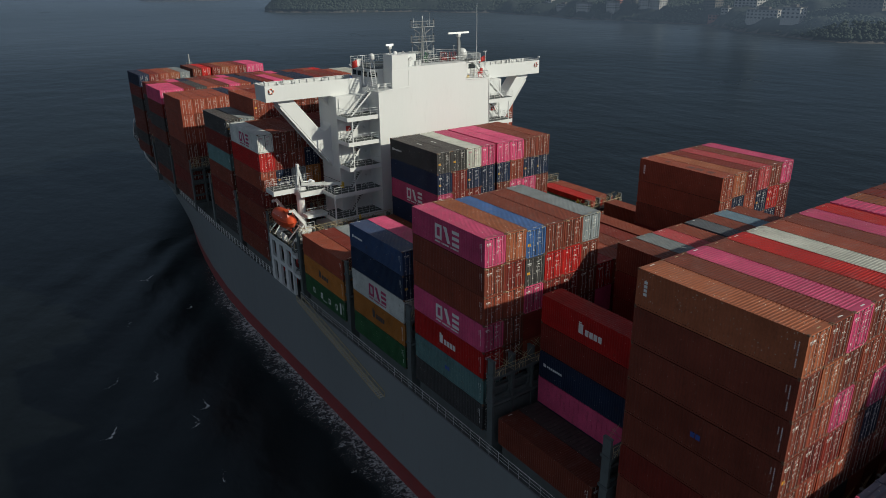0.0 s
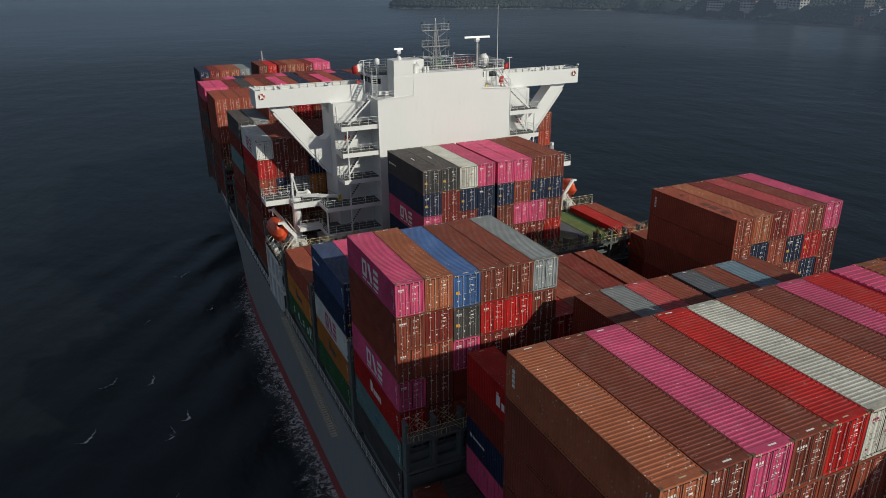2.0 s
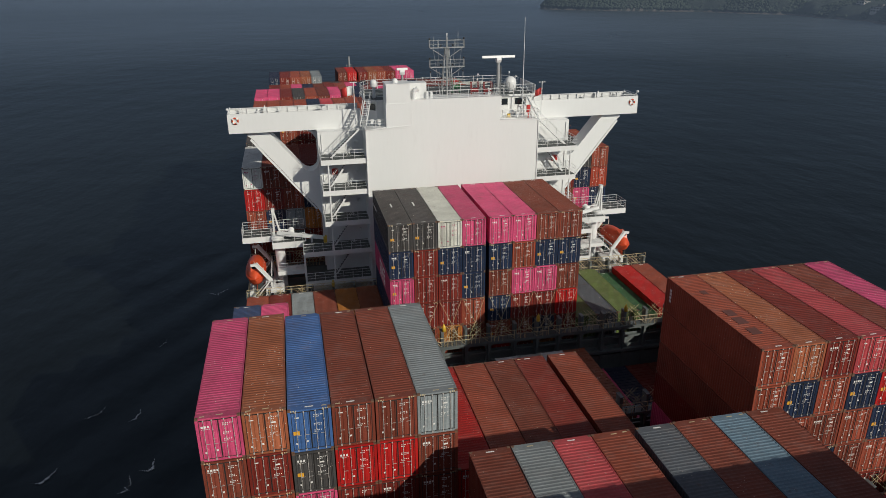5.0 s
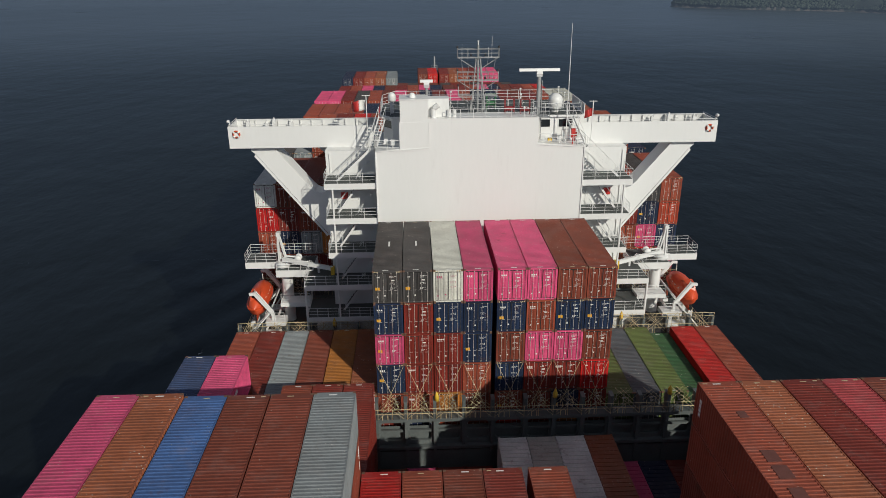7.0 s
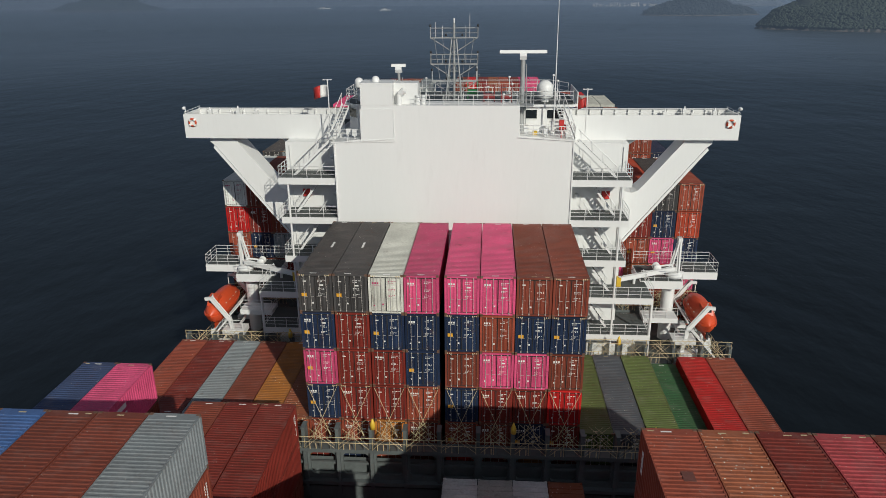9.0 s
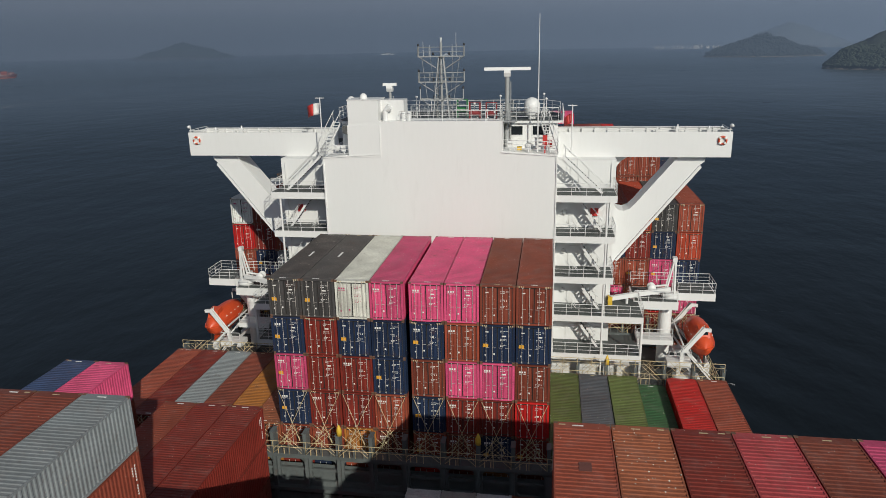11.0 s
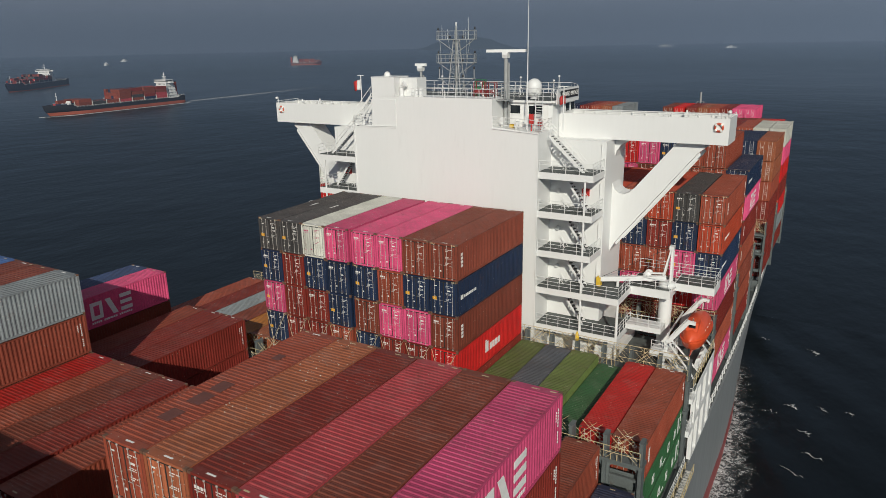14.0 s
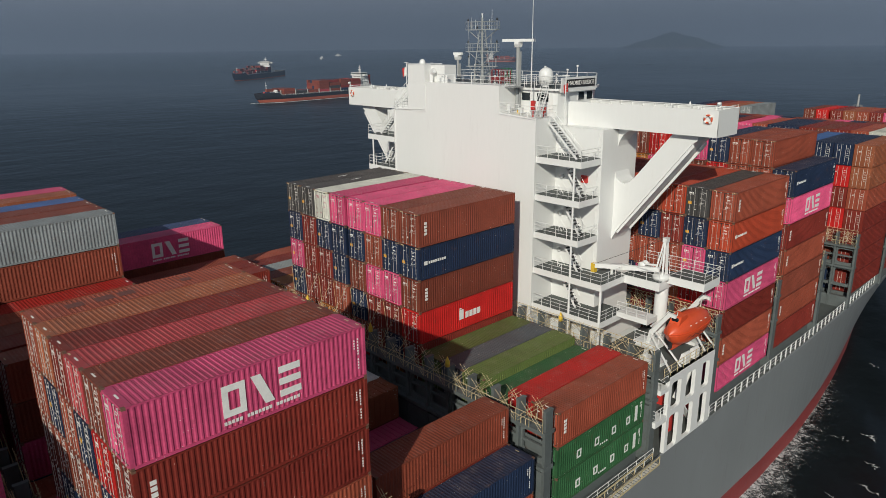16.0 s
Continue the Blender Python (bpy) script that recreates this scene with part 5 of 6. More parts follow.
F7 = {r: [("brown", "charcoal", "maroon")[r % 3], 5] for r in range(6, 17)}
for r, tone in ((1, "navy"), (2, "maroon"), (3, "rust"), (4, "tan"), (5, "grey")):
    F7[r] = [tone, 6]
F8 = {r: [tone, 6] for r, tone in zip(range(8, 16), ("brown", "red", "maroon", "tan", "rust", "maroon", "pink", "pink"))}

BAYS = [("A", -0.3, A, AP), ("AP", -15.2, AP, B), ("B", -29.6, B, C), ("C", -44.25, C, D), ("D", -58.9, D, E_), ("E", -73.6, E_, {}),
        ("F1", 25.8, F1, {}), ("F2", 39.8, F2, F1), ("F4", 66.5, F4, {}), ("F5", 81.2, F5, F4), ("F6", 95.9, F6, F5), ("F7", 111.0, F7, F6), ("F8", 126.0, F8, F7)]
LIFTS = {"D": 0.15, "F2": 0.2, "F4": 0.0, "F5": 0.1, "F6": -1.1, "F7": 0.1, "F8": -1.1}
for name, y, cols, aft in BAYS:
    far = name in ("F4", "F5", "F6", "F7", "F8", "E")
    bay(y, cols, not far, name != "E", shell(tops_of(cols), tops_of(aft)), LIFTS.get(name, 0.0), far)


def heap(boxes):
    """Far and buried boxes joined: ribbed roofs and door leaves for those that show, plain boxes for the buried."""
    by_tone = {}
    for tone, x, y, z, inner, doors, high in boxes:
        mb = by_tone.setdefault(tone, MB())
        w, y1, z1 = WID / 2, y + LEN, z + high
        mb.box(x - w, x + w, y, y1, z, z1 - (0 if inner else 0.04))
        if inner:
            continue
        for k in range(24):
            yy = y + 0.2 + k * 0.49
            mb.box(x - w + 0.08, x + w - 0.08, yy, yy + 0.27, z1 - 0.041, z1)
        for sx in (-1, 1):
            for yy in (y - 0.004, y1 - 0.15):
                for zz in (z, z1 - 0.12):
                    mb.box(x + sx * (w - 0.08) - 0.09, x + sx * (w - 0.08) + 0.09, yy, yy + 0.16, zz, zz + 0.125)
            for k in range(20):
                yy = y + 0.3 + k * 0.58
                mb.box(x + sx * (w + 0.015) - 0.016, x + sx * (w + 0.015) + 0.016, yy, yy + 0.3, z + 0.17, z1 - 0.1)
        if doors:
            for sx in (-1, 1):
                mb.box(x + sx * 0.55 - 0.5, x + sx * 0.55 + 0.5, y - 0.05, y, z + 0.18, z1 - 0.18)
    return by_tone


far_stack = thing("far_container_stacks", "joined far stacks of mixed brown, red, pink and blue containers", "containers", kind="stuff")
for tone, mb in heap(HEAP).items():
    tagged(part("stacked_boxes", mb, PAINT[tone], far_stack), kind="stuff")
fr = MB()
for tone, x, y, z, inner, doors, high in HEAP:
    if doors and not inner:
        for k in (-0.78, -0.3, 0.3, 0.78):
            fr.box(x + k - 0.018, x + k + 0.018, y - 0.09, y - 0.05, z + 0.15, z + high - 0.15)
        for q in range(5):
            fr.box(x + 0.42, x + 0.42 + (0.3 if q % 2 else 0.22), y - 0.06, y - 0.05, z + 1.0 + 0.3 * q, z + 1.06 + 0.3 * q)
        fr.box(x - 0.6, x - 0.42, y - 0.06, y - 0.05, z + 1.9, z + 2.05)
tagged(part("door_gear", fr, steel, far_stack), kind="stuff")

# ---- lashing bridges ----
def lashing_bridge(y, top, rows, cones=()):
    lb = thing("lashing_bridge", "dark grey steel lashing bridge with walkways and rods", "lashing bridge", group="lashing bridges", at=(0, y, 0))
    xs = sorted({row_x(i) - 1.25 for i in rows} | {row_x(i) + 1.25 for i in rows})
    xs = [x for k, x in enumerate(xs) if k == 0 or x - xs[k - 1] > 0.5]
    for x in xs:
        part("post", MB().box(x - 0.13, x + 0.13, -0.4, 0.4, DECK, top - 0.1).box(x - 0.17, x + 0.17, -0.44, 0.44, top - 0.1, top - 0.02), frame_paint, lb)
    for z in (top - 1.7, top - 4.6):
        mb = MB().box(xs[0] - 0.2, xs[-1] + 0.2, -0.55, 0.55, z - 0.28, z)
        part("walkway", mb, frame_paint, lb)
    for z, h in ((top - 1.7, 1.05), (top - 1.7, 0.6)):
        tagged(part("railing", MB().rail([(xs[0], -0.6, z), (xs[-1], -0.6, z)], h, 1, 1.25, 0.024), rod_steel, lb, "worn yellow-brown guard rail"), kind="stuff")
    if y > 10:
        tagged(part("railing", MB().rail([(xs[0], -0.5, top - 0.2), (xs[-1], -0.5, top - 0.2)], 0.75, 2, 1.25, 0.026), rod_steel, lb, "worn yellow-brown guard rail"), kind="stuff")
    mb = MB()
    for a, b in zip(xs, xs[1:]):
        if b - a < 3:
            for w in (-0.62, 0.62):
                for low, q in ((1.6, 0.5), (1.3, 0.95)):
                    mb.tube((a + 0.15, w, top - low), (b - q, w, top + 0.1), 0.017, n=4)
                    mb.tube((b - 0.15, w, top - low), (a + q, w, top + 0.1), 0.017, n=4)
                for q in (0.5, 0.95):
                    mb.tube((a + q, w, top - 1.66), (a + q, w, top - 1.2), 0.035, n=5)
    tagged(part("lashing_gear", mb, rod_steel, lb, "crossed steel lashing rods"), kind="stuff")
    mb = MB()
    for a, b in zip(xs, xs[1:]):
        mb.box(a + 0.13, b - 0.13, -0.3, 0.3, DECK, top - 5.2 if y < 20 else DECK + 1.6)
        mb.box(a + 0.13, b - 0.13, -0.1, 0.1, top - 3.35, top - 3.15)
        # added plates behind the web openings stand in for the shaded passage
        if y < 20:
            mb.box(a + 0.13, b - 0.13, 0.32, 0.36, top - 5.1, top - 3.0)
        for dx in (0.45, 1.25, 2.0):
            mb.tube((a + dx, -0.5, top - 1.7), (a + dx, -0.5, top - 1.0), 0.05, n=5)
    # web plates with round-cornered openings
    for a, b in zip(xs, xs[1:]):
        if b - a > 1.5:
            for z0, z1 in ((top - 4.6, top - 2.2), (top - 7.6, top - 5.0))[:1 if y < 20 else 2]:
                mb.holed(-0.12, 0.12, (a + 0.13, b - 0.13, z0, z1), (a + 0.3, b - 0.3, z0 + 0.4, z1 - 0.15), 0.3, "y")
    tagged(part("lower_plating", mb, frame_paint, lb), kind="stuff")
    for x in cones:
        part("bollard_cap", MB().turned([(0, 0), (0.2, 0), (0.2, 0.42), (0.04, 0.85), (0, 0.86)], (x, -0.3, top - 0.02), 10), yellow_paint, lb, "yellow cap on a guide post")
    return lb


full = range(20)
lashing_bridge(-1.65, 26.0, full, (-5.0, 5.2, 15.2))
lashing_bridge(13.25, 25.6, list(range(0, 6)) + list(range(14, 20)), (15.2, -15.2))
for y in (-16.25, -30.85, -45.5, -60.2):
    lashing_bridge(y, 25.6, full)
for y in (24.7, 39.0, 52.9, 65.4, 80.0, 94.7):
    lashing_bridge(y, 25.6, full)

# crossed rods on the lower tiers of the middle stack
for row in range(6, 14):
    x = row_x(row)
    lr = thing("lashing_rods", "crossed galvanised lashing rods on the stack's door ends", "lashing rods", group="lashing rods")
    for sx in (-1, 1):
        mb = MB().tube((x + sx * 1.1, -0.46, 28.5), (x - sx * 0.45, -1.2, 25.2), 0.02, n=5).tube((x - sx * 0.45, -1.2, 25.2), (x - sx * 0.6, -1.27, 24.88), 0.042, n=6)
        part("rod", mb, rod_steel, lr)

# ---- sea ----
def sea_material():
    m = bpy.data.materials.new("sea_water")
    m.use_nodes = True
    n, l = m.node_tree.nodes, m.node_tree.links
    b = n["Principled BSDF"]
    geo = n.new("ShaderNodeNewGeometry")
    heights = []
    for scale, size, stretch, detail in ((0.012, 2.2, (1, 1, 1), 3), (0.08, 0.85, (1.0, 0.6, 1), 4), (0.40, 0.17, (1, 0.6, 1), 5)):
        mp = n.new("ShaderNodeMapping")
        mp.inputs["Scale"].default_value = stretch
        mp.inputs["Rotation"].default_value = (0, 0, 0.5)
        l.new(geo.outputs["Position"], mp.inputs["Vector"])
        t = n.new("ShaderNodeTexNoise")
        t.inputs["Scale"].default_value = scale
        t.inputs["Detail"].default_value = detail
        l.new(mp.outputs[0], t.inputs["Vector"])
        k = n.new("ShaderNodeMath")
        k.operation = "MULTIPLY"
        k.inputs[1].default_value = size
        l.new(t.outputs["Fac"], k.inputs[0])
        heights.append((t, k))
    a1 = n.new("ShaderNodeMath")
    l.new(heights[0][1].outputs[0], a1.inputs[0])
    l.new(heights[1][1].outputs[0], a1.inputs[1])
    a2 = n.new("ShaderNodeMath")
    l.new(a1.outputs[0], a2.inputs[0])
    l.new(heights[2][1].outputs[0], a2.inputs[1])
    # diverging crests that the bow throws out on both sides, dying away from the hull
    sep = n.new("ShaderNodeSeparateXYZ")
    l.new(geo.outputs["Position"], sep.inputs[0])
    def calc(op, a, b=0.0, c=0.0):
        k = n.new("ShaderNodeMath")
        k.operation = op
        for q, val in enumerate((a, b, c)):
            if isinstance(val, float):
                k.inputs[q].default_value = val
            else:
                l.new(val, k.inputs[q])
        return k.outputs[0]
    off = calc("ABSOLUTE", sep.outputs["X"])
    run = calc("MULTIPLY_ADD", sep.outputs["Y"], 0.62, calc("MULTIPLY", off, 0.78))
    run = calc("MULTIPLY_ADD", heights[1][0].outputs["Fac"], 5.0, run)
    crest = calc("SINE", calc("MULTIPLY", run, 0.62))
    fade = calc("POWER", 2.718, calc("MULTIPLY", calc("SUBTRACT", off, 26.0), -0.045))
    fade = calc("MULTIPLY", calc("MINIMUM", fade, 1.0), calc("MULTIPLY", heights[0][0].outputs["Fac"], 0.46))
    near = calc("MULTIPLY", crest, calc("MULTIPLY", fade, calc("LESS_THAN", sep.outputs["Y"], 95.0)))
    a3 = n.new("ShaderNodeMath")
    l.new(a2.outputs[0], a3.inputs[0])
    l.new(near, a3.inputs[1])
    a2 = a3
    bp = n.new("ShaderNodeBump")
    bp.inputs["Strength"].default_value = 0.6
    bp.inputs["Distance"].default_value = 1.0
    l.new(a2.outputs[0], bp.inputs["Height"])
    rg = n.new("ShaderNodeMapRange")
    rg.inputs["To Min"].default_value, rg.inputs["To Max"].default_value = 0.24, 0.36
    l.new(heights[0][0].outputs["Fac"], rg.inputs["Value"])
    # mirror of the hazy sky, strongest at a flat angle
    fres = n.new("ShaderNodeFresnel")
    fres.inputs["IOR"].default_value = 1.23
    l.new(bp.outputs[0], fres.inputs["Normal"])
    body = n.new("ShaderNodeBsdfDiffuse")
    body.inputs["Color"].default_value = (0.0042, 0.0056, 0.0058, 1)
    gloss = n.new("ShaderNodeBsdfAnisotropic")
    gloss.inputs["Color"].default_value = (0.74, 0.88, 0.98, 1)
    l.new(rg.outputs[0], gloss.inputs["Roughness"])
    l.new(bp.outputs[0], gloss.inputs["Normal"])
    blend = n.new("ShaderNodeMixShader")
    least = n.new("ShaderNodeMath")
    least.operation = "MULTIPLY_ADD"
    least.inputs[1].default_value, least.inputs[2].default_value = 0.52, 0.036
    l.new(fres.outputs[0], least.inputs[0])
    l.new(least.outputs[0], blend.inputs["Fac"])
    l.new(body.outputs[0], blend.inputs[1])
    l.new(gloss.outputs[0], blend.inputs[2])
    l.new(blend.outputs[0], n["Material Output"].inputs["Surface"])
    n.remove(b)
    return m


mb = MB()
edge = [-9000, -4000, -1500, -600, -200, 0, 200, 600, 1500, 4000, 9000]
v = [(x, y, 0) for y in edge for x in edge]
k = len(edge)
mb.add(v, [(j * k + i, j * k + i + 1, (j + 1) * k + i + 1, (j + 1) * k + i) for j in range(k - 1) for i in range(k - 1)])
thing("water", "dark blue-grey sea with small waves", "sea", mb, sea_material(), kind="structure")


def foam_material():
    m = bpy.data.materials.new("wake_foam")
    m.use_nodes = True
    n, l = m.node_tree.nodes, m.node_tree.links
    b = n["Principled BSDF"]
    b.inputs["Base Color"].default_value = (0.78, 0.80, 0.80, 1)
    b.inputs["Roughness"].default_value = 0.8
    geo = n.new("ShaderNodeNewGeometry")
    t = n.new("ShaderNodeTexNoise")
    t.inputs["Scale"].default_value = 1.1
    t.inputs["Detail"].default_value = 10
    t.inputs["Roughness"].default_value = 0.8
    t.inputs["Distortion"].default_value = 1.2
    l.new(geo.outputs["Position"], t.inputs["Vector"])
    at = n.new("ShaderNodeAttribute")
    at.attribute_name = "thin"
    s = n.new("ShaderNodeMath")
    s.operation = "SUBTRACT"
    l.new(t.outputs["Fac"], s.inputs[0])
    l.new(at.outputs["Fac"], s.inputs[1])
    r = n.new("ShaderNodeMapRange")
    r.inputs["From Min"].default_value, r.inputs["From Max"].default_value = 0.0, 0.2
    r.inputs["To Max"].default_value = 0.85
    l.new(s.outputs[0], r.inputs["Value"])
    l.new(r.outputs[0], b.inputs["Alpha"])
    return m


foam_mat = foam_material()


def foam_strip(name, line, label, thin=0.22, tail=0.0, patch=False):
    """A ribbon on the water along a line of (x, y, out x, out y, width); it thins outwards and at both ends."""
    n = 9
    v, f, a = [], [], []
    for i, (x, y, ox, oy, w) in enumerate(line):
        e = min(i, len(line) - 1 - i) / (len(line) / 2)
        for k in range(n):
            u = k / (n - 1)
            v.append((x + ox * w * u, y + oy * w * u, 0.12))
            a.append(thin + tail * i / len(line) + (0.62 * abs(2 * u - 1) ** 1.2 if patch else 0.24 * u + 0.9 * max(0, u - 0.7)) + 0.35 * max(0, 0.35 - e))
    for i in range(len(line) - 1):
        for k in range(n - 1):
            f.append((i * n + k, i * n + k + 1, (i + 1) * n + k + 1, (i + 1) * n + k))
    me = bpy.data.meshes.new(name)
    me.from_pydata(v, [], f)
    me.attributes.new("thin", "FLOAT", "POINT").data.foreach_set("value", a)
    me.materials.append(foam_mat)
    return tagged(new(name, me), label, "foam", kind="stuff")


for s in (-1, 1):
    line = []
    for k in range(150):
        y = 78 - 1.5 * k
        lobe = 2.4 * abs(math.sin(y * 0.21)) + 1.5 * abs(math.sin(y * 0.57 + 1))
        line.append((s * (half_breadth(y, 0) - 0.1), y, s, 0.15, min(1, 0.35 + k / 14) * (2.9 + 1.0 * lobe + 0.014 * k)))
    foam_strip("bow_wave_foam", line, "white churned foam along the hull at the waterline", 0.385)
# single small breakers on the swell that the bow throws out
breaker = random.Random(4)
for x, y in ((25.4, 82.9), (32.5, 80.7), (31.6, 58.7), (29.2, 55.8), (33.8, 52.1), (35.4, 46.4), (33.3, 41.4), (35.1, 59.8), (38.8, 60.0), (-44.3, 52.2), (-51.0, 32.3), (-53.8, 18.5), (-41.0, 17.8), (-43.6, 14.3), (-44.9, 30.2), (-36.1, 72.7), (-32.8, 53.0), (-44.0, 0.0)):
    turn, long, wide = breaker.uniform(0.3, 1.2) * (-1 if x > 0 else 1), breaker.uniform(0.9, 2.2), breaker.uniform(1.2, 2.6)
    line = []
    for k in range(9):
        u = (k - 4) / 4
        g = turn + breaker.uniform(-0.12, 0.12)
        line.append((x + long * u * math.cos(g), y + long * u * math.sin(g) + 0.5 * u * u, -math.sin(g) * (1 if x > 0 else -1), math.cos(g) * (1 if x > 0 else -1), wide * (1.15 - u * u) * breaker.uniform(0.4, 1.2)))
    foam_strip("small_breaker", line, "small white breaker on the dark water", breaker.uniform(0.33, 0.45), 0.0, True)

# ---- far shore, islands and ships ----
def foliage_material():
    m = material("wooded_hillside", (0.030, 0.040, 0.034), 0.9, 0, 0.5, 0.02, 0.12, 3.0)
    return m


wood = foliage_material()
rock = material("shore_rock", (0.12, 0.108, 0.095), 0.9, 0, 0.3, 0.05, 0.4, 0.5)
facade = material("pale_facade", (0.46, 0.44, 0.42), 0.7, 0, 0.12, 0.05, 0.6, 0.05, 0.15)
brick_red = material("red_roof", (0.36, 0.14, 0.10), 0.8, 0, 0.2, 0.05, 0.6, 0.05, 0.15)


# haze put into the base colours: bluer for the islet, paler for the mountain
blue_wood = material("wooded_hill_thin_haze_painted", (0.026, 0.036, 0.040), 0.9, 0, 0.35, 0.03, 0.15, 3.0)
hazy = material("wooded_hill_haze_painted", (0.15, 0.17, 0.19), 0.9, 0, 0.2, 0.02, 0.12, 3.0)


def hill(name, label, inside, box, step, kind="", cover=None):
    """A wooded height field over a box of ground; inside(x, y) gives the height of the land, under 0 for water."""
    x0, x1, y0, y1 = box
    nx, ny = int((x1 - x0) / step) + 1, int((y1 - y0) / step) + 1
    v, f = [], []
    for j in range(ny):
        for i in range(nx):
            x, y = x0 + i * step, y0 + j * step
            h = inside(x, y)
            if h > 3:
                h += 9 * noise.noise(Vector((x, y, 3)) / 60) + 6 * noise.noise(Vector((x, y, 9)) / 21) + 4.5 * noise.noise(Vector((x, y, 7)) / 11)
                h = max(h, 2)
            v.append((x, y, max(h, -4)))
    for j in range(ny - 1):
        for i in range(nx - 1):
            q = (j * nx + i, j * nx + i + 1, (j + 1) * nx + i + 1, (j + 1) * nx + i)
            if max(v[k][2] for k in q) > -3.9:
                f.append(q)
    ob = thing(name, label, "hill", MB().add(v, f, True), cover or wood, kind=kind)
    ob.data.materials.append(rock)
    for p in ob.data.polygons:
        if p.center.z < 1.4:
            p.material_index = 1
    return ob


def shore_x(y):
    return 715 - 95 * math.exp(-((y - 280) / 150) ** 2) + 12 * math.sin(y / 60) + 8 * math.sin(y / 23) - 268 * math.exp(-((y - 1230) / 150) ** 2)


def coast(x, y):
    d = x - shore_x(y)
    end = 1 - max(0, (y - 1310) / 110) ** 2
    return min(d * 0.5, 9 + d * 0.2, 95) * (1 + 0.9 * math.exp(-((y - 1230) / 160) ** 2)) * min(1, max(-1, end)) if d > 0 and end > 0 else -5


hill("wooded_coast", "dark wooded coast with a pale rocky shoreline", coast, (402, 1400, -420, 1450), 6)


def isle(cx, cy, rx, ry, h, lean=0.0):
    def f(x, y):
        u = ((x - cx) / rx) ** 2 + ((y - cy) / ry) ** 2
        return h * max(0.0, 1 - math.sqrt(u)) ** 1.0 * (1 + lean * (x - cx) / rx) if u < 1 else -5
    return f


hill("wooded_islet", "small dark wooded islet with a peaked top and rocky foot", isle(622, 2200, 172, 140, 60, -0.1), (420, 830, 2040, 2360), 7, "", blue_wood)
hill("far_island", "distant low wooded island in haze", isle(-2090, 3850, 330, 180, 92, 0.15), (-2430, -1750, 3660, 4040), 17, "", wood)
hill("far_mountain", "pale distant mountain behind the islet, haze painted into its colour", isle(1215, 3950, 340, 200, 130, 0.0), (840, 1590, 3740, 4160), 24, "", hazy)

rng = random.Random(21)


def block(x, y, w, d, h, z, mat, label, storeys):
    b = thing("shore_building", label, "building", group="shore buildings")
    part("wall", MB().box(x - w / 2, x + w / 2, y - d / 2, y + d / 2, z - 6, z + h), mat, b)
    part("roof", MB().box(x - w / 2 - 0.4, x + w / 2 + 0.4, y - d / 2 - 0.4, y + d / 2 + 0.4, z + h, z + h + 0.6).box(x - w / 5, x + w / 5, y - d / 6, y + d / 6, z + h + 0.6, z + h + 3), rock, b)
    n = max(2, int(d / 4.5))
    for k in range(storeys):
        zz = z + (k + 0.3) * h / storeys
        mb = MB()
        for i in range(n):
            yy = y - d / 2 + (i + 0.25) * d / n
            mb.box(x - w / 2 - 0.15, x - w / 2 + 0.1, yy, yy + d / n * 0.5, zz, zz + h / storeys * 0.45)
        m = max(2, int(w / 4.5))
        for i in range(m):
            xx = x - w / 2 + (i + 0.25) * w / m
            mb.box(xx, xx + w / m * 0.5, y - d / 2 - 0.15, y - d / 2 + 0.1, zz, zz + h / storeys * 0.45)
        tagged(part("glazing", mb, glass, b), kind="stuff")
    return b


SITES = []
for x, y, w, d, h, st, mat, lab in [(760, 446, 22, 30, 78, 24, facade, "tall pale apartment tower behind shore houses"), (727, 472, 8, 11, 7, 2, brick_red, "small red-roofed house above the shore"), (731, 458, 9, 10, 10, 3, facade, "pale house among trees"),
                                   (671, 372, 10, 36, 10, 3, facade, "long low white building among trees"), (663, 335, 12, 20, 11, 3, facade, "pale flat-roofed block among trees"), (742, 748, 9, 24, 7, 2, facade, "long low white boat shed on the shore"), (720, 684, 10, 22, 10, 3, facade, "pale house on the wooded shore"),
                                   (764, 659, 10, 13, 8, 3, brick_red, "red-roofed house among trees"), (734, 642, 10, 16, 10, 3, facade, "white house above the shore"), (752, 578, 16, 17, 52, 17, facade, "tall pale apartment tower among trees"), (758, 602, 16, 16, 56, 18, facade, "tall pale apartment tower among trees"),
                                   (756, 630, 14, 15, 50, 16, rock, "tall grey apartment tower among trees"), (762, 500, 16, 18, 54, 17, rock, "tall grey apartment tower among trees"), (690, 276, 16, 34, 18, 6, rock, "long grey flat-roofed block on the hillside"),
                                   (756, 795, 9, 14, 7, 2, facade, "pale house on the wooded hill"), (800, 940, 12, 18, 9, 3, facade, "pale house on the wooded hill")]:
    x = max(x, shore_x(y) + 10)
    block(x, y, w, d, h, max(3, coast(x, y)), mat, lab, st)
    SITES.append((x, y, d))
# white hut on the islet, lamp masts on the shore, the pale town at the far end of the strait
hut = thing("islet_hut", "tiny white lighthouse hut on the islet's point", "hut")
part("wall", MB().box(478, 485, 2196, 2204, -1, 16), facade, hut)
part("roof", MB().prism([(476.5, 16), (486.5, 16), (481.5, 20)], "y", 2194, 2206), brick_red, hut)
for x, y in ((700, 262), (716, 628), (760, 706)):
    lm = thing("shore_lamp_mast", "tall thin grey lamp mast on the shore road", "lamp mast", group="shore lamp masts")
    z = max(2, coast(x, y))
    part("pole", MB().tube((x, y, z - 3), (x, y, z + 34), 0.35, 0.2, n=6), facade, lm)
    part("lamp_head", MB().box(x - 1.6, x + 1.6, y - 0.3, y + 0.3, z + 33.6, z + 34.1), facade, lm)
mb = MB()
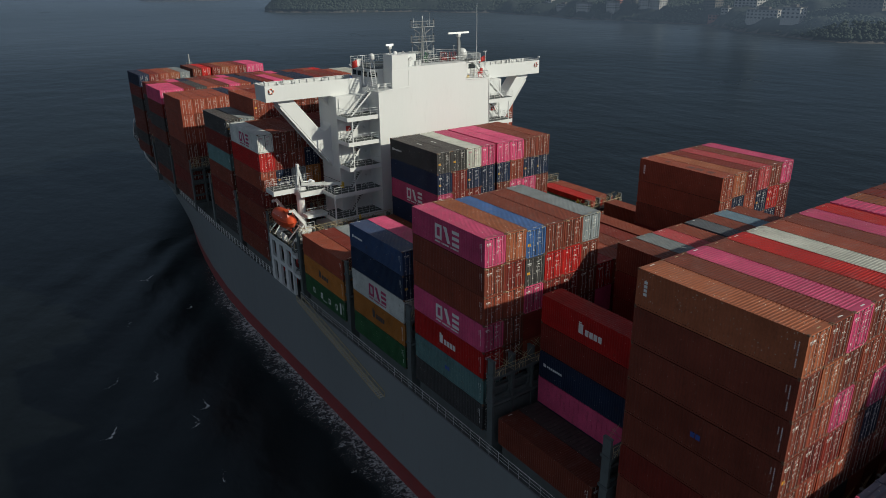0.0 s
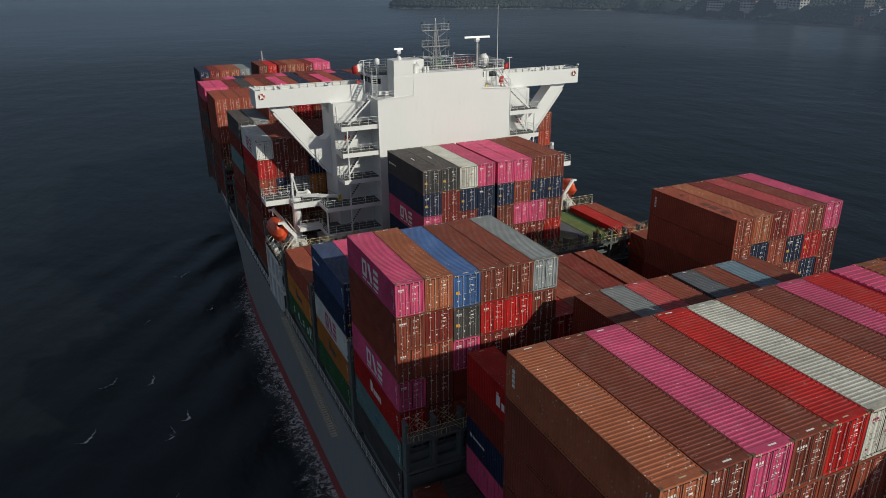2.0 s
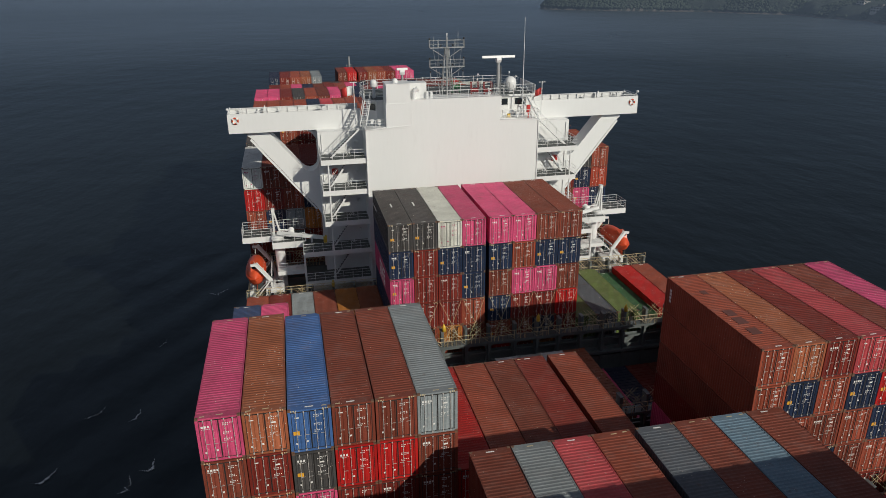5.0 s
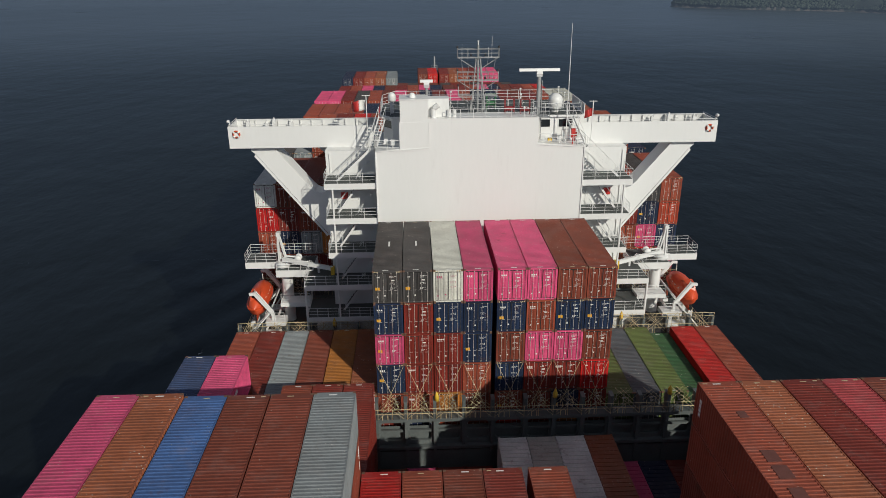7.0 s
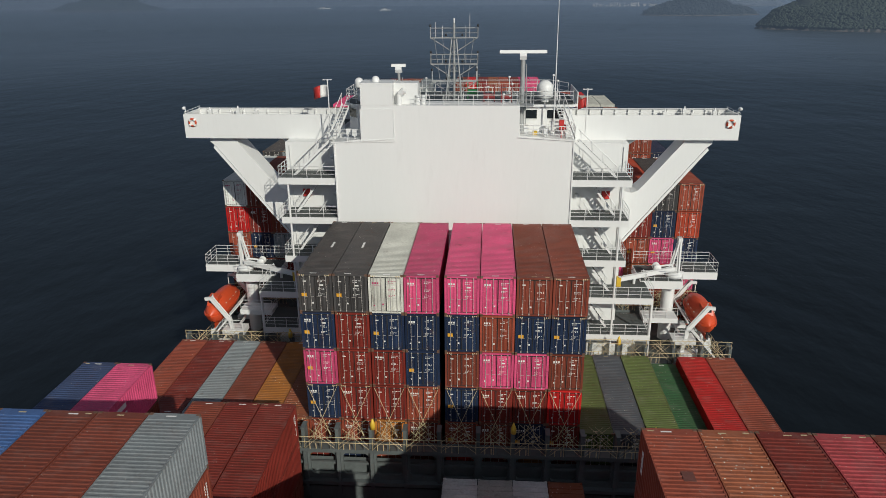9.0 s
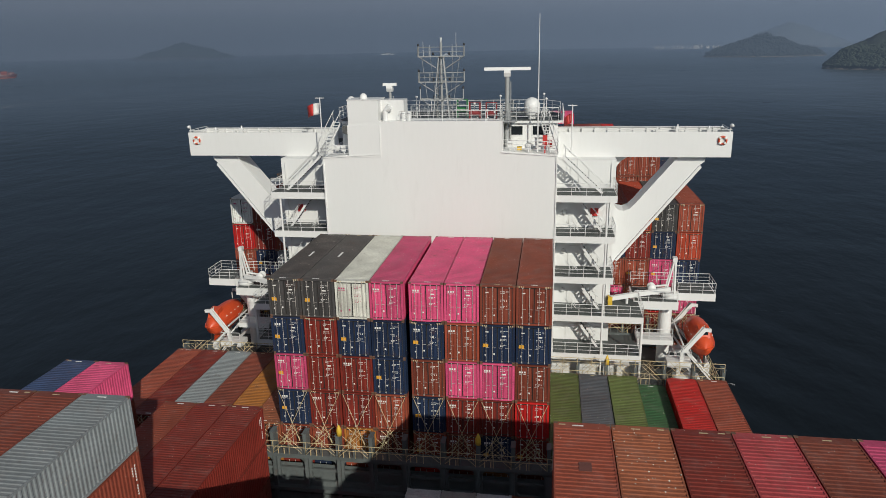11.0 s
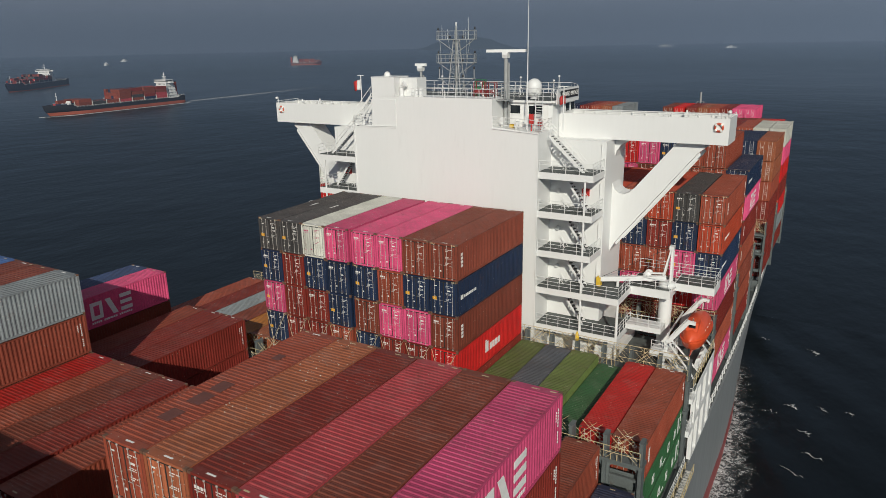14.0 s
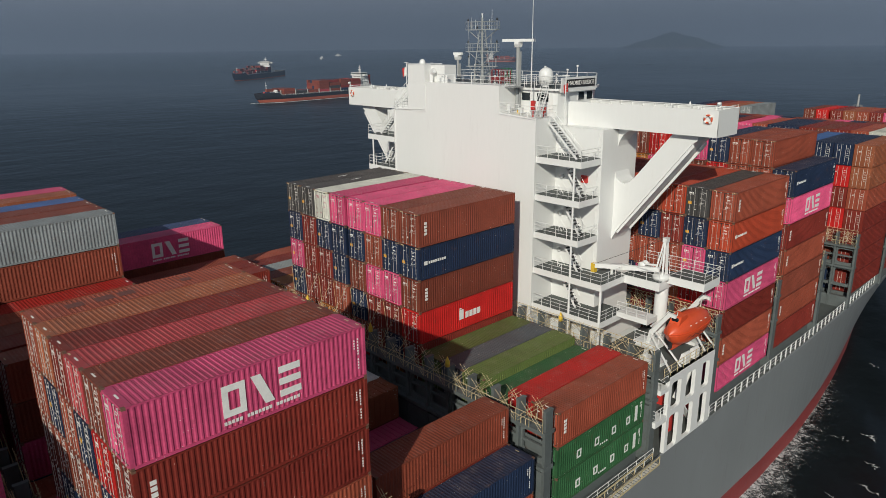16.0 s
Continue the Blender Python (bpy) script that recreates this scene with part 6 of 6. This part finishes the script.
for k in range(26):
    x, w, h = 560 + 14 * k + rng.uniform(-4, 4), rng.uniform(5, 11), rng.uniform(8, 22)
    if k % 7 != 4:
        mb.box(x, x + w, 4030, 4040, 0, h)
thing("distant_town", "pale row of buildings far off across the water", "town", mb, facade, kind="stuff")

# tree crowns that cover the near coast
wood_dice = random.Random(8)
ICO = [(0, 0, 1)] + [(0.894 * math.cos(q * 1.2566), 0.894 * math.sin(q * 1.2566), 0.447) for q in range(5)] + [(0.894 * math.cos(q * 1.2566 + 0.628), 0.894 * math.sin(q * 1.2566 + 0.628), -0.447) for q in range(5)] + [(0, 0, -1)]
ICO_F = [(0, q + 1, (q + 1) % 5 + 1) for q in range(5)] + [(q + 1, q + 6, (q + 1) % 5 + 1) for q in range(5)] + [((q + 1) % 5 + 1, q + 6, (q + 1) % 5 + 6) for q in range(5)] + [(11, (q + 1) % 5 + 6, q + 6) for q in range(5)]
crown_mat = material("tree_crown_leaves", (0.040, 0.056, 0.040), 0.95, 0, 0.3, 0.05, 0.4, 0.3)
isl = crown_mat.node_tree.nodes.new("ShaderNodeNewGeometry")
vary = crown_mat.node_tree.nodes.new("ShaderNodeMapRange")
vary.inputs["To Min"].default_value, vary.inputs["To Max"].default_value = 0.46, 0.54
crown_mat.node_tree.links.new(isl.outputs["Random Per Island"], vary.inputs["Value"])
crown_mat.node_tree.links.new(vary.outputs[0], crown_mat.node_tree.nodes["Hue/Saturation/Value"].inputs["Hue"])
mb = MB()
for k in range(56000):
    y = wood_dice.uniform(-250, 1420) if k < 42000 else wood_dice.uniform(1040, 1420)
    x = shore_x(y) + 5 + 230 * wood_dice.random() ** 1.4
    z = coast(x, y)
    if z < 1.5 or any(-12 < bx - x < 34 and abs(y - by + (bx - x) * 0.58) < bd / 2 + 3 for bx, by, bd in SITES):
        continue
    r = wood_dice.uniform(0.8, 2.1) if k < 42000 else wood_dice.uniform(1.6, 3.2)
    mb.add([(x + r * (p[0] + wood_dice.uniform(-0.3, 0.3)), y + r * (p[1] + wood_dice.uniform(-0.3, 0.3)), z + 1.5 + r * 0.8 * (p[2] + wood_dice.uniform(-0.3, 0.3))) for p in ICO], ICO_F, True)
isle_mb = MB()
land = isle(622, 2200, 172, 140, 60, -0.1)
for k in range(5000):
    x, y = wood_dice.uniform(440, 800), wood_dice.uniform(2060, 2340)
    z = land(x, y)
    if z < 4:
        continue
    z += 9 * noise.noise(Vector((x, y, 3)) / 60) + 6 * noise.noise(Vector((x, y, 9)) / 21) + 4.5 * noise.noise(Vector((x, y, 7)) / 11)
    r = wood_dice.uniform(1.8, 4.2)
    isle_mb.add([(x + r * (p[0] + wood_dice.uniform(-0.3, 0.3)), y + r * (p[1] + wood_dice.uniform(-0.3, 0.3)), z + 1.5 + r * (p[2] + wood_dice.uniform(-0.3, 0.3))) for p in ICO], ICO_F, True)
grove = new("tree_crowns", isle_mb.mesh("tree_crowns", blue_wood, fix=False))
grove.parent = bpy.data.objects["wooded_islet"]
tagged(grove, "dense dark tree crowns", kind="stuff")
crowns = new("tree_crowns", mb.mesh("tree_crowns", crown_mat, fix=False))
crowns.parent = bpy.data.objects["wooded_coast"]
tagged(crowns, "dense dark tree crowns", kind="stuff")


def cargo_ship(bow, stern, hull_col, label, house_frac, tones, tall, beam=20.0, deck=7.0, boot=1.5):
    """A small container ship between two points on the water: stepped house, forecastle, coamings and stacked boxes."""
    bow, stern = Vector((*bow, 0)), Vector((*stern, 0))
    L = (bow - stern).length
    way = (bow - stern).normalized()
    sh = thing("passing_container_ship", label, "ship", group="passing ships")
    sh.matrix_world = Matrix.Translation(stern) @ Vector((0, 1, 0)).rotation_difference(way).to_matrix().to_4x4()
    def hb(u, z):
        k = 1.0 if u < 0.76 else max(0.02, 1 - ((u - 0.76) / 0.24) ** (1.6 if z < 3 else 2.6))
        return beam / 2 * k * (0.8 if u < 0.02 else 1)
    def sheer(u):
        return 2.6 * max(0.0, min(1.0, (u - 0.86) / 0.02)) + 1.6 * max(0.0, min(1.0, (0.07 - u) / 0.02))
    st = [i / 50 for i in range(51)]
    def skin(levels, top):
        mb = MB()
        n = len(levels)
        for s in (-1, 1):
            v = [(s * hb(u, z), u * L + 5.0 * max(0, z) / deck * max(0, (u - 0.84) / 0.16), z + (sheer(u) if top and z == levels[-1] else 0)) for u in st for z in levels]
            mb.add(v, [(i * n + k, i * n + k + 1, (i + 1) * n + k + 1, (i + 1) * n + k) for i in range(50) for k in range(n - 1)], True)
        mb.add([(-hb(0, levels[0]), 0, levels[0]), (hb(0, levels[0]), 0, levels[0]), (hb(0, levels[-1]), 0, levels[-1] + (1.6 if top else 0)), (-hb(0, levels[-1]), 0, levels[-1] + (1.6 if top else 0))], [(0, 1, 2, 3)])
        return mb
    part("boot_topping", skin([-1, 0, boot], False), far_boot, sh, "orange-red boot topping")
    part("side_plating", skin([boot, 4.2, deck], True), hull_col, sh)
    dk = MB()
    for a, b in zip(st, st[1:]):
        za, zb = deck - 0.5 + sheer(a), deck - 0.5 + sheer(b)
        dk.add([(-hb(a, 9), a * L, za), (hb(a, 9), a * L, za), (hb(b, 9), b * L, zb), (-hb(b, 9), b * L, zb)], [(0, 1, 2, 3)])
    part("deck", dk, deck_paint, sh)
    rl = MB()
    for s in (-1, 1):
        rl.rail([(s * (hb(u, 9) - 0.2), u * L, deck + sheer(u)) for u in st[1:48:2]], 1.0, 2, 3.0, 0.06)
    part("deck_rail", rl, white_paint, sh, "white guard rail")
    hy = house_frac * L
    for k, (w, y0, y1) in enumerate(((0.42, -7, 5.5), (0.36, -6, 5), (0.33, -5.5, 5), (0.33, -5, 5), (0.30, -4.5, 4.8))):
        lev = part("house_level", MB().box(-beam * w, beam * w, hy + y0, hy + y1, deck - 0.5 + 2.8 * k, deck + 2.3 + 2.8 * k).box(-beam * w - 0.5, beam * w + 0.5, hy + y0 - 0.5, hy + y1 + 0.5, deck + 2.15 + 2.8 * k, deck + 2.3 + 2.8 * k), white_paint, sh)
        gl = MB()
        for q in range(-3, 4):
            gl.box(q * beam * w / 4 - 0.4, q * beam * w / 4 + 0.4, hy + y0 - 0.04, hy + y1 + 0.04, deck + 0.7 + 2.8 * k, deck + 1.5 + 2.8 * k)
        for q in range(3):
            yy = hy + y0 + (q + 0.5) * (y1 - y0) / 3
            gl.box(-beam * w - 0.04, beam * w + 0.04, yy - 0.4, yy + 0.4, deck + 0.7 + 2.8 * k, deck + 1.5 + 2.8 * k)
        tagged(part("porthole", gl, glass, lev, "dark windows"), kind="stuff")
    top = deck + 13.5
    part("bridge", MB().box(-beam * 0.34, beam * 0.34, hy - 3, hy + 5.2, top, top + 2.6).box(-beam * 0.5, beam * 0.5, hy - 1, hy + 3, top - 0.2, top + 1.1).box(-beam * 0.36, beam * 0.36, hy - 3.4, hy + 5.6, top + 2.6, top + 2.8), white_paint, sh)
    part("bridge_window", MB().box(-beam * 0.343, beam * 0.343, hy - 2.4, hy + 5.25, top + 1.2, top + 2.1), glass, sh, "dark window band")
    mm = MB().tube((0, hy, top + 2.8), (0, hy, top + 9.5), 0.45, 0.2, n=6).box(-2.2, 2.2, hy - 0.2, hy + 0.2, top + 5.4, top + 5.8).box(-1.4, 1.4, hy - 0.2, hy + 0.2, top + 7.4, top + 7.7)
    mm.tube((3.5, hy - 1, top + 2.8), (3.5, hy - 1, top + 6), 0.15, n=5).tube((-3.5, hy + 2, top + 2.8), (-3.5, hy + 2, top + 5), 0.15, n=5)
    part("mast", mm, white_paint, sh)
    part("funnel", MB().prism([(hy - 12, deck), (hy - 7.5, deck), (hy - 8, deck + 13), (hy - 11.5, deck + 13.6)], "x", -2.6, 2.6), vermil, sh, "red funnel")
    part("funnel_top", MB().box(-2.4, 2.4, hy - 11.3, hy - 8.2, deck + 13.2, deck + 14.4), black_paint, sh)
    part("foremast", MB().tube((0, L * 0.94, deck + 2), (0, L * 0.94, deck + 12), 0.35, 0.15, n=6).box(-1.2, 1.2, L * 0.94 - 0.15, L * 0.94 + 0.15, deck + 9, deck + 9.3), white_paint, sh)
    part("wave_breaker", MB().prism([(L * 0.885, deck + 2), (L * 0.905, deck + 2), (L * 0.885, deck + 5)], "x", -beam * 0.3, beam * 0.3), white_paint, sh)
    part("windlass", MB().tube((-3, L * 0.92, deck + 2.8), (3, L * 0.92, deck + 2.8), 0.7, n=8), mast_paint, sh)
    y = hy + 8
    k = 0
    boxes, pick = {}, random.Random(int(L))
    while y < L * 0.86:
        w = hb((y + 12) / L, 9) * 0.92
        part("coaming", MB().box(-w, w, y - 0.3, y + 12.3, deck - 0.5, deck + 0.6), frame_paint, sh)
        for s in (-1, 1):
            part("lashing_frame", MB().box(s * w - 0.3, s * w + 0.3, y - 0.8, y - 0.35, deck, deck + 4.2), steel, sh)
        t = tall[k % len(tall)]
        n = max(2, int(2 * w / 2.5))
        for i in range(n):
            high = max(0, t - (1 if pick.random() < 0.22 else 0))
            for tier in range(high):
                tone = tones[(k + (tier == 1 and k % 2)) % len(tones)] if pick.random() < 0.55 else pick.choice(tones)
                x0, z0 = -w + i * 2 * w / n, deck + 0.62 + tier * 2.66
                boxes.setdefault(tone, MB()).box(x0 + 0.05, x0 + 2 * w / n - 0.05, y, y + 12, z0, z0 + 2.58)
        y += 13.4
        k += 1
    for tone, mb in boxes.items():
        tagged(part("deck_cargo", mb, PAINT[tone], sh), kind="stuff")
    return sh


vermil = PAINT["vermilion"]
far_boot = material("orange_red_boot_topping", (0.34, 0.085, 0.05), 0.5, 0, 0.2, 0.15, 2, 0.01)
cargo_ship((-522.5, 284), (-534, 420), material("black_hull_paint", (0.016, 0.017, 0.022), 0.5, 0, 0.2, 0.1, 1, 0.01), "black-hulled small container ship under way with a bow wave", 0.11, ["coral", "navy", "maroon", "brown", "rust", "charcoal", "brown", "navy", "maroon"], [4, 4, 4, 4, 1, 1, 2, 2, 2], 21, 5.6, 2.5)
cargo_ship((-880, 448), (-975, 576), material("navy_hull_paint", (0.014, 0.018, 0.036), 0.5, 0, 0.2, 0.1, 1, 0.01), "dark blue container ship in the distance", 0.30, ["maroon", "navy", "rust", "charcoal", "red", "maroon"], [3, 3, 4, 3, 2, 2], 24, 8)
cargo_ship((-1150, 1366), (-1204, 1318), material("red_hull_paint", (0.10, 0.025, 0.022), 0.5, 0, 0.2, 0.1, 1, 0.01), "small red-hulled ship in the distance", 0.16, ["maroon", "brown", "rust"], [3, 3, 3, 2], 18, 6)
for x, y, l in ((-2300, 1640, 30), (-1900, 1290, 12), (-480, 3300, 44), (-900, 3900, 70)):
    bt = thing("distant_boat", "small white boat far off on the water", "boat", group="distant boats")
    part("hull", MB().prism([(x - l / 2, 0), (x + l / 2, 0), (x + l / 2 + 3, 4), (x - l / 2, 4)], "y", y - 4, y + 4), white_paint, bt)
    part("cabin", MB().box(x - l * 0.3, x + l * 0.2, y - 3, y + 3, 4, 7).box(x - l * 0.15, x + l * 0.08, y - 2, y + 2, 7, 9), white_paint, bt)
# bow wave and wakes of the passing ship
foam_strip("ship_wake", [(-519.0 + min(9.2, 1.15 * k) - 0.058 * (3.0 * k - 12), 276 + 3.0 * k, 1, 0, 6 if k < 8 else 3.6) for k in range(48)], "white bow wave along the passing ship", -0.5)
foam_strip("ship_wake", [(-520.5 + 0.5 * k, 274 + 1.2 * k, 1, -0.6, 4.5) for k in range(14)], "white bow wave under the passing ship's stem", -0.5)
foam_strip("ship_wake", [(-550 - 0.2 * k - 0.058 * 6.0 * k, 408 + 6.0 * k, 1, 0, 42 + k * 0.4) for k in range(90)], "pale wake trailing the passing ship", 0.27, 0.5, True)
foam_strip("ship_wake", [(-480 - 0.4 * 9.0 * k, 520 + 9.0 * k, 1, 0, 18) for k in range(80)], "faint old wake line on the water", 0.5)


# ---- haze over the horizon, imitated by glowing shells ----
def glowing_haze_ring(radius, top, glow, most):
    """A see-through glowing shell all round that imitates pale sea haze at the horizon, thinning upwards and downwards.
    """
    m = bpy.data.materials.new("painted_horizon_haze")
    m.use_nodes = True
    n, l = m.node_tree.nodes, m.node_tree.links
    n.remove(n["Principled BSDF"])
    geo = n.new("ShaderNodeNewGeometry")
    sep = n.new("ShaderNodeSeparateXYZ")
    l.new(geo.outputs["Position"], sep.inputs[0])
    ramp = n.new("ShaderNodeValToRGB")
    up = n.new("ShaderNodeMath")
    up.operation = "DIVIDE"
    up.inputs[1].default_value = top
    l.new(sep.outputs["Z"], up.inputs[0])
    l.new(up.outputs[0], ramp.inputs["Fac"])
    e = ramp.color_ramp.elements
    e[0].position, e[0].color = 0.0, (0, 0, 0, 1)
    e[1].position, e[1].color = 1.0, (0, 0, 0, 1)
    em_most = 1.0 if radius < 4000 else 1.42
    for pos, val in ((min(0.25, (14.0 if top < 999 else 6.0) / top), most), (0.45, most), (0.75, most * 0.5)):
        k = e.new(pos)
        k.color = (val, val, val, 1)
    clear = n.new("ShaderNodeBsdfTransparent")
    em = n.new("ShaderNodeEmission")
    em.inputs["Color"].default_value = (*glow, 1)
    # sunward brightening of the haze is put into the emission strength
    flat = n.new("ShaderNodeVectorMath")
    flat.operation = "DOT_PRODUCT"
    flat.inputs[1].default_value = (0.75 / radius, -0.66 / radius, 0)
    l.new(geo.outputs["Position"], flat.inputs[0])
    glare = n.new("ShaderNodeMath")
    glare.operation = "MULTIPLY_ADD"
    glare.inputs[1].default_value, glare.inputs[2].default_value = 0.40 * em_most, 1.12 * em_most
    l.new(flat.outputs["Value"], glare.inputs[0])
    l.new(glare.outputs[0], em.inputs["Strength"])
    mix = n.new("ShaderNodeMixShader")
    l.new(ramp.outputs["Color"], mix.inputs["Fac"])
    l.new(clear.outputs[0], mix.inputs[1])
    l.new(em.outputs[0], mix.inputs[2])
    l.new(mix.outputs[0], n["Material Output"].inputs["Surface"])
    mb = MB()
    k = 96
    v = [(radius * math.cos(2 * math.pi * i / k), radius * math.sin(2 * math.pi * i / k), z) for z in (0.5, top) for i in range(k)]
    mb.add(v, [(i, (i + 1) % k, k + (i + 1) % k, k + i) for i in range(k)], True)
    ob = thing("backdrop", "glowing pale grey shell imitating haze along the sea horizon", "haze", mb, m, kind="structure")
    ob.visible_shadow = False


# nested shells whiten what lies beyond; the outermost stands in for low sky
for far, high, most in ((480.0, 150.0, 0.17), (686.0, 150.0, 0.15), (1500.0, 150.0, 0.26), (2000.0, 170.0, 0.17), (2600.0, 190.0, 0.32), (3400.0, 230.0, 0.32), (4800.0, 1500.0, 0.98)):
    glowing_haze_ring(far, high, (0.110, 0.147, 0.203) if far < 4000 else (0.120, 0.146, 0.192), most)
